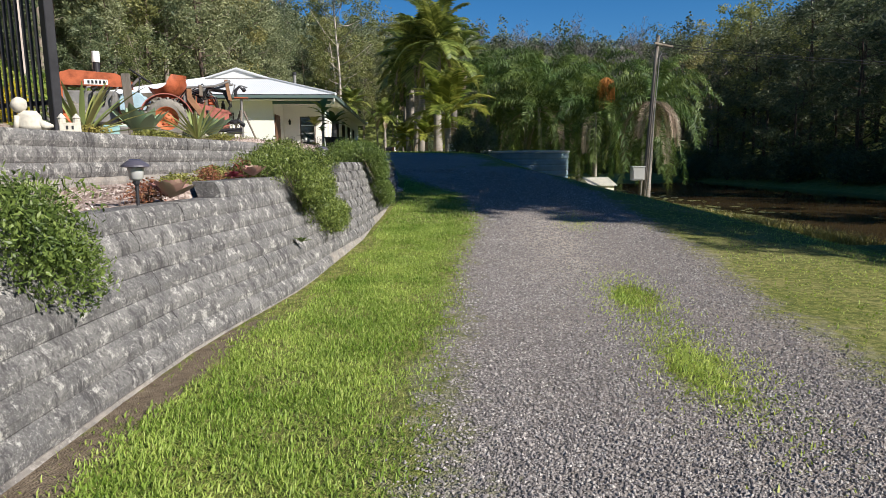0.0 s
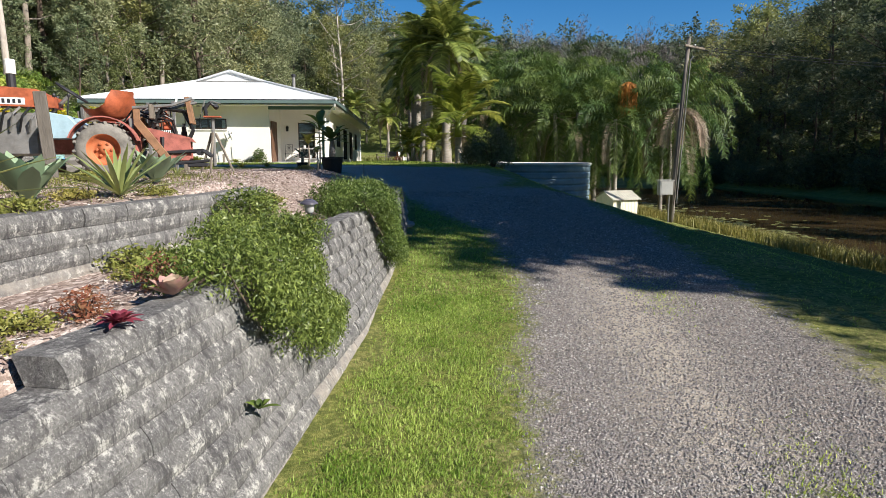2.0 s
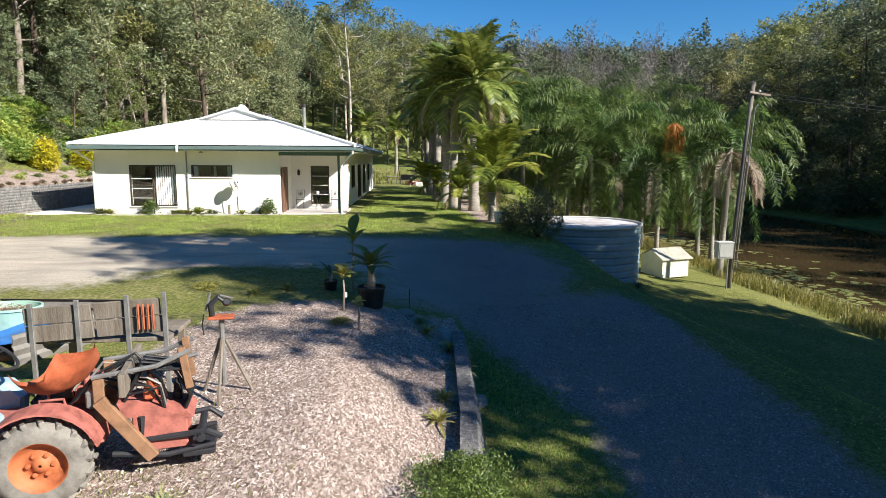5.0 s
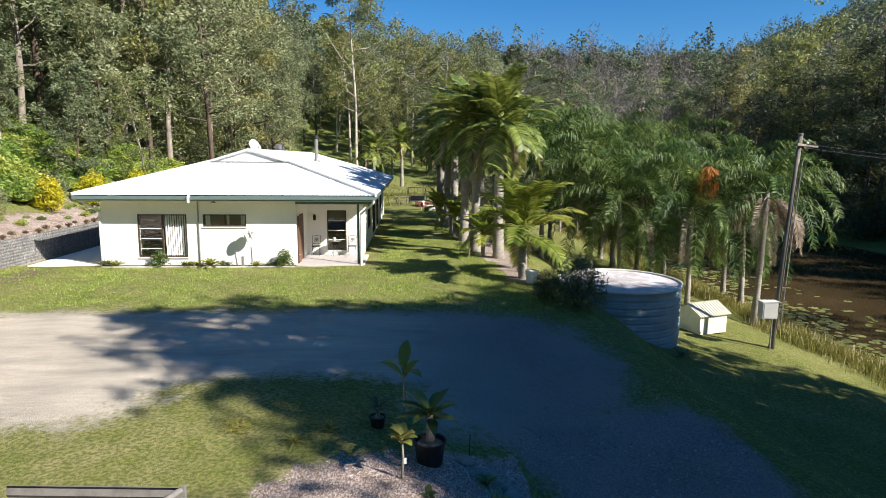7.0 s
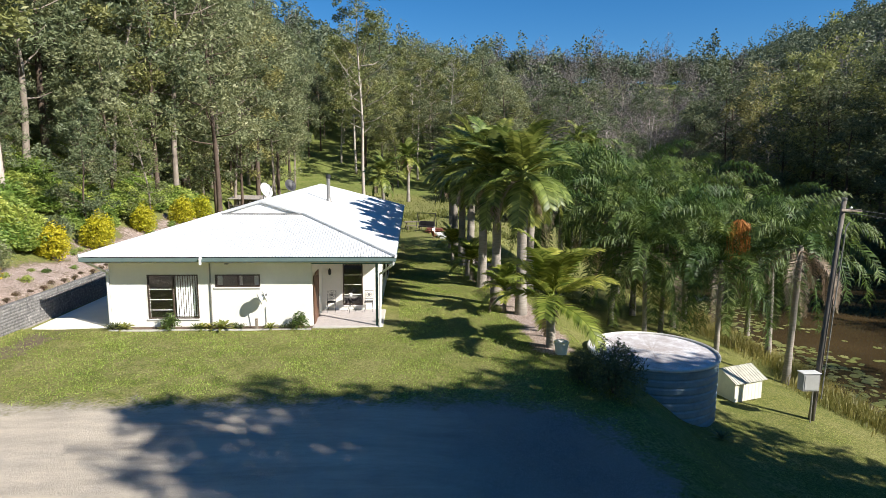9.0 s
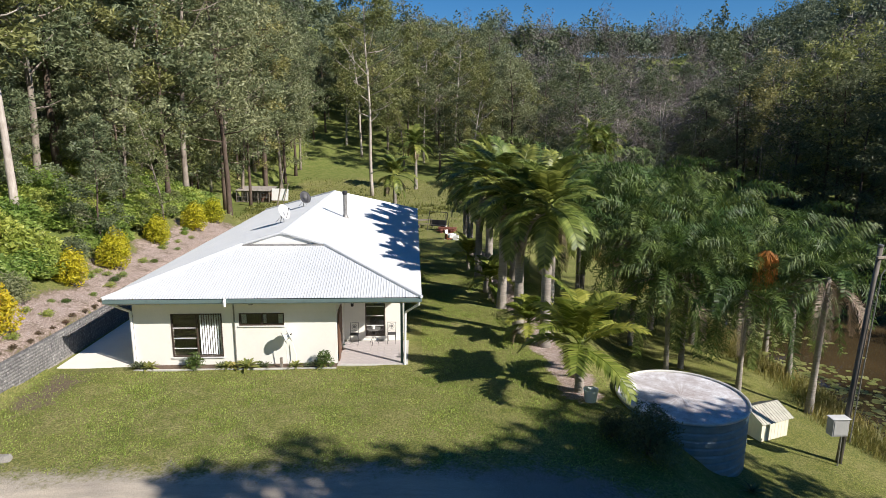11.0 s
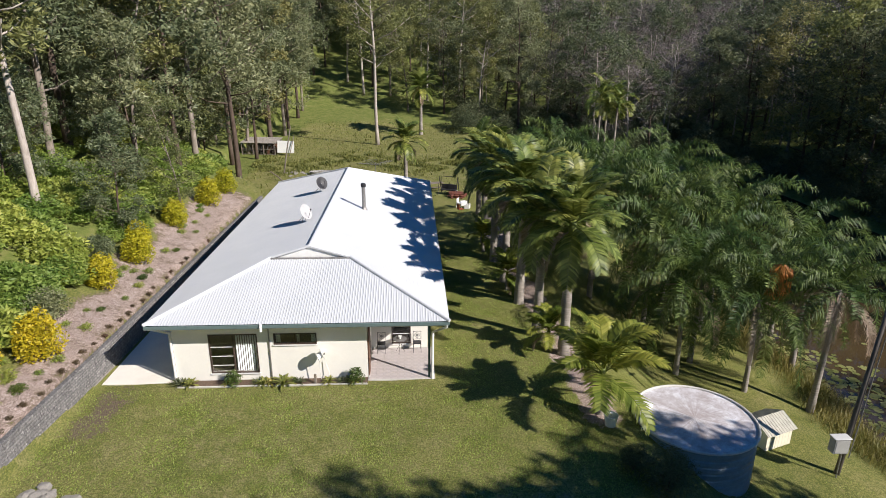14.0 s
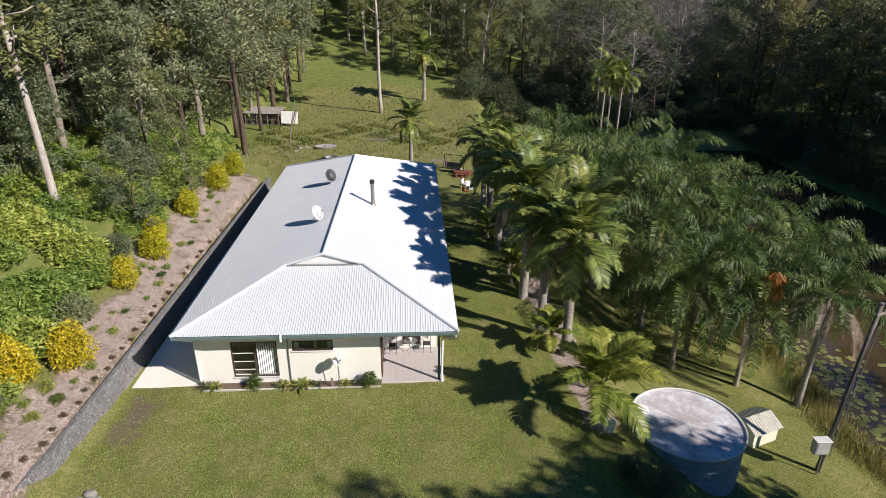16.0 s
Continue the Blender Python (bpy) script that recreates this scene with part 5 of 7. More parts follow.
    for i, (x, y) in enumerate(((0.62, 0.13), (0.66, -0.14), (0.45, 0.18))):
        s = Shape()
        s.tube([(x, y, 0.6), (x - 0.06, y * 1.15, 0.98)], 0.009, 6)
        s.lathe([(0.016, -0.02), (0.022, 0), (0.014, 0.022)], 8, pose(x - 0.06, y * 1.15, 0.99))
        s.make("lever", M_DARK, t)
    # seat pan
    s = Shape()
    rows, cols = 10, 9
    for i in range(rows):
        u = i / (rows - 1)
        for j in range(cols):
            v = j / (cols - 1) * 2 - 1
            if u < 0.55:
                x, z = 0.24 - 0.72 * u, 0.76 - 0.06 * math.sin(u / 0.55 * math.pi)
            else:
                k = (u - 0.55) / 0.45
                x, z = 0.24 - 0.72 * 0.55 - 0.17 * k, 0.77 + 0.29 * k
            w = 0.26 * (1 - 0.25 * max(0, u - 0.7) / 0.3) * (0.8 + 0.2 * min(1, u / 0.2))
            back = max(0, u - 0.55) / 0.45
            s.v.append((x + 0.13 * back * v * v, v * w * (1 - 0.12 * back), z + 0.13 * (1 - 0.9 * back) * abs(v) ** 2.4))
    s.f = [(i * cols + j, i * cols + j + 1, (i + 1) * cols + j + 1, (i + 1) * cols + j) for i in range(rows - 1) for j in range(cols - 1)]
    o = len(s.v)
    s.v += [(x - 0.008, y, z - 0.012) for x, y, z in s.v[:o]]
    s.f += [tuple(reversed([q + o for q in f])) for f in s.f[:]]
    s.v = [tuple(pose(-0.05, 0, 0, 0, 0, -32) @ Vector((x + 0.05, y, z))) for x, y, z in s.v]
    s.make("seat", M_RUST, t, "orange pressed steel seat", True)
    s = Shape()
    s.tube([(0.1, 0.12, 0.56), (0.08, 0.12, 0.68), (-0.08, 0.12, 0.68), (-0.1, 0.12, 0.56)], 0.012, 6)
    s.tube([(0.1, -0.12, 0.56), (0.08, -0.12, 0.68), (-0.08, -0.12, 0.68), (-0.1, -0.12, 0.56)], 0.012, 6)
    s.make("seat_bracket", M_PINKRED, t)
    # mudguards
    for sg in (-1, 1):
        s = Shape()
        v, f = [], []
        for i in range(13):
            a = radians(20 + i * 12)
            for q, rr in ((0.31, 0.40), (0.31, 0.385), (0.53, 0.385), (0.53, 0.40)):
                v.append((math.cos(a) * rr, sg * q, 0.335 + math.sin(a) * rr))
        for i in range(12):
            for k in range(4):
                f.append((i * 4 + k, i * 4 + (k + 1) % 4, i * 4 + 4 + (k + 1) % 4, i * 4 + 4 + k))
        s.add(v, f)
        s.make("mudguard", M_PINKRED, t)
    # rear lift frame
    for sg in (-1, 1):
        s = Shape()
        s.cbox(-0.05, 0.05, -0.025, 0.025, 0, 0.62, 0.006, pose(-0.7, 0.26 * sg, 0.18, 0, 35, 0))
        s.make("lift_arm", M_BEAM, t, "rusty brown lift arm")
        s = Shape()
        s.cbox(-0.38, -0.3, 0.2 * sg - 0.02, 0.2 * sg + 0.02, 0.5, 0.86, 0.006)
        s.make("upright", M_BEAM, t)
        s = Shape()
        s.cbox(-0.95, -0.55, 0.17 * sg - 0.02, 0.17 * sg + 0.02, 0.2, 0.5, 0.01)
        s.make("side_plate", M_PINKRED, t)
        s = Shape()
        s.tube([(-0.4, 0.2 * sg, 0.22), (-0.8, 0.22 * sg, 0.17), (-1.15, 0.2 * sg, 0.2)], 0.022, 7)
        s.make("lower_link", M_DARK, t)
    s = Shape()
    prof = [(-0.5, 0.5), (-0.45, 0.62), (-0.95, 0.5), (-1.0, 0.44)]
    s.add([(x, y, z) for y in (-0.19, 0.19) for x, z in prof], [(0, 1, 2, 3), (7, 6, 5, 4), (0, 4, 5, 1), (1, 5, 6, 2), (2, 6, 7, 3), (3, 7, 4, 0)])
    s.make("top_plate", M_PINKRED, t)
    s = Shape()
    s.tube([(-1.05, -0.3, 0.3), (-1.05, 0.3, 0.3)], 0.03, 8)
    s.cbox(-1.15, -0.9, -0.22, 0.22, 0.12, 0.17, 0.01)
    s.make("drawbar", M_DARK, t)
    r = random.Random(4)
    for i in range(11):
        y = -0.16 + 0.03 * i
        s = Shape()
        s.tube([(-0.5, y, 0.62), (-0.6 - 0.05 * r.random(), y + 0.02, 0.86 + 0.06 * r.random()), (-0.85 - 0.08 * r.random(), y, 0.84), (-0.98, y - 0.01, 0.6), (-0.9, y, 0.42)], 0.014, 6, False)
        s.make("hose", M_HOSE, t)
    for i in range(9):
        y = -0.2 + 0.045 * i
        s = Shape()
        a0, a1 = r.uniform(-0.2, 0.2), r.uniform(0.66, 0.95)
        s.tube([(-0.1, y * 0.6, 0.6), (-0.3, y + 0.05 * r.random(), 0.74 + 0.12 * r.random()), (-0.55, y, a1), (-0.72 + a0 * 0.3, y + 0.03, 0.72), (-0.8, y, 0.46)], 0.011, 6, False)
        s.make("cable", M_STEEL if i % 3 == 0 else M_HOSE, t)
    for i, (x, y, z, dx, dy, dz, m) in enumerate(((-0.5, -0.08, 0.64, 0.12, 0.07, 0.12, M_STEEL), (-0.68, 0.06, 0.6, 0.1, 0.06, 0.1, M_RUST), (-0.2, -0.1, 0.58, 0.16, 0.08, 0.12, M_PINKRED), (-0.3, 0.12, 0.6, 0.12, 0.07, 0.14, M_STEEL), (-0.86, -0.1, 0.5, 0.07, 0.05, 0.09, M_DARK))):
        s = Shape()
        s.cbox(x - dx / 2, x + dx / 2, y - dy, y + dy, z, z + dz, 0.012)
        s.lathe([(0.03, 0), (0.03, 0.05), (0.018, 0.06), (0.018, 0.1)], 10, pose(x, y, z + dz))
        s.make("valve_block", m, t)
    for sg in (-1, 1):
        s = Shape()
        s.tube([(-0.3, 0.22 * sg, 0.86), (-0.75, 0.2 * sg, 0.9), (-1.0, 0.16 * sg, 1.0)], 0.02, 7)
        s.make("side_pipe", M_STEEL, t, "pale worn steel pipe")
        s = Shape()
        s.tube([(-0.62, 0.19 * sg, 0.5), (-0.62, 0.19 * sg, 0.3), (-1.1, 0.23 * sg, 0.33), (-1.2, 0.2 * sg, 0.26)], 0.026, 7)
        s.make("hook_link", M_DARK, t)
        s = Shape()
        s.cbox(-0.03, 0.03, -0.02, 0.02, 0, 0.34, 0.005, pose(-0.98, 0.15 * sg, 0.68, 0, 8, 0))
        s.make("stub_post", M_BEAM, t)
    for i in range(5):
        s = Shape()
        a = i * 1.26
        s.tube([(0.85 + 0.1 * i, 0.17, 0.55), (0.8 + 0.09 * i, 0.24, 0.7 + 0.03 * i), (0.72 + 0.1 * i, 0.18, 0.84)], 0.014, 6)
        s.make("engine_pipe", M_HOSE if i % 2 else M_STEEL, t)
    s = Shape()
    s.tube([(-0.35, 0.05, 0.78), (-0.7, 0.1, 0.86), (-1.05, 0.12, 0.95)], 0.018, 6)
    s.make("top_link", M_STEEL, t)
    s = Shape()
    s.cbox(-0.55, -0.5, -0.5, 0.35, 0.72, 0.9, 0.006)
    s.make("tail_board", M_WOOD, t, "grey weathered timber board")
    return t


build_tractor()

# ---- old timber tray ----
def build_tray():
    t = thing("timber_tray", "old grey timber tray with steel corner posts behind the tractor", "tray", pose(-4.5, 12.45, 0.0, 0, 0, 3))
    for j in range(2):
        for i in range(2):
            s = Shape()
            s.cbox(-0.68 + 0.7 * i, 0.0 + 0.7 * i - 0.01, -0.02, 0.02, 0.63 + 0.19 * j, 0.81 + 0.19 * j, 0.006, pose(0, 0, 0, 0, -4, 0))
            s.make("board", M_WOOD, t)
    for x in (-0.66, -0.2, 0.3, 0.68):
        s = Shape()
        s.cbox(x - 0.025, x + 0.025, -0.05, -0.021, 0.0, 1.06 + 0.08 * x, 0.005)
        s.make("post", M_STEEL, t, "worn steel post")
    for i in range(4):
        s = Shape()
        s.tube([(0.42 + 0.05 * i, -0.06, 0.99), (0.42 + 0.05 * i, -0.06, 0.72)], 0.012, 6)
        s.make("bolt", M_RUST, t)
    s = Shape()
    s.cbox(-0.68, 0.7, 0.02, 0.75, 0.56, 0.61, 0.008)
    s.make("deck", M_WOOD, t)
    for x in (-0.6, 0.62):
        s = Shape()
        s.cbox(x - 0.04, x + 0.04, 0.62, 0.7, 0.0, 0.56, 0.006)
        s.make("leg", M_WOOD, t)
    return t


build_tray()

# ---- tripod stand ----
def build_tripod():
    t = thing("tripod_stand", "timber tripod work stand with a metal pipe vice", "stand", pose(-3.2, 12.35, 0.0, 0, 0, 10))
    for k in range(3):
        a = 2.1 * k + 0.4
        s = Shape()
        s.tube([(0.3 * math.cos(a), 0.3 * math.sin(a), -0.02), (0.03 * math.cos(a), 0.03 * math.sin(a), 0.62)], [0.018, 0.022], 6)
        s.make("leg", M_WOOD, t)
    s = Shape()
    s.tube([(0, 0, 0.12), (0, 0, 0.85)], 0.028, 8)
    s.make("column", M_STEEL, t)
    s = Shape()
    s.cbox(-0.13, 0.13, -0.08, 0.08, 0.85, 0.875, 0.006)
    s.make("plate", M_RUST, t, "rusty steel top plate")
    s = Shape()
    s.tube([(-0.09, 0, 0.88), (-0.1, 0, 1.0), (-0.02, 0, 1.08), (0.06, 0, 1.0)], [0.03, 0.035, 0.03, 0.022], 8)
    s.lathe([(0.03, -0.05), (0.045, 0.0), (0.03, 0.05)], 10, pose(0.06, 0, 1.02, 70, 20, 0))
    s.make("vice", M_DARK, t)
    s = Shape()
    s.tube([(-0.16, 0.02, 0.92), (-0.1, 0.02, 1.12)], 0.012, 6)
    s.tube([(0.0, -0.02, 1.1), (0.13, -0.02, 1.06)], 0.012, 6)
    s.make("vice_handle", M_STEEL, t)
    s = Shape()
    s.tube([(-0.17, 0, 0.9), (-0.19, 0, 0.8), (-0.18, 0, 0.68)], 0.008, 5)
    s.make("chain", M_DARK, t)


build_tripod()

# ---- pots and young plants at the tip of the bed ----
M_POT = painted("black_plastic_pot", (0.018, 0.018, 0.02), 0.5, 0.15)


def broad_leaf(s, base, yaw, rise, length, width, droop=0.8):
    o, sd = Vector((math.cos(yaw), math.sin(yaw), 0)), Vector((-math.sin(yaw), math.cos(yaw), 0))
    p, e = Vector(base), rise
    v, f = [], []
    for i in range(7):
        w = width * 0.5 * (0.06, 0.55, 0.9, 1.0, 0.85, 0.5, 0.03)[i]
        v += [p - sd * w + Vector((0, 0, 0.25 * w)), p.copy(), p + sd * w + Vector((0, 0, 0.25 * w))]
        p = p + (o * math.cos(e) + Vector((0, 0, math.sin(e)))) * length / 6
        e -= droop / 6
    for i in range(6):
        b = 3 * i
        f += [(b, b + 1, b + 4, b + 3), (b + 1, b + 2, b + 5, b + 4)]
    s.add(v, f)


def build_potted(name, label, x, y, r, h, stem_h, leaves, ll, lw, mleaf, rise=1.1):
    t = thing(name, label, "potted plant", pose(x, y, ground_z(x, y)))
    s = Shape()
    s.lathe([(r * 0.8, 0.0), (r * 0.97, h * 0.9), (r * 1.05, h * 0.92), (r * 1.05, h), (r * 0.95, h), (r * 0.9, h * 0.86)], 24)
    s.make("pot", M_POT, t, "black plastic pot")
    s = Shape()
    s.lathe([(r * 0.05, h * 0.84), (r * 0.93, h * 0.85), (r * 0.4, h * 0.89)], 16)
    s.make("soil", M_WOOD, t)
    s = Shape()
    s.tube([(0, 0, h * 0.6), (0.01, 0, h + stem_h * 0.5), (0, 0.01, h + stem_h)], [r * 0.32, r * 0.28, r * 0.16], 10)
    s.make("stem", M_PALMBARK, t, smooth=True)
    s = Shape()
    for k in range(leaves):
        broad_leaf(s, (0, 0, h + stem_h * (0.8 + 0.2 * k / leaves)), k * 2.4, rise - 0.9 * (1 - k / leaves), ll * (0.8 + 0.3 * ((k * 7) % 5) / 5), lw)
    s.make("leaves", mleaf, t, smooth=True)
    return t


build_potted("potted_plant", "thick-stemmed leafy plant in a black plastic pot", -1.92, 16.7, 0.25, 0.38, 0.42, 18, 0.6, 0.16, M_SHRUB)
build_potted("potted_plant", "small dark plant in a black nursery pot", -2.8, 17.9, 0.14, 0.2, 0.15, 10, 0.36, 0.07, M_DARKLEAF)


def build_sapling(name, label, x, y, hgt, leaves, ll, lw, mleaf, tag=False):
    t = thing(name, label, "sapling", pose(x, y, ground_z(x, y)))
    s = Shape()
    s.tube([(0, 0, -0.1), (0.02, 0, hgt * 0.5), (0, 0.02, hgt)], [0.022, 0.018, 0.012], 7)
    s.make("stem", M_GUM, t, smooth=True)
    s = Shape()
    for k in range(leaves):
        broad_leaf(s, (0, 0.01, hgt * (0.8 + 0.2 * k / leaves)), k * 2.4 + 0.5, 1.15 - 0.8 * (k % 3) / 3, ll * (0.75 + 0.1 * (k % 4)), lw, 1.0)
    s.make("leaves", mleaf, t, smooth=True)
    if tag:
        k = Shape()
        k.box(0.02, 0.07, -0.003, 0.003, hgt * 0.34, hgt * 0.48)
        k.make("plant_tag", M_WHITE, t, "white plastic plant tag")
    return t


build_sapling("banana_plant", "young banana plant with two upright leaves", -2.35, 17.7, 1.25, 5, 0.62, 0.22, M_PALMLIGHT)
build_sapling("papaya_sapling", "thin papaya sapling with a white tag", -2.35, 16.05, 0.66, 12, 0.3, 0.15, M_LIME, True)
build_sapling("papaya_sapling", "thin papaya sapling in the mulch", -2.0, 14.9, 0.42, 6, 0.17, 0.1, M_LIME)
s = Shape()
s.tube([(0, 0, -0.1), (0.01, 0, 0.5)], 0.008, 6)
ob = s.make("garden_stake", M_DARK)
ob.matrix_basis = pose(-1.25, 17.2, ground_z(-1.25, 17.2))
tagged(ob, "thin dark garden stake beside the bed", "stake")

r5 = random.Random(12)
M_ROCK = painted("edging_stone", (0.30, 0.28, 0.25), 0.9, 0.2, 9)


def rock_mesh(seed):
    q = random.Random(seed)
    s = Shape()
    bm = bmesh.new()
    bmesh.ops.create_icosphere(bm, subdivisions=2, radius=1.0)
    for v in bm.verts:
        n = noise.noise(v.co * 1.3 + Vector((seed, 0, 0))) * 0.5
        v.co = v.co * (1 + n)
        v.co.z *= 0.55
        v.co.x *= 1.3
    bm.verts.index_update()
    s.v = [tuple(v.co) for v in bm.verts]
    s.f = [tuple(v.index for v in f.verts) for f in bm.faces]
    bm.free()
    return s


ROCKS = []
for i in range(4):
    me_ = rock_mesh(i * 7 + 1).mesh("edging_stone")
    me_.materials.append(M_ROCK)
    ROCKS.append(me_)
for i in range(11):
    u = i / 21
    x = float(np.interp(u, [0, 0.35, 0.7, 1], [-0.22, -0.75, -2.3, -4.2])) + r5.uniform(-0.06, 0.06)
    y = float(np.interp(u, [0, 0.35, 0.7, 1], [14.6, 16.6, 18.2, 18.3])) + r5.uniform(-0.06, 0.06)
    ob = new("edging_stone", ROCKS[i % 4])
    sc = r5.uniform(0.1, 0.17)
    ob.matrix_basis = pose(x, y, ground_z(x, y) + sc * 0.2, 0, 0, r5.uniform(0, 360)) @ Matrix.Diagonal((sc, sc, sc, 1))
    tagged(ob, "flat grey stone edging the mulched bed", "stone", "stones edging the bed")

# ---- raised steel garden bed with a basket and a tarpaulin ----
M_SHEET = painted("weathered_grey_sheet", (0.20, 0.185, 0.17), 0.6, 0.2, 5)
M_TARP = painted("blue_tarpaulin", (0.03, 0.17, 0.55), 0.4, 0.15, 7)
M_BASKET = painted("pale_green_plastic", (0.36, 0.55, 0.45), 0.5, 0.1, 8)


def build_bed():
    t = thing("raised_garden_bed", "open raised bed of weathered grey steel sheets", "garden bed", pose(-5.15, 15.25, 0, 0, 0, 0))

    def sheet(a, b, name):
        a, b = Vector(a), Vector(b)
        d = (b - a).normalized()
        nrm = Vector((d.y, -d.x, 0))
        prof = [(0.0, 0.0), (0.02, 0.08), (-0.012, 0.12), (0.02, 0.2), (-0.012, 0.25), (0.02, 0.34), (0.0, 0.38), (-0.02, 0.385)]
        s = Shape()
        for p in (a, b):
            s.v += [tuple(p + nrm * o + Vector((0, 0, z))) for o, z in prof]
        for p in (a, b):
            s.v += [tuple(p + nrm * (o - 0.012) + Vector((0, 0, z))) for o, z in prof]
        n = len(prof)
        s.f = [(i, n + i, n + i + 1, i + 1) for i in range(n - 1)] + [(2 * n + i, 2 * n + i + 1, 3 * n + i + 1, 3 * n + i) for i in range(n - 1)] + [(n - 1, 2 * n - 1, 4 * n - 1, 3 * n - 1)]
        s.make(name, M_SHEET, t)
    sheet((0, 0, 0), (-2.3, 0.15, 0), "side_sheet")
    sheet((-0.85, -1.9, 0), (0, 0, 0), "end_sheet")
    s = Shape()
    s.cbox(-0.03, 0.03, -0.03, 0.03, -0.1, 0.4, 0.006)
    s.make("corner_post", M_STEEL, t)
    s = Shape()
    s.cbox(-2.3, -0.75, -1.7, -0.06, -0.02, 0.1, 0.03)
    s.make("soil", painted("reddish_soil", (0.24, 0.11, 0.06), 0.95, 0.25, 14), t, "reddish potting soil")
    return t


build_bed()


def build_basket():
    t = thing("laundry_basket", "pale green plastic basket full of prunings", "basket", pose(-6.85, 14.6, 0.1))
    s = Shape()
    n = 40
    for r_, z, off in ((0.25, 0, 0), (0.34, 0.32, 0), (0.36, 0.33, 0), (0.36, 0.36, 0), (0.335, 0.36, 0), (0.235, 0.02, 0)):
        s.v += [(r_ * (1 + (0.012 if k % 2 else 0)) * 1.3 * math.cos(2 * math.pi * k / n), r_ * 0.9 * math.sin(2 * math.pi * k / n), z) for k in range(n)]
    for j in range(5):
        for k in range(n):
            q = (k + 1) % n
            s.f.append((j * n + k, j * n + q, j * n + n + q, j * n + n + k))
    s.f.append(tuple(range(n - 1, -1, -1)))
    s.make("tub", M_BASKET, t)
    c = Shape()
    rr = np.random.default_rng(3)
    leaf_cloud(c, rr, ball_points(rr, 500, (0, 0, 0.28), (0.36, 0.24, 0.08), 0.2), 0.14, 0.012, 0)
    c.make("prunings", M_DEADFROND, t, "dry brown prunings")


build_basket()
s = Shape()
gx = np.linspace(-0.8, 0.8, 34)
gy = np.linspace(-0.5, 0.5, 22)
s.v = [(x, y + 0.06 * math.sin(3 * x), 0.12 + 0.05 * noise.noise(Vector((x * 3, y * 3, 0))) + 0.04 * abs(math.sin(5 * x + 3 * y)) + 0.05 * math.sin(2.2 * x + 1)) for y in gy for x in gx]
s.f = [(j * 34 + i, j * 34 + i + 1, (j + 1) * 34 + i + 1, (j + 1) * 34 + i) for j in range(21) for i in range(33)]
ob = s.make("tarpaulin", M_TARP, smooth=True)
ob.matrix_basis = pose(-6.45, 14.0, 0.03, 0, 0, 8)
tagged(ob, "crumpled bright blue plastic tarpaulin on the garden bed", "tarpaulin")

# ---- house fittings ----
gk = Mat("clear_glass", 0.02, 0.0, 0.5)
gk.color((0.85, 0.9, 0.9))
gk.b.inputs["Transmission Weight"].default_value = 1.0
M_CLEAR = gk.m
M_INSIDE = painted("interior_plaster", (0.22, 0.18, 0.15), 0.9, 0.1)
M_TILE = painted("grey_pink_tile", (0.52, 0.47, 0.46), 0.5, 0.12, 5)
M_BROWN = painted("brown_timber_door", (0.15, 0.075, 0.045), 0.5, 0.2, 5)

slab = Shape()
slab.box(HX0 + 0.2, HX1 - 0.2, HPY + 0.2, HY1 - 0.2, -0.1, 0.03)
slab.box(HX0 + 0.2, HPX - 0.2, HY0 + 0.2, HPY + 0.2, -0.1, 0.03)
slab.make("floor_slab", M_INSIDE, house)
inner = Shape()
inner.box(HX0 + 0.2, HPX - 0.2, HPY + 0.4, HPY + 0.5, 0.03, 2.79)
inner.make("inner_wall", M_INSIDE, house)
inner = Shape()
inner.box(HX1 - 1.8, HX1 - 1.7, HPY + 0.3, HY1 - 0.3, 0.03, 2.79)
inner.make("inner_wall", M_INSIDE, house)


def window(a, b, z0, z1, at, axis="x", bars=(), mid=True, depth=0.2, frame_m=None):
    """A window set in a wall opening: frame, sill, panes, cross bars."""
    fm = frame_m or M_FRAME
    w = thing("window", "", "")

    w.parent = house
    f = 0.045

    def slab_(s, u0, u1, v0, v1, d0, d1):
        if axis == "x":
            s.box(u0, u1, at + d0, at + d1, v0, v1)
        else:
            s.box(at - d1, at - d0, u0, u1, v0, v1)
    s = Shape()
    for u0, u1, v0, v1 in ((a, a + f, z0, z1), (b - f, b, z0, z1), (a + f, b - f, z0, z0 + f), (a + f, b - f, z1 - f, z1)):
        slab_(s, u0, u1, v0, v1, -0.02, 0.08)
    if mid:
        m = (a + b) / 2
        slab_(s, m - f / 2, m + f / 2, z0 + f, z1 - f, -0.018, 0.08)
    s.make("window_frame", fm, w)
    s = Shape()
    slab_(s, a - 0.04, b + 0.04, z0 - 0.05, z0 - 0.002, -0.05, 0.0)
    s.make("window_sill", M_WHITE, w)
    for u0, u1 in (((a + f, (a + b) / 2 - f / 2), ((a + b) / 2 + f / 2, b - f)) if mid else ((a + f, b - f),)):
        s = Shape()
        slab_(s, u0, u1, z0 + f, z1 - f, 0.035, 0.041)
        p = s.make("pane", M_CLEAR, w)
        p.visible_shadow = False
    for u0, u1, z in bars:
        s = Shape()
        slab_(s, u0, u1, z - 0.014, z + 0.014, 0.02, 0.034)
        s.make("glazing_bar", M_WHITE, w)
    return w


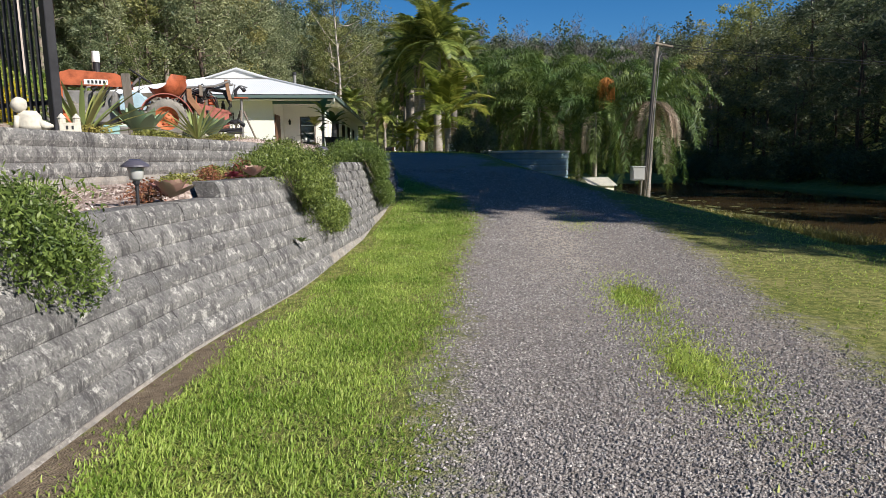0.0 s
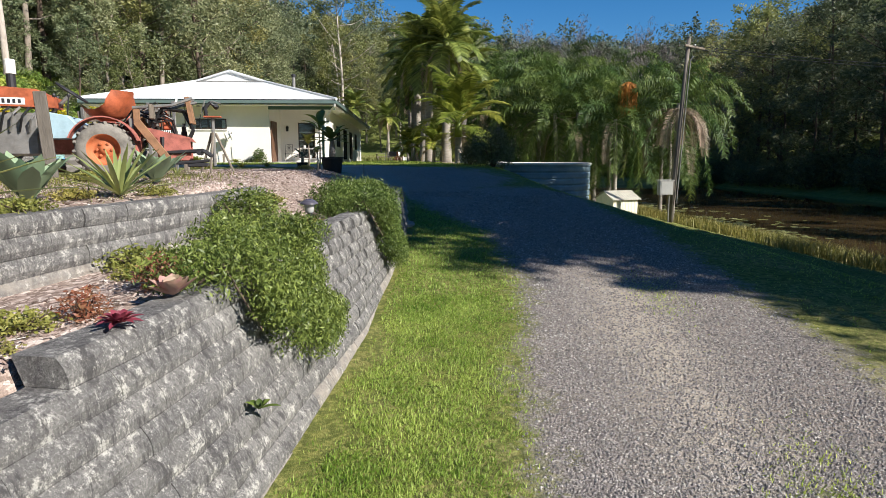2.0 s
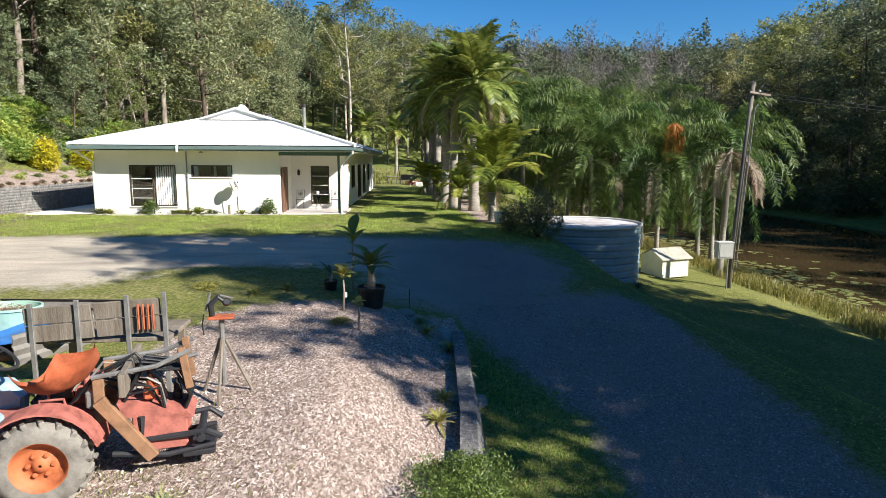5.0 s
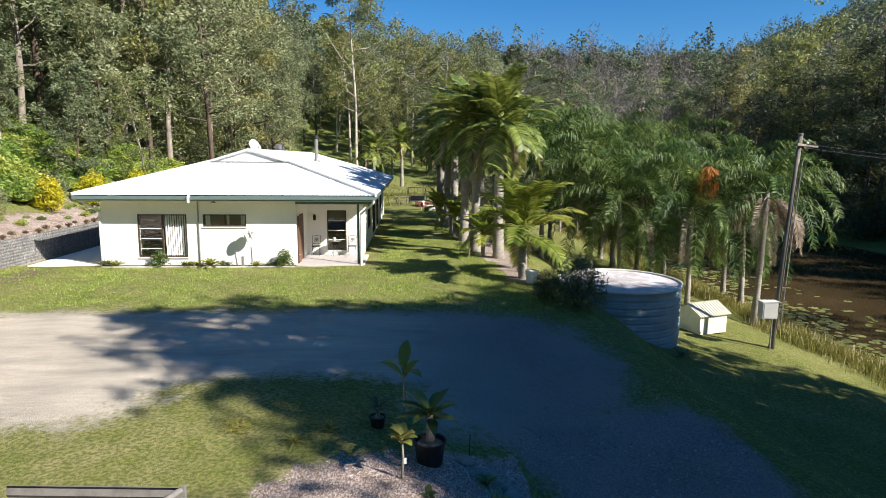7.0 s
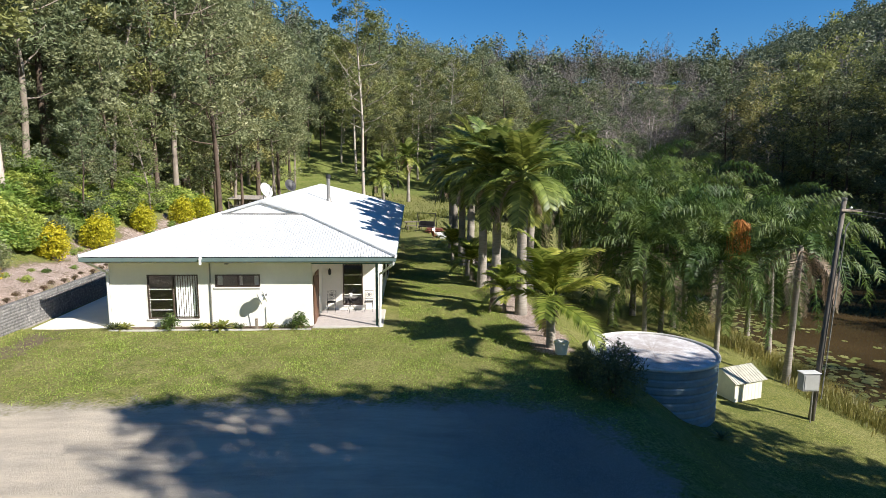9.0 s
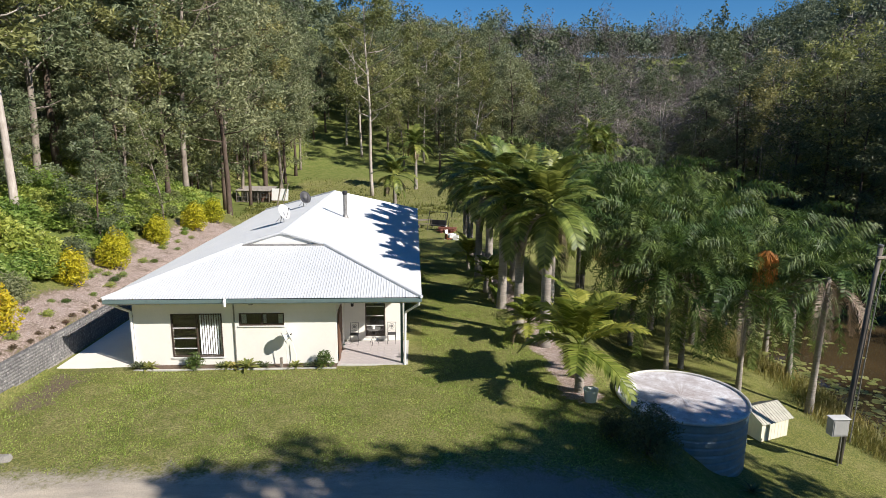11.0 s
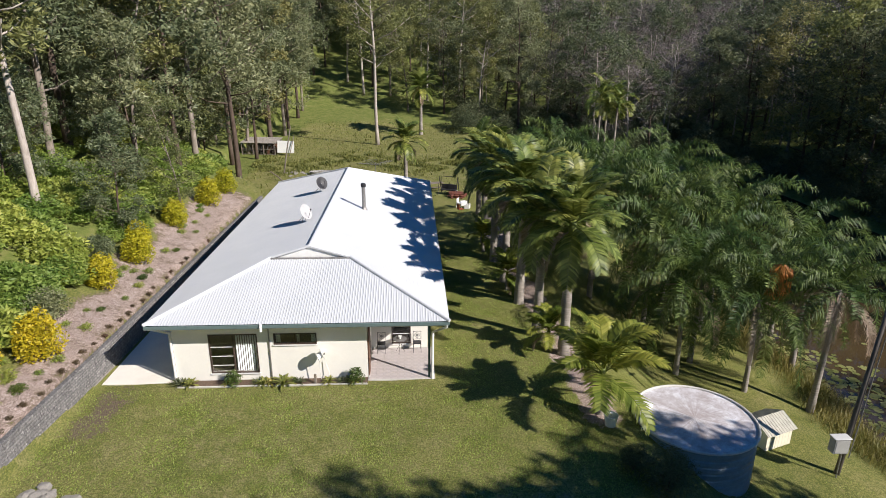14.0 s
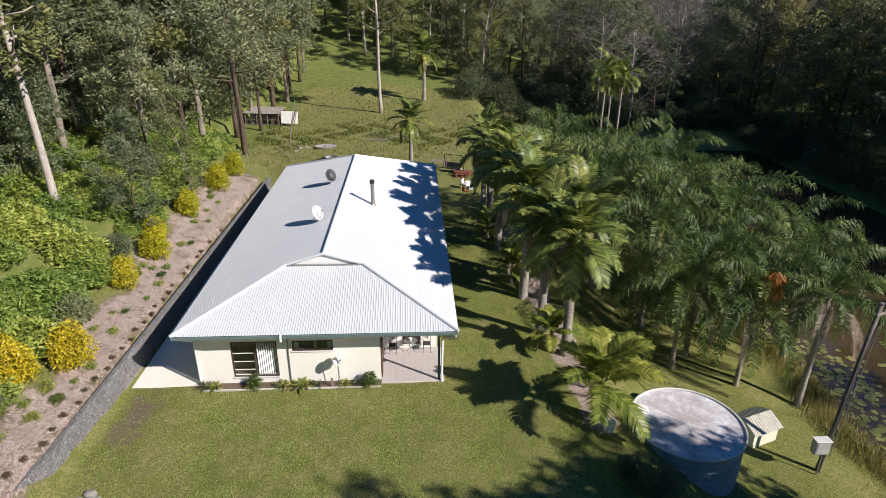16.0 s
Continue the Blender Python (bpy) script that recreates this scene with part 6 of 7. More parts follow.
w1 = window(-13.72, -11.70, 0.36, 2.19, HY0, "x", [(-13.67, -12.73, z) for z in (0.72, 1.15, 1.58)])
for i in range(9):
    s = Shape()
    x = -12.6 + i * 0.098
    s.box(-0.03, 0.03, -0.002, 0.002, 0.42, 2.13, pose(x, HY0 + 0.13, 0, 0, 0, 40))
    s.make("blind_slat", M_WHITE, w1)
w2 = window(-11.01, -9.21, 1.67, 2.19, HY0, "x")
for u0, u1 in ((-10.95, -10.75), (-9.47, -9.27), (-10.07, -9.95)):
    s = Shape()
    n = 12
    s.v = [(u0 + (u1 - u0) * i / n, HY0 + 0.14 + 0.02 * math.sin(i * 2.1), z) for z in (1.72, 2.14) for i in range(n + 1)]
    s.f = [(i, i + 1, n + 2 + i, n + 1 + i) for i in range(n)]
    s.make("curtain", M_WALL, w2)
w3 = window(-6.15, -5.25, 0.25, 2.15, HPY, "x", [(-6.1, -5.3, z) for z in (0.75, 1.2, 1.65)], False)
for a, b, z0, z1 in ((39.6, 41.4, 0.9, 2.15), (43.5, 45.6, 0.15, 2.15), (47.6, 49.7, 0.15, 2.15), (52.0, 53.8, 0.9, 2.15)):
    window(a, b, z0, z1, HX1, "y", (), True)


def build_door():
    d = thing("door", "", "")
    d.parent = house
    s = Shape()
    for a, b, z0, z1 in ((34.55, 34.61, 0.05, 2.12), (35.39, 35.45, 0.05, 2.12), (34.61, 35.39, 2.06, 2.12)):
        s.box(HPX - 0.1, HPX + 0.03, a, b, z0, z1)
    s.make("door_frame", M_BROWN, d)
    s = Shape()
    s.cbox(HPX - 0.02, HPX + 0.02, 34.62, 35.38, 0.06, 2.05, 0.006)
    s.make("door_leaf", M_BROWN, d, "brown timber front door")
    for z0, z1 in ((0.2, 0.9), (1.1, 1.9)):
        s = Shape()
        s.cbox(HPX + 0.0205, HPX + 0.032, 34.75, 35.25, z0, z1, 0.008)
        s.make("door_panel", M_BROWN, d)
    s = Shape()
    s.lathe([(0.025, 0), (0.03, 0.03), (0.02, 0.05)], 10, pose(HPX + 0.02, 35.3, 1.0, 0, 90, 0))
    s.make("door_handle", M_STEEL, d)


build_door()
# dark screen door beside it, folded back at the corner
s = Shape()
s.cbox(HPX + 0.035, HPX + 0.075, 33.98, 34.5, 0.06, 2.1, 0.006)
s.make("screen_door", M_BROWN, house, "open brown screen door")

# porch post, downpipes, lantern
s = Shape()
s.cbox(-4.5, -4.4, 33.68, 33.78, 0.05, SOFFIT - 0.16, 0.008)
s.make("porch_post", M_GREEN, house, "slim green porch post")


def downpipe(pts):
    s = Shape()
    s.tube(pts, 0.055, 10)
    s.make("downpipe", M_WHITE, house, "white downpipe")


downpipe([(EX1 - 0.1, EY0 + 0.05, EZ - 0.18), (EX1 - 0.12, EY0 + 0.1, EZ - 0.32), (-4.3, 33.62, 2.25), (-4.33, 33.62, 0.02)])
downpipe([(-11.25, EY0 + 0.02, EZ - 0.02), (-11.25, EY0 - 0.06, EZ - 0.12), (-11.25, EY0 - 0.05, EZ - 0.3)])
downpipe([(EX0 + 0.15, EY0 + 0.15, EZ - 0.2), (HX0 - 0.05, HY0 - 0.05, 2.3), (HX0 - 0.05, HY0 - 0.05, 0.0)])
s = Shape()
s.tube([(-11.2, HY0 - 0.03, 0.0), (-11.2, HY0 - 0.03, SOFFIT)], 0.03, 8)
s.make("downpipe", M_STEEL, house, "thin grey downpipe on the front wall")
s = Shape()
s.lathe([(0.02, 1.68), (0.06, 1.7), (0.075, 1.9), (0.05, 1.93), (0.01, 2.0)], 8, pose(-6.72, HPY - 0.11, 0))
s.box(-6.74, -6.7, HPY - 0.06, HPY, 1.86, 1.9)
s.make("wall_lantern", M_DARK, house, "black wall lantern")
s = Shape()
s.lathe([(0.09, 0), (0.09, 0.04), (0.05, 0.08)], 12, pose(-10.35, HY0 - 0.6, SOFFIT - 0.08))
s.make("eave_light", M_STEEL, house)

# porch tiles
tile = Shape().cbox(-0.148, 0.148, -0.148, 0.148, 0.0, 0.012, 0.003).mesh("tile")
tile.materials.append(M_TILE)
for i in range(9):
    for j in range(9):
        ob = new("tile", tile)
        ob.parent = house
        ob.matrix_basis = pose(HPX + 0.18 + i * 0.305, HY0 - 0.11 + j * 0.305, 0.0505)

# chimney flue
s = Shape()
s.lathe([(0.11, 4.2), (0.11, 5.72)], 18, pose(-7.99, 45.85, 0))
s.make("flue", M_STEEL, house, "tall steel flue pipe")
s = Shape()
s.lathe([(0.13, 5.72), (0.15, 5.76), (0.15, 5.9), (0.1, 5.95)], 18, pose(-7.99, 45.85, 0))
s.make("flue_cap", M_DARK, house)
s = Shape()
s.lathe([(0.24, 4.25), (0.14, 4.45), (0.115, 4.55)], 18, pose(-7.99, 45.85, 0))
s.make("flue_flashing", M_STEEL, house)


def roof_z(x):
    return RZ - abs(x - RX) * (RZ - EZ) / (RX - EX0 if x < RX else EX1 - RX)


def build_dish(x, y, turn, dark):
    t = thing("satellite_dish", "grey satellite dish on a roof mount" if not dark else "dark mesh satellite dish on the roof", "satellite dish", pose(x, y, roof_z(x), 0, 0, turn))
    m = pose(0, 0, 0.55, 62, 0, 0)
    s = Shape()
    prof = [(0.02, 0.0), (0.15, 0.012), (0.28, 0.045), (0.38, 0.085), (0.385, 0.08), (0.28, 0.035), (0.15, 0.002), (0.02, -0.01)]
    s.lathe(prof, 28, m @ Matrix.Diagonal((1, 1.12, 1, 1)), False)
    s.make("reflector", M_DARK if dark else painted("grey_dish_paint", (0.5, 0.5, 0.5), 0.5, 0.1), t, smooth=True)
    for a, b, rr in (((0, 0.25, -0.03), (0, 0.08, 0.55), 0.022), ((-0.3, 0.3, -0.02), (0, 0.1, 0.4), 0.012), ((0.3, 0.3, -0.02), (0, 0.1, 0.4), 0.012)):
        s = Shape()
        s.tube([a, b], rr, 7)
        s.make("mount", M_STEEL, t)
    s = Shape()
    tip = m @ Vector((0, 0, 0.48))
    s.tube([m @ Vector((0, -0.36, 0.06)), tip], 0.012, 6)
    s.lathe([(0.03, -0.05), (0.035, 0.03)], 8, m @ Matrix.Translation((0, 0, 0.48)))
    s.make("feed_arm", M_DARK, t)


build_dish(-10.85, 42.3, 55, False)
build_dish(-11.0, 49.6, 40, True)

# porch chairs and table
def build_chair(x, y, turn):
    t = thing("porch_chair", "black wrought-iron folding chair with a round back motif", "chair", pose(x, y, 0.063, 0, 0, turn), "porch chairs")
    for sx in (-0.18, 0.18):
        s = Shape()
        s.tube([(sx, -0.2, 0), (sx, 0.05, 0.45), (sx, 0.2, 0.92)], 0.011, 6)
        s.make("back_leg", M_DARK, t)
        s = Shape()
        s.tube([(sx * 0.9, 0.22, 0), (sx * 0.9, -0.18, 0.45)], 0.011, 6)
        s.make("front_leg", M_DARK, t)
    s = Shape()
    s.cbox(-0.19, 0.19, -0.2, 0.17, 0.44, 0.46, 0.006)
    s.make("seat", M_DARK, t)
    for z in (0.56, 0.9):
        s = Shape()
        yy = 0.05 + (z - 0.45) * 0.32
        s.tube([(-0.18, yy, z), (0, yy, z + 0.015), (0.18, yy, z)], 0.01, 6)
        s.make("back_rail", M_DARK, t)
    s = Shape()
    c = Vector((0, 0.14, 0.74))
    s.tube([c + Vector((0.11 * math.cos(a), 0.03 * math.sin(a), 0.11 * math.sin(a))) for a in np.linspace(0, 6.283, 20)], 0.01, 5)
    s.lathe([(0.07, -0.006), (0.07, 0.006)], 14, pose(0, 0.14, 0.74, 75))
    s.make("back_medallion", M_STEEL, t, "round mosaic back medallion")


build_chair(-6.62, 36.05, 0)
build_chair(-4.95, 36.1, 0)


def build_table():
    t = thing("porch_table", "small round wrought-iron table with a flower pot", "table", pose(-5.75, 35.95, 0.063))
    s = Shape()
    s.lathe([(0.3, 0.7), (0.31, 0.71), (0.31, 0.725), (0.29, 0.73)], 24)
    s.make("tabletop", M_STEEL, t)
    for k in range(3):
        a = k * 2.094 + 0.3
        s = Shape()
        s.tube([(0.24 * math.cos(a), 0.24 * math.sin(a), 0), (0.05 * math.cos(a), 0.05 * math.sin(a), 0.35), (0.2 * math.cos(a), 0.2 * math.sin(a), 0.7)], 0.01, 6)
        s.make("leg", M_DARK, t)


build_table()
s = Shape()
s.lathe([(0.06, 0), (0.08, 0.12), (0.085, 0.13), (0.07, 0.13)], 14)
ob = s.make("flower_pot", M_WHITE)
ob.matrix_basis = pose(-5.75, 35.95, 0.794)
tagged(ob, "small white flower pot on the porch table", "flower pot")
# hose reel on the front wall
def build_hose():
    t = thing("hose_reel", "white wall-mounted hose reel with a loop of hose", "hose reel", pose(-9.05, HY0, 1.32))
    s = Shape()
    s.cbox(-0.03, 0.03, -0.32, 0.0, -0.03, 0.03, 0.006)
    s.make("bracket", M_WHITE, t)
    s = Shape()
    s.lathe([(0.05, -0.13), (0.24, -0.12), (0.24, -0.1), (0.12, -0.09), (0.12, 0.09), (0.24, 0.1), (0.24, 0.12), (0.05, 0.13)], 24, pose(0, -0.42, 0, 0, 70, 25))
    s.make("drum", M_WHITE, t)
    s = Shape()
    s.tube([(0.14, -0.5, 0.1), (0.22, -0.52, 0.18), (0.2, -0.52, 0.1)], 0.02, 7)
    s.make("crank", M_DARK, t)
    s = Shape()
    s.tube([(-0.02, -0.45, -0.2), (-0.03, -0.4, -0.8), (0.0, -0.3, -1.2), (0.25, -0.25, -1.27), (0.32, -0.2, -0.9), (0.15, -0.1, -0.4)], 0.014, 6)
    s.make("hose", M_WHITE, t)


build_hose()
s = Shape()
s.cbox(-0.05, 0.05, -0.05, 0.05, -0.1, 0.45, 0.01)
s.lathe([(0.02, 0.0), (0.02, 0.1)], 8, pose(0, -0.05, 0.38, 90, 0, 0))
ob = s.make("tap_post", M_WOOD)
ob.matrix_basis = pose(-9.3, 33.45, 0)
tagged(ob, "short timber post with a garden tap", "tap post")

# garden bed along the front wall
s = Shape()
s.cbox(-15.1, -7.1, 33.3, 33.38, -0.05, 0.05, 0.01)
tagged(s.make("bed_edging", M_CONC), "pale concrete edging along the front garden bed", "edging", kind="structure")
s = Shape()
s.cbox(-15.1, -7.1, 33.385, 33.87, -0.05, 0.022, 0.008)
tagged(s.make("bed_soil", painted("dark_mulch_soil", (0.15, 0.105, 0.075), 0.95, 0.25, 16)), "dark mulch in the front garden bed", "soil", kind="structure")
cord = rosette("bromeliad", "lime green strap-leaved bromeliad by the wall", M_LIME, 20, 0.42, 0.075, 0.2, 31, "bromeliad", 0.2, 0.9)
put(cord, -10.65, 33.42, 0, 1.9, 0.0)
for x, sc in ((-14.55, 0.8), (-11.5, 0.75), (-8.75, 0.7), (-11.2, 0.7), (-13.0, 0.6), (-7.7, 0.7)):
    again(cord, x, 33.5, x * 50, sc * 1.75, 0.0)
cordd = rosette("cordyline", "dark bronze strap-leaved plant by the wall", M_DARKLEAF, 22, 0.5, 0.05, 0.35, 33, "cordyline", 0.2, 0.6)
put(cordd, -15.05, 33.5, 0, 1.1, 0.0)
for x, sc in ((-9.95, 0.6), (-11.75, 0.6), (-7.95, 0.7), (-14.85, 0.8), (-8.25, 0.5)):
    again(cordd, x, 33.5, x * 70, sc * 1.6, 0.0)
shr = shrub("garden_shrub", 61, 0.3, 0.5, 500, 0.1, 0.035, M_SHRUB, "small leafy shrub against the house wall", "shrub")
put(shr, -12.75, 33.5, 0, 1.4, 0.0)
again(shr, -7.6, 33.5, 80, 1.4, 0.0)
again(shr, -10.2, 33.6, 80, 0.5, 0.0)

s = Shape()
s.cbox(-18.3, -15.25, 33.7, 59.0, -0.08, 0.025, 0.01)
tagged(s.make("concrete_path", painted("pale_concrete", (0.80, 0.76, 0.68), 0.9, 0.05, 1.0)), "pale concrete slab between the house and the block wall", "path", kind="structure")

# ---- tank fittings ----
M_LID = Mat("stained_tank_roof", 0.8)
a_ = M_LID.noise(1.1, 6, 0.7)
polar = M_LID.n("ShaderNodeTexGradient")
polar.gradient_type = "RADIAL"
M_LID.link(M_LID.co, polar.inputs["Vector"])
comb = M_LID.n("ShaderNodeCombineXYZ")
M_LID.link(polar.outputs["Fac"], comb.inputs["X"])
ray_ = M_LID.noise(26, 5, 0.8, comb.outputs["Vector"])
far_ = M_LID.n("ShaderNodeVectorMath")
far_.operation = "LENGTH"
M_LID.link(M_LID.co, far_.inputs[0])
base_ = M_LID.ramp(a_, (0.36, (0.44, 0.40, 0.40)), (0.5, (0.60, 0.58, 0.60)), (0.64, (0.78, 0.79, 0.82)))
stain_ = M_LID.math("MULTIPLY", M_LID.grey(ray_, 0.42, 0.62, 0.15, 1.0), M_LID.grey(far_.outputs["Value"], 0.2, 1.9, 0.85, 0.1))
base_ = M_LID.mix(stain_, base_, (0.25, 0.19, 0.16))
M_LID.color(M_LID.mix(M_LID.grey(M_LID.noise(7, 5, 0.75), 0.5, 0.68, 0, 0.55), base_, (0.30, 0.25, 0.23)))
s = Shape()
s.lathe([(2.25, -0.05), (2.2, -0.07), (1.2, -0.1), (0.02, -0.09)], 64)
s.make("tank_roof", M_LID.m, tank, "stained pale tank roof", False)
s = Shape()
s.tube([(2.29 * math.cos(a), 2.29 * math.sin(a), -0.02) for a in np.linspace(0, 2 * math.pi, 65)], 0.05, 8, False)
s.make("tank_rim", painted("pale_tank_rim", (0.66, 0.65, 0.60), 0.6, 0.12, 2), tank, "pale worn rim")
s = Shape()
s.lathe([(0.24, -0.09), (0.24, 0.05), (0.2, 0.07)], 20, pose(-1.6, 0.9, 0))
s.make("inlet_hatch", M_WHITE, tank)

# ---- pump shed ----
def build_shed():
    t = thing("pump_shed", "small cream timber pump shed with a sheet roof", "shed", pose(9.75, 31.5, -2.6, 0, 0, 20))
    M_CREAM = painted("cream_boards", (0.74, 0.70, 0.56), 0.7, 0.08, 4)
    w, d, h = 1.5, 1.35, 0.85
    for i in range(8):
        s = Shape()
        s.cbox(i * w / 8 + 0.004, (i + 1) * w / 8 - 0.004, 0, 0.03, 0, h, 0.004)
        s.make("board", M_CREAM, t)
    s = Shape()
    s.box(0, 0.03, 0.032, d, 0, h)
    s.add([(0, 0.032, h), (0, d, h), (0, d / 2, h + 0.34), (0.03, 0.032, h), (0.03, d, h), (0.03, d / 2, h + 0.34)], [(0, 2, 1), (3, 4, 5), (0, 3, 5, 2), (1, 2, 5, 4)])
    s.make("side_wall", M_CREAM, t)
    s = Shape()
    s.box(w - 0.03, w, 0.032, d, 0, h)
    s.add([(w - 0.03, 0.032, h), (w - 0.03, d, h), (w - 0.03, d / 2, h + 0.34), (w, 0.032, h), (w, d, h), (w, d / 2, h + 0.34)], [(0, 2, 1), (3, 4, 5), (0, 3, 5, 2), (1, 2, 5, 4)])
    s.make("side_wall", M_CREAM, t)
    s = Shape()
    s.box(0.03, w - 0.03, d - 0.03, d, 0, h)
    s.make("back_wall", M_CREAM, t)
    for sg in (0, 1):
        e0, e1 = (-0.14, d / 2) if sg == 0 else (d + 0.14, d / 2)
        z0, z1 = h - 0.05, h + 0.38
        s = roof_sheet(-0.1, w + 0.12, lambda u: 0.0, lambda u: 1.0, lambda u, v, z: (u, e0 + (e1 - e0) * v, z0 + (z1 - z0) * v + z), 0.15, 0.02)
        s.make("roof_sheet", painted("weathered_cream_sheet", (0.50, 0.48, 0.40), 0.6, 0.15, 4), t)


build_shed()

# ---- power pole ----
def build_pole():
    t = thing("power_pole", "leaning grey hardwood power pole with two wires", "power pole", pose(12.03, 30.2, -2.75))
    s = Shape()
    s.tube([(0, 0, -0.4), (0.12, 0.0, 2.0), (0.43, 0.0, 8.3)], [0.115, 0.105, 0.08], 12)
    s.make("shaft", M_POLE, t, smooth=True)
    s = Shape()
    s.lathe([(0.09, 8.29), (0.095, 8.36), (0.06, 8.38)], 12, pose(0.43, 0, 0))
    s.make("cap", M_STEEL, t)
    s = Shape()
    s.tube([(0.2, -0.17, 0.9), (0.33, -0.16, 4.0), (0.5, -0.13, 7.3), (0.62, -0.12, 7.5)], 0.022, 7)
    s.make("conduit", M_STEEL, t, "pale grey conduit up the pole")
    s = Shape()
    s.cbox(-0.75, 0.55, -0.16, -0.08, 7.88, 7.97, 0.01, pose(0.4, 0, 0, 0, 3, 25))
    s.make("crossarm", M_WOOD, t)
    for x in (0.45, 0.75):
        s = Shape()
        s.lathe([(0.03, 7.9), (0.05, 7.94), (0.03, 7.98), (0.05, 8.02), (0.02, 8.06)], 10, pose(x, 0.05, 0))
        s.make("insulator", M_WHITE, t)
    for z, k in ((8.0, 0.0), (7.85, 0.5)):
        s = Shape()
        s.tube([(0.5 + (34 - 0.5) * u, -k * u - 6 * u, z - 4.5 * u * (1 - u) - 0.6 * u) for u in np.linspace(0, 1, 25)], 0.014, 5)
        s.make("wire", M_DARK, t)
    return t


build_pole()


def build_meter():
    t = thing("meter_box", "grey steel electricity meter box on the pole", "meter box", pose(11.62, 30.0, -1.45))
    s = Shape()
    s.cbox(-0.32, 0.3, -0.24, 0.1, 0, 0.66, 0.012)
    s.make("case", painted("grey_steel_box", (0.36, 0.36, 0.35), 0.5, 0.1), t)
    s = Shape()
    s.cbox(-0.27, 0.25, -0.255, -0.242, 0.05, 0.6, 0.006)
    s.make("door", painted("grey_box_door", (0.40, 0.40, 0.385), 0.45, 0.08), t)
    s = Shape()
    s.cbox(-0.36, 0.34, -0.27, 0.13, 0.662, 0.69, 0.01)
    s.make("rain_hood", painted("pale_hood", (0.62, 0.62, 0.6), 0.45, 0.08), t)
    s = Shape()
    s.tube([(0.2, -0.05, 0.0), (0.21, -0.05, -1.3)], 0.03, 7)
    s.make("conduit", M_STEEL, t)


build_meter()

# ---- bucket, dark shrub ----
s = Shape()
s.lathe([(0.2, 0.0), (0.26, 0.42), (0.275, 0.43), (0.275, 0.46), (0.25, 0.46), (0.19, 0.05)], 20)
ob = s.make("white_bucket", M_WHITE)
ob.matrix_basis = pose(2.35, 30.0, ground_z(2.35, 30.0))
tagged(ob, "white plastic bucket at the edge of the palm bed", "bucket")
dk = shrub("bottlebrush_bush", 71, 1.05, 1.75, 5200, 0.13, 0.03, M_DARKLEAF, "dense dark green bush beside the water tank", "bush", -0.5)
put(dk, 3.15, 26.5, 0, 0.98)
again(dk, 2.35, 27.5, 90, 0.6)
cyc = rosette("cycad", "small spiky cycad by the tank", M_DARKLEAF, 18, 0.6, 0.06, 0.35, 77, "cycad", 0.2, 0.6)
put(cyc, 7.2, 27.6, 0, 1.0)

# ---- bank shrubs ----
gold = shrub("golden_duranta", 81, 0.85, 1.75, 4200, 0.13, 0.06, M_GOLD, "rounded golden-leaved shrub on the mulched bank", "shrub")
put(gold, -21.6, 31.4, 0, 1.3)
for x, y, sc in ((-20.3, 33.3, 0.95), (-21.1, 40.4, 0.85), (-20.9, 44.3, 0.9), (-21.3, 51.3, 0.9), (-21.0, 57.4, 1.0), (-20.9, 61.5, 0.95), (-22.4, 27.8, 1.0), (-21.6, 46.2, 0.8)):
    again(gold, x, y, x * 77, sc * 1.25)
gb = shrub("bank_shrub", 82, 1.1, 1.4, 3600, 0.14, 0.05, M_GUMLEAF, "grey-green rounded shrub on the bank", "shrub")
put(gb, -21.6, 36.4, 0, 1.0)
for x, y, sc in ((-21.5, 29.4, 0.9), (-22.5, 43.2, 1.0), (-23.6, 34.5, 0.8), (-24.5, 47.5, 1.2)):
    again(gb, x, y, x * 57, sc)
lowp = shrub("low_shrub", 83, 0.4, 0.3, 700, 0.08, 0.03, M_SHRUB, "low green cushion plant on the mulch", "shrub")
put(lowp, -19.8, 31.0, 0, 1.0)
for x, y, sc in ((-20.2, 26.5, 1.2), (-19.9, 42.3, 0.9), (-20.1, 38.0, 0.7), (-19.8, 47.0, 0.8)):
    again(lowp, x, y, x * 57, sc)
rowp = shrub("border_plant", 84, 0.2, 0.2, 220, 0.08, 0.025, leafy("bronze_leaf", (0.05, 0.032, 0.02), (0.11, 0.07, 0.04), (0.19, 0.14, 0.07), 0.15), "small bronze border plant along the block wall", "border plant")
put(rowp, left_face(27.0) - 0.55, 27.0, 0)
for i in range(1, 44):
    y = 27.0 + i * 0.8
    again(rowp, left_face(y) - 0.5 - 0.1 * math.sin(i * 2.2), y, i * 50, 0.75 + 0.3 * ((i * 7) % 5) / 5)
weed = shrub("slope_weeds", 85, 1.6, 1.2, 3000, 0.26, 0.09, M_WEED, "rank green weeds on the sunny slope", "weeds")
put(weed, -24, 33, 0)
r8 = np.random.default_rng(8)
for i in range(250):
    y = r8.uniform(24, 74)
    x = -22.1 - r8.random() ** 1.4 * 16 - 0.05 * (y - 40)
    again(weed, x, y, r8.uniform(0, 360), r8.uniform(0.6, 1.25))

tuft = shrub("bank_tuft", 88, 0.45, 0.35, 260, 0.16, 0.03, M_WEED, "small green weed tuft on the mulched bank", "weed", -0.6)
put(tuft, -20.6, 28.5, 0)
for i in range(46):
    y = r8.uniform(24, 62)
    again(tuft, -19.4 - r8.random() ** 0.6 * 2.4, y, r8.uniform(0, 360), r8.uniform(0.45, 1.0))

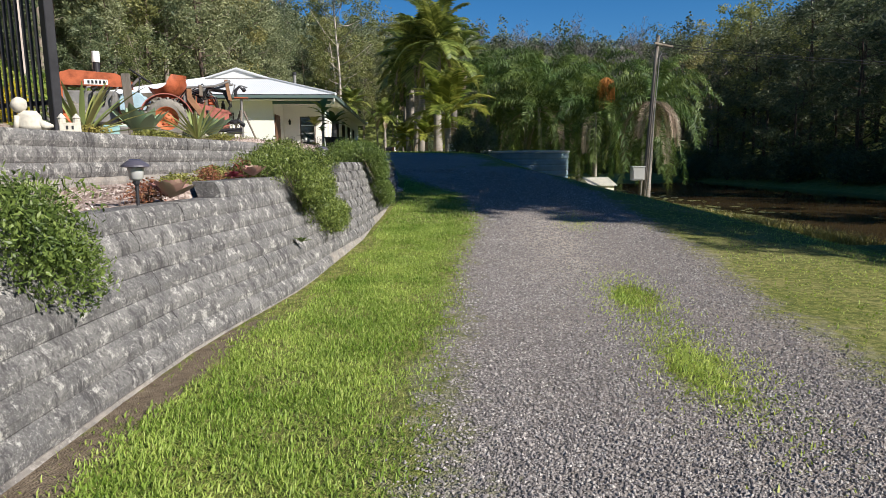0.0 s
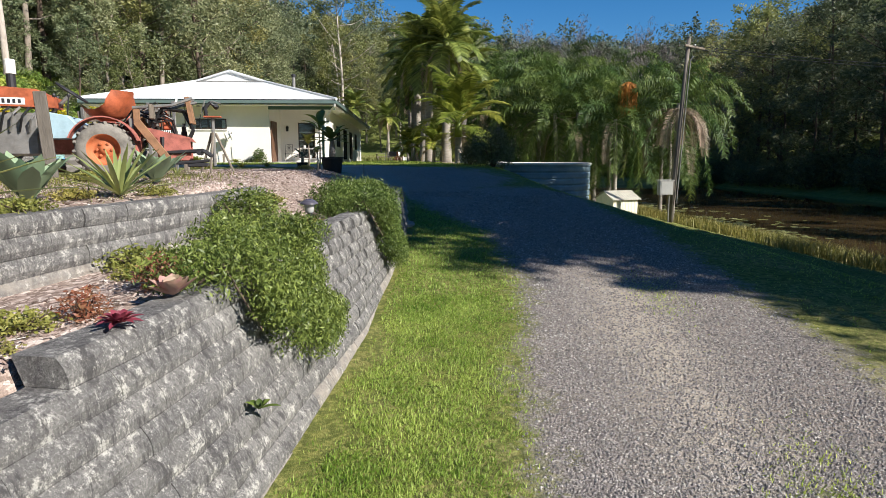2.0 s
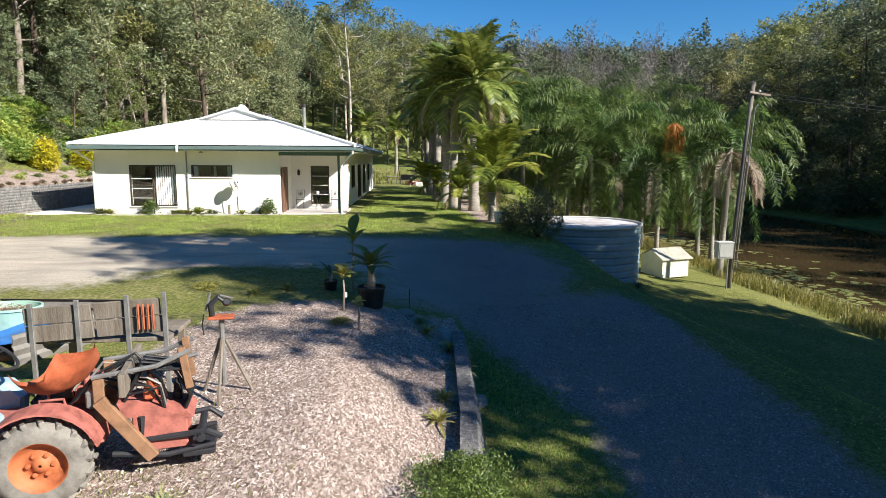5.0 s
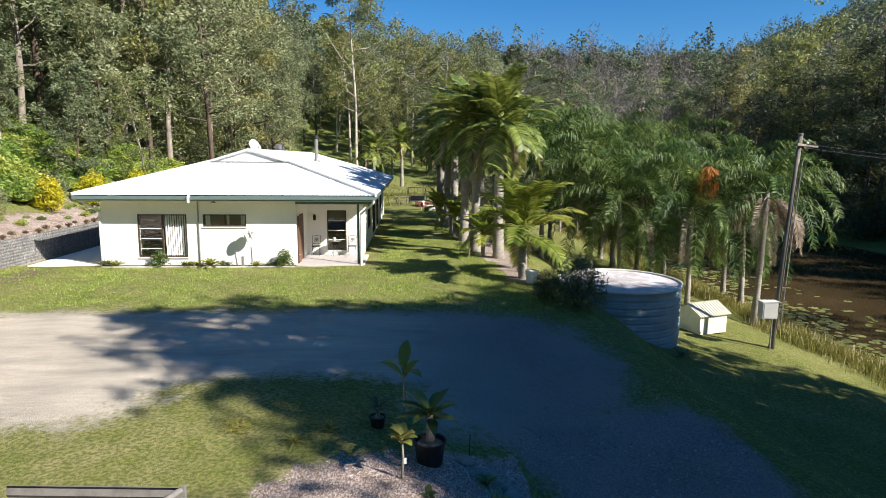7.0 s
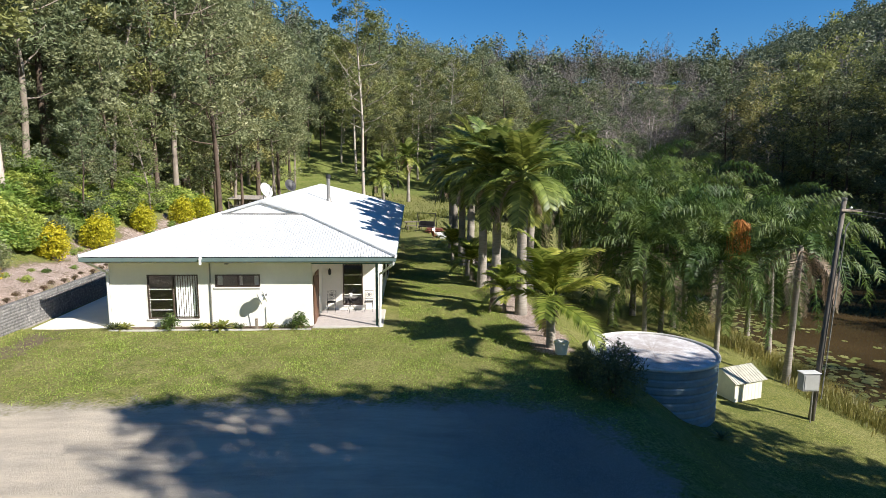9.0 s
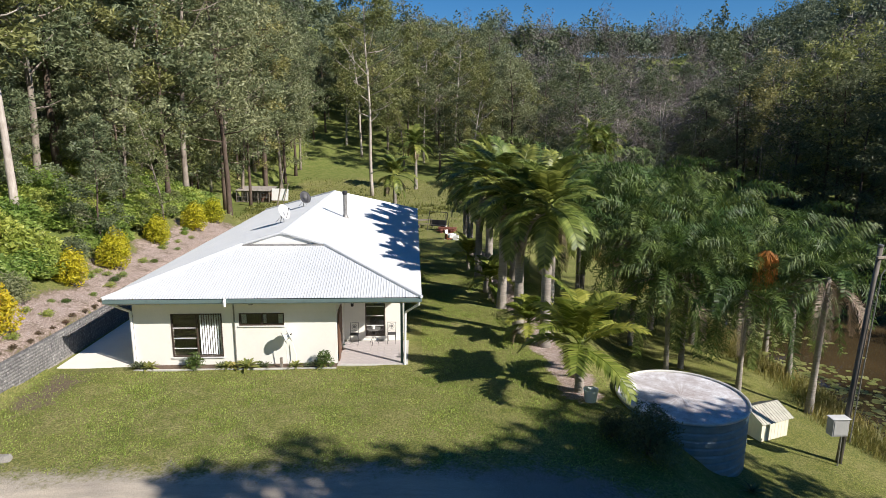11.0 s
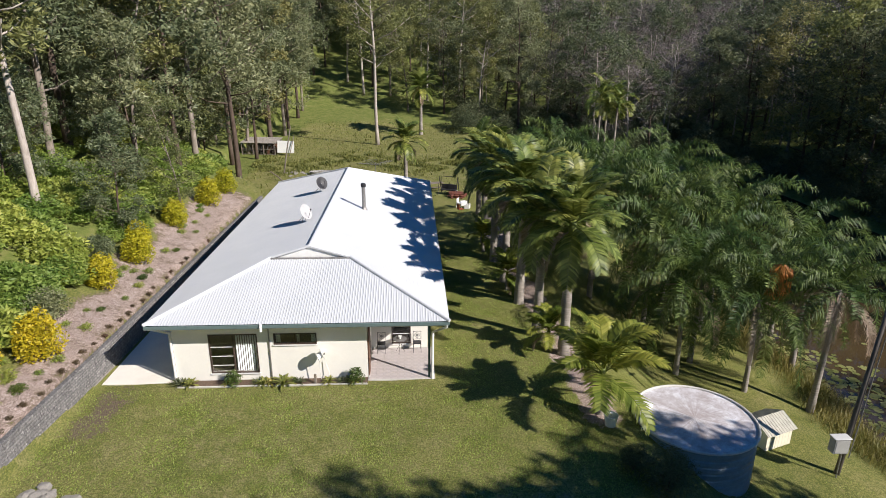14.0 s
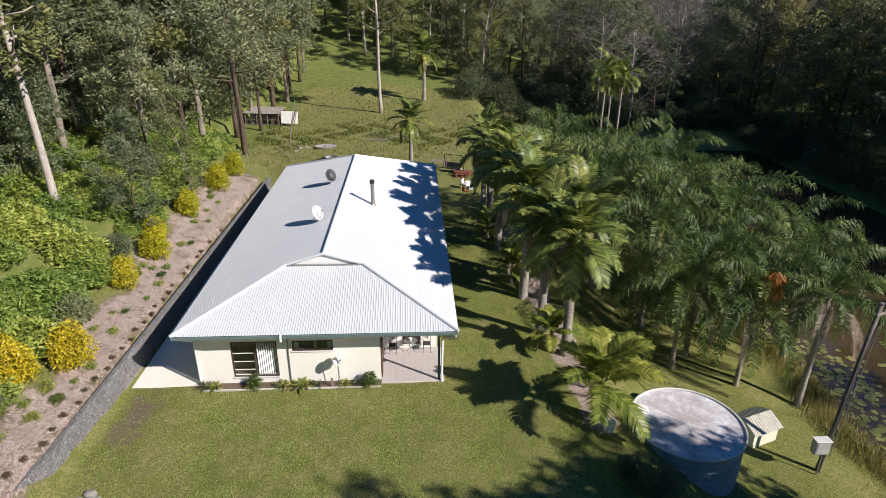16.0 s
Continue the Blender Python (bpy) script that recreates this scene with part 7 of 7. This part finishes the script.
thick = shrub("dark_thicket", 86, 2.4, 3.4, 2600, 0.3, 0.1, M_DARKLEAF, "dense dark scrub under the trees on the far bank", "scrub")
put(thick, 42.5, 30, 0)
for i in range(70):
    if i < 46:
        x, y = r8.uniform(40.6, 46), 14 + i * 2.1 + r8.normal()
    else:
        x, y = 12 + (i - 46) * 1.35, 101 + r8.normal() * 2.5 + 0.2 * abs(x - 30)
    again(thick, x, y, r8.uniform(0, 360), r8.uniform(0.75, 1.35))

for i in range(84):
    x = r8.uniform(2, 46)
    again(thick, x, 106 + r8.random() * 26 + 0.12 * abs(x - 26), r8.uniform(0, 360), r8.uniform(0.8, 1.7))

for i in range(26):
    ob = new("pale_stone", ROCKS[i % 4])
    x, y = -16.6 + r8.normal() * 0.5, 26.6 + r8.normal() * 0.28
    sc = r8.uniform(0.1, 0.22)
    ob.matrix_basis = pose(x, y, ground_z(x, y) + sc * 0.2, 0, 0, r8.uniform(0, 360)) @ Matrix.Diagonal((sc, sc, sc, 1))
    tagged(ob, "pale lump of rubble at the lawn edge", "stone", "rubble heap")

# ---- lily pads, reeds ----
s = Shape()
r9 = np.random.default_rng(9)
made = 0
while made < 900:
    x, y = r9.uniform(15.5, 26), r9.uniform(30, 76)
    if r9.random() > math.exp(-((x - 18.0) / 3.2) ** 2) or ground_z(x, y) > -3.75:
        continue
    if noise.noise(Vector((x * 0.35, y * 0.22, 3))) < -0.12:
        continue
    made += 1
    rr = r9.uniform(0.1, 0.24)
    n = 9
    a0 = r9.uniform(0, 6.28)
    s.add([(x, y, -3.592)] + [(x + rr * math.cos(a0 + 0.25 + 5.8 * k / n), y + rr * math.sin(a0 + 0.25 + 5.8 * k / n), -3.588 + 0.006 * math.sin(k)) for k in range(n + 1)], [(0, k + 1, k + 2) for k in range(n)])
tagged(s.make("lily_pads", M_LILY), "round green lily pads floating near the bank", "lily pads", kind="stuff")


def blades(name, label, cat, m, pts, length, width, seed, lean=0.5):
    """Thin upright blades at given points of the plan."""
    r = np.random.default_rng(seed)
    p = np.asarray(pts)
    n = len(p)
    z = height(p[:, 0], p[:, 1]) - 0.01
    a = r.uniform(0, 2 * math.pi, n)
    le = length * r.uniform(0.45, 1.25, n)
    tilt = np.minimum(np.abs(r.normal(size=n)) * lean, 1.45)
    b = np.stack([p[:, 0], p[:, 1], z], 1)
    d = np.stack([np.cos(a) * np.sin(tilt), np.sin(a) * np.sin(tilt), np.cos(tilt)], 1)
    w = np.stack([-np.sin(a + 0.6), np.cos(a + 0.6), 0 * a], 1) * (width * r.uniform(0.6, 1.3, n))[:, None] / 2
    mid = b + d * (le * 0.55)[:, None]
    tip = mid + (d + np.stack([np.cos(a) * 0.5, np.sin(a) * 0.5, -0.25 + 0 * a], 1)) * (le * 0.42)[:, None]
    v = np.stack([b - w, b + w, mid + w * 0.8, mid - w * 0.8, tip], 1).reshape(-1, 3)
    o = np.arange(n) * 5
    f = np.concatenate([np.stack([o, o + 1, o + 2, o + 3], 1).tolist(), ]).tolist()
    t = np.stack([o + 3, o + 2, o + 4], 1).tolist()
    me = bpy.data.meshes.new(name)
    me.from_pydata(v.tolist(), [], f + t)
    me.materials.append(m)
    return tagged(new(name, me), label, cat, kind="stuff")


r10 = np.random.default_rng(10)


def scatter(n, x0, x1, y0, y1, keep):
    out = np.empty((0, 2))
    while len(out) < n:
        q = np.stack([r10.uniform(x0, x1, n), r10.uniform(y0, y1, n)], 1)
        out = np.concatenate([out, q[keep(q[:, 0], q[:, 1]) > r10.random(n)]])
    return out[:n]


blades("reeds", "tall yellow-green grass and reeds on the pond bank", "reeds", M_REED, scatter(26000, 12.4, 18.5, 19, 76, lambda x, y: np.exp(-((x - 15.9 - 0.5 * np.sin(y * 0.7)) / 1.0) ** 2) * (y > 20)), 0.62, 0.032, 1, 0.4)


def on_grass(x, y):
    m = masks(x, y)
    return np.clip(1 - 1.6 * (m["gravel"] + m["mulch"]), 0, 1) ** 1.5 * np.clip(1 - 0.9 * m["dirt"], 0, 1)


blades("verge_grass", "bright green mown grass strip beside the block wall", "grass", M_GRASS, scatter(170000, -1.6, 1.9, 1.0, 9.5, lambda x, y: on_grass(x, y) * (x > wall_x(y) + 0.06) * np.clip(1.15 - y * 0.075, 0.2, 1) * (0.45 + 0.55 * (np.sin(x * 7 + 2 * np.sin(y * 3)) * np.sin(y * 6 + x * 2) > -0.35)) * np.clip((x - wall_x(y) - 0.12 - 0.1 * np.sin(y * 4.3)) * 6, 0.12, 1)), 0.044, 0.0075, 2, 1.5)
blades("verge_grass", "mown grass strip along the upper drive", "grass", M_GRASS, scatter(30000, -1.2, 2.2, 8.5, 18, lambda x, y: on_grass(x, y) * (x > wall_x(y) + 0.06)), 0.05, 0.013, 3, 1.4)
blades("lane_tufts", "tufts of grass along the middle of the gravel drive", "grass", M_GRASS, scatter(11000, 1.0, 3.4, 1.6, 12, lambda x, y: np.exp(-((x - np.interp(y, [0, 2.5, 4.5, 7, 10], [1.2, 1.35, 1.62, 2.1, 2.6]) - 0.22) / 0.26) ** 2) * (np.exp(-((y - 4.9) / 0.75) ** 2) + np.exp(-((y - 3.2) / 0.75) ** 2) + 0.3 * np.exp(-((y - 9.5) / 0.9) ** 2))), 0.045, 0.0085, 4, 1.4)
blades("roadside_grass", "rough grass on the pond side of the drive", "grass", M_GRASS, scatter(60000, 2.2, 13, 2.5, 30, lambda x, y: on_grass(x, y) * np.exp(-y / 14)), 0.042, 0.014, 5, 1.5)
blades("lawn_grass", "mown lawn in front of the house", "grass", M_GRASS, scatter(90000, -18.4, 3.5, 24, 62, lambda x, y: on_grass(x, y) * ((x > -3.6) | (y < 33.2)) * np.clip(1.7 - y / 45, 0.2, 1)), 0.075, 0.02, 6, 1.15)
blades("terrace_weeds", "dry weeds and grass round the tractor", "grass", M_REED, scatter(9000, -7, -2.2, 7.2, 13, lambda x, y: np.exp(-((x + 4.2) / 1.6) ** 2 - ((y - 9.6) / 1.6) ** 2)), 0.07, 0.008, 7, 0.8)
blades("clearing_grass", "long pale grass in the far clearing", "grass", M_REED, scatter(15000, -24, 12, 66, 118, lambda x, y: 0.03 + 0.97 * np.exp(-((y - 84 - 3 * np.sin(x * 0.4)) / 3.5) ** 2) * (np.sin(x * 1.3 + 2 * np.sin(y)) > -0.2)), 0.42, 0.09, 8, 0.5)

# ---- gravel and mulch pieces ----
def pebbles():
    p = scatter(44000, -0.2, 4.2, 1.0, 9.0, lambda x, y: np.clip((masks(x, y)["gravel"] - 0.35) * 2, 0, 1) * np.exp(-(y - 1) / 3.5))
    far = scatter(34000, -0.2, 5.0, 4.5, 19.0, lambda x, y: np.clip((masks(x, y)["gravel"] - 0.35) * 2, 0, 1) * np.exp(-(y - 4.5) / 6))
    big = np.concatenate([np.ones(len(p)), 1.0 + 0.09 * (far[:, 1] - 3)])[:, None, None]
    p = np.concatenate([p, far])
    r = np.random.default_rng(13)
    z = height(p[:, 0], p[:, 1])
    base = np.array([(1, 0, 0), (0, 1, 0), (-1, 0, 0), (0, -1, 0), (0, 0, 0.8), (0, 0, -0.5)], float)
    n = len(p)
    sc = r.uniform(0.004, 0.0105, (n, 1, 1)) * r.uniform(0.6, 1.3, (n, 6, 3)) * big
    v = base[None] * sc
    a = r.uniform(0, 6.28, n)
    ca, sa = np.cos(a)[:, None], np.sin(a)[:, None]
    x, y = v[:, :, 0] * ca - v[:, :, 1] * sa, v[:, :, 0] * sa + v[:, :, 1] * ca
    v = np.stack([x + p[:, :1], y + p[:, 1:], v[:, :, 2] + z[:, None] + 0.003], -1).reshape(-1, 3)
    t = np.array([(0, 1, 4), (1, 2, 4), (2, 3, 4), (3, 0, 4), (1, 0, 5), (2, 1, 5), (3, 2, 5), (0, 3, 5)])
    f = (t[None] + (np.arange(n) * 6)[:, None, None]).reshape(-1, 3)
    me = bpy.data.meshes.new("drive_gravel")
    me.from_pydata(v.tolist(), [], f.tolist())
    k = Mat("crushed_stone", 0.9, 0.0, 0.25)
    k.color(k.ramp(k.island(), (0.0, (0.14, 0.127, 0.125)), (0.5, (0.23, 0.21, 0.205)), (0.85, (0.33, 0.305, 0.29)), (1.0, (0.50, 0.47, 0.44))))
    me.materials.append(k.m)
    tagged(new("drive_gravel", me), "loose blue-grey crushed stone on the drive", "gravel", kind="stuff")


pebbles()


def chips():
    a = scatter(34000, -6, -0.1, 2.5, 17.2, lambda x, y: np.clip((masks(x, y)["mulch"] - 0.4) * 2, 0, 1) * (((x < wall_back(y) - 0.2) & ~((np.abs(x - upper_x(y)) < 0.3) & (y < 9.8)))))
    r = np.random.default_rng(14)
    n = len(a)
    z = height(a[:, 0], a[:, 1]) + 0.006
    s = Shape()
    c = np.stack([a[:, 0], a[:, 1], z], 1)
    th = r.uniform(0, 6.28, n)
    d = np.stack([np.cos(th), np.sin(th), r.normal(size=n) * 0.25], 1) * r.uniform(0.008, 0.024, n)[:, None]
    w = np.stack([-np.sin(th), np.cos(th), r.normal(size=n) * 0.3], 1) * r.uniform(0.004, 0.009, n)[:, None]
    v = np.stack([c - d - w, c + d - w * 0.7, c + d + w, c - d + w * 0.8], 1).reshape(-1, 3)
    me = bpy.data.meshes.new("mulch_chips")
    me.from_pydata(v.tolist(), [], [(4 * i, 4 * i + 1, 4 * i + 2, 4 * i + 3) for i in range(n)])
    k = Mat("wood_chip", 0.9, 0.0, 0.2)
    k.color(k.ramp(k.island(), (0.0, (0.18, 0.12, 0.10)), (0.4, (0.36, 0.27, 0.235)), (0.8, (0.54, 0.45, 0.40)), (1.0, (0.74, 0.67, 0.62))))
    me.materials.append(k.m)
    tagged(new("mulch_chips", me), "pinkish bark and wood chips on the beds", "mulch", kind="stuff")


chips()

# ---- things in the far clearing ----
def build_coop():
    t = thing("chicken_coop", "low grey timber and wire coop with a white sheet", "coop", pose(-22.3, 89.5, ground_z(-22.3, 89.5), 0, 0, -8))
    rusty = painted("grey_rusted_sheet", (0.30, 0.27, 0.24), 0.7, 0.25, 3)
    s = roof_sheet(-5.0, -0.2, lambda u: 0.0, lambda u: 1.0, lambda u, v, z: (u, -0.3 + 3.0 * v, 1.55 + 0.35 * v + z), 0.2, 0.03)
    s.make("roof_sheet", rusty, t, "rust-stained grey roof sheet")
    for x in (-4.8, -3.3, -1.9, -0.4):
        for y in (-0.1, 2.5):
            s = Shape()
            s.cbox(x - 0.05, x + 0.05, y - 0.05, y + 0.05, -0.3, 1.6 + 0.12 * (y > 1), 0.01)
            s.make("post", M_WOOD, t)
    for z in (0.1, 0.75, 1.45):
        s = Shape()
        s.cbox(-4.8, -0.4, -0.13, -0.09, z - 0.04, z + 0.04, 0.006)
        s.make("rail", M_WOOD, t)
    for i in range(22):
        s = Shape()
        s.tube([(-4.75 + i * 0.2, -0.15, 0.1), (-4.75 + i * 0.2, -0.15, 1.45)], 0.008, 4)
        s.make("wire", M_STEEL, t)
    s = Shape()
    s.box(-4.8, -0.4, 2.55, 2.6, 0.0, 1.6)
    s.make("back_wall", M_WOOD, t)
    s = Shape()
    s.box(-1.85, -0.45, 0.6, 2.4, 0.0, 1.1)
    s.make("nest_box", M_BROWN, t, "dark nesting box under the roof")
    s = Shape()
    s.cbox(-0.05, 2.15, -0.05, 0.0, 0.0, 1.55, 0.01, pose(0, -0.2, 0.35, -12, 0, 0))
    s.make("sheet_panel", M_WHITE, t, "white metal sheet leaning at the end")
    s = Shape()
    s.tube([(1.6, -0.7, -0.2), (2.2, 0.1, 2.6)], 0.05, 7)
    s.make("prop_pole", M_WOOD, t, "pale leaning prop pole")


build_coop()


def build_hoist():
    x, y = -8.9, 73.5
    t = thing("clothes_hoist", "grey rotary clothes hoist on the back lawn", "clothes hoist", pose(x, y, ground_z(x, y)))
    s = Shape()
    s.tube([(0, 0, -0.2), (0, 0, 2.0)], 0.035, 8)
    s.make("mast", M_STEEL, t)
    for k in range(4):
        a = k * math.pi / 2 + 0.4
        s = Shape()
        s.tube([(0, 0, 1.85), (1.9 * math.cos(a), 1.9 * math.sin(a), 2.05)], 0.02, 6)
        s.make("arm", M_STEEL, t)
    for rr in (0.8, 1.3, 1.85):
        s = Shape()
        s.tube([(rr * math.cos(k * math.pi / 2 + 0.4), rr * math.sin(k * math.pi / 2 + 0.4), 1.85 + 0.2 * rr / 1.9) for k in range(5)], 0.012, 5)
        s.make("line", M_STEEL, t)


build_hoist()
s = Shape()
s.lathe([(0.5, 0.0), (0.72, 0.05), (0.75, 0.16), (0.66, 0.24), (0.5, 0.2), (0.45, 0.05)], 24)
ob = s.make("fire_ring", M_STEEL)
ob.matrix_basis = pose(-14.2, 73.0, ground_z(-14.2, 73.0))
tagged(ob, "low grey steel fire ring on the grass", "fire ring")
s = Shape()
s.tube([(0, 0, 0.12), (1.3, 1.2, 0.35), (2.6, 2.0, 0.2)], [0.16, 0.14, 0.09], 8)
s.tube([(1.2, 1.1, 0.3), (1.6, 0.4, 0.9)], [0.07, 0.03], 6)
ob = s.make("fallen_log", M_GUM)
ob.matrix_basis = pose(-17.3, 66.5, ground_z(-17.3, 66.5))
tagged(ob, "grey fallen log with a broken branch", "log")


def build_swing():
    t = thing("garden_swing", "dark garden swing seat with a canopy frame", "swing seat", pose(-1.6, 67.5, ground_z(-1.6, 67.5), 0, 0, -20))
    for sx in (-0.9, 0.9):
        s = Shape()
        s.tube([(sx, -0.6, 0), (sx, 0, 1.75), (sx, 0.6, 0)], 0.03, 6)
        s.make("side_frame", M_DARK, t)
    s = Shape()
    s.tube([(-0.9, 0, 1.75), (0.9, 0, 1.75)], 0.03, 6)
    s.make("top_bar", M_DARK, t)
    s = Shape()
    s.cbox(-0.75, 0.75, -0.25, 0.25, 0.42, 0.5, 0.02)
    s.make("seat", M_DARK, t)
    s = Shape()
    s.cbox(-0.75, 0.75, 0.22, 0.3, 0.5, 0.95, 0.02)
    s.make("backrest", M_DARK, t)
    for sx in (-0.72, 0.72):
        s = Shape()
        s.tube([(sx, 0, 0.5), (sx, 0, 1.75)], 0.012, 5)
        s.make("chain", M_DARK, t)


build_swing()


def build_timber_stack():
    """Sawn red boards laid crosswise in layers."""
    t = thing("timber_stack", "stack of red-brown sawn boards on the grass by the palms", "timber", pose(-0.7, 66.6, ground_z(-0.7, 66.6), 0, 0, 70))
    m = painted("red_board", (0.24, 0.09, 0.06), 0.8, 0.3, 12)
    r = random.Random(31)
    for layer in range(4):
        for k in range(4):
            q, z = -0.42 + 0.28 * k + r.uniform(-0.05, 0.05), 0.1 * layer
            b = Shape()
            if layer % 2:
                b.cbox(q - 0.1, q + 0.1, -0.75, 0.75 + r.uniform(0, 0.3), z, z + 0.095, 0.008)
            else:
                b.cbox(-0.7 - r.uniform(0, 0.4), 0.75, q - 0.1, q + 0.1, z, z + 0.095, 0.008)
            b.make("board", m, t)


def build_bench_table():
    t = thing("picnic_table", "dark low timber table with a bench on the back lawn", "table", pose(-2.9, 69.4, ground_z(-2.9, 69.4), 0, 0, 15))
    b = Shape()
    for k in range(4):
        b.cbox(-0.9, 0.9, -0.4 + 0.2 * k, -0.21 + 0.2 * k, 0.7, 0.74, 0.008)
    b.make("tabletop", M_WOOD, t)
    for x in (-0.7, 0.7):
        b = Shape()
        b.tube([(x, -0.6, 0), (x, 0.25, 0.7)], 0.04, 6)
        b.tube([(x, 0.6, 0), (x, -0.25, 0.7)], 0.04, 6)
        b.make("leg", M_WOOD, t)
    b = Shape()
    b.cbox(-0.9, 0.9, -0.8, -0.55, 0.4, 0.44, 0.008)
    for x in (-0.7, 0.7):
        b.cbox(x - 0.04, x + 0.04, -0.72, -0.62, 0, 0.4, 0.006)
    b.make("bench_seat", M_WOOD, t)


def build_crate(x, y, turn):
    t = thing("plastic_crate", "white open plastic crate on the back lawn", "crate", pose(x, y, ground_z(x, y), 0, 0, turn), "crates by the palms")
    b = Shape()
    b.cbox(-0.3, 0.3, -0.22, 0.22, 0, 0.03, 0.004)
    b.make("base", M_WHITE, t)
    for x0, x1, y0, y1 in ((-0.3, 0.3, -0.22, -0.2), (-0.3, 0.3, 0.2, 0.22), (-0.3, -0.28, -0.197, 0.197), (0.28, 0.3, -0.197, 0.197)):
        b = Shape()
        b.cbox(x0, x1, y0, y1, 0.03, 0.36, 0.004)
        b.make("side", M_WHITE, t)


def build_dinghy():
    """An upturned-rim oval hull lying on the grass."""
    t = thing("dinghy", "small weathered grey dinghy lying on the back lawn", "dinghy", pose(-15.2, 77.4, ground_z(-15.2, 77.4), 0, 0, 12))
    prof = [(0.75, 0.0), (0.92, 0.16), (1.0, 0.34), (0.96, 0.36), (0.86, 0.18), (0.6, 0.06)]
    n = 28
    v = [(1.25 * a * math.cos(2 * math.pi * k / n), 0.55 * a * math.sin(2 * math.pi * k / n), z) for a, z in prof for k in range(n)]
    f = [(i * n + k, i * n + (k + 1) % n, (i + 1) * n + (k + 1) % n, (i + 1) * n + k) for i in range(len(prof) - 1) for k in range(n)]
    f += [tuple(range(n - 1, -1, -1)), tuple(range((len(prof) - 1) * n, len(prof) * n))]
    b = Shape()
    b.add(v, f)
    b.make("hull", painted("chalky_grey_hull", (0.36, 0.35, 0.33), 0.8, 0.3, 6), t)
    b = Shape()
    b.cbox(-0.14, 0.14, -0.46, 0.46, 0.24, 0.27, 0.006)
    b.make("thwart", M_WOOD, t)


build_timber_stack()
build_bench_table()
for x, y, a in ((-0.5, 63.4, 20), (-0.25, 62.3, 75), (-1.1, 68.0, 40)):
    build_crate(x, y, a)
build_dinghy()
for x, y, h, tx, ty, lab in ((-19.3, 77.6, 5.2, 1.0, 0.6, "pale leaning bare pole at the edge of the clearing"), (-18.4, 73.6, 0.9, -1.7, 1.0, "short pale timber prop leaning by the clearing")):
    b = Shape()
    b.tube([(0, 0, -0.1), (tx * 0.5, ty * 0.5, h * 0.52), (tx, ty, h)], [0.085, 0.075, 0.05], 8)
    ob = b.make("timber_pole", M_WOOD)
    ob.matrix_basis = pose(x, y, ground_z(x, y))
    tagged(ob, lab, "pole")
rs = random.Random(12)
for k in range(14):
    me_ = rock_mesh(400 + k).mesh("stone")
    me_.materials.append(M_ROCK)
    x, y, sc = -17.9 + rs.gauss(0, 0.8), 77.6 + rs.gauss(0, 1.0), rs.uniform(0.14, 0.3)
    ob = new("stone", me_)
    ob.matrix_basis = pose(x, y, ground_z(x, y), 0, 0, rs.uniform(0, 360)) @ Matrix.Diagonal((sc, sc, sc, 1))
    tagged(ob, "rough grey stone in a loose heap by the clearing", "stone", "stone heap")
for i, (x, y, c, lab) in enumerate(((-0.9, 62.5, M_WHITE, "white plastic garden chair under the palms"), (-1.0, 60.5, M_RUST, "red plastic chair under the palms"))):
    t = thing("garden_chair", lab, "chair", pose(x, y, ground_z(x, y), 0, 0, 60 + 50 * i))
    s = Shape()
    s.cbox(-0.24, 0.24, -0.24, 0.24, 0.4, 0.44, 0.01)
    s.make("seat", c, t)
    s = Shape()
    s.cbox(-0.24, 0.24, 0.2, 0.24, 0.44, 0.85, 0.01)
    s.make("backrest", c, t)
    for a in (-0.21, 0.21):
        for b in (-0.21, 0.21):
            s = Shape()
            s.tube([(a, b, 0.4), (a * 1.1, b * 1.1, 0)], 0.018, 6)
            s.make("leg", c, t)
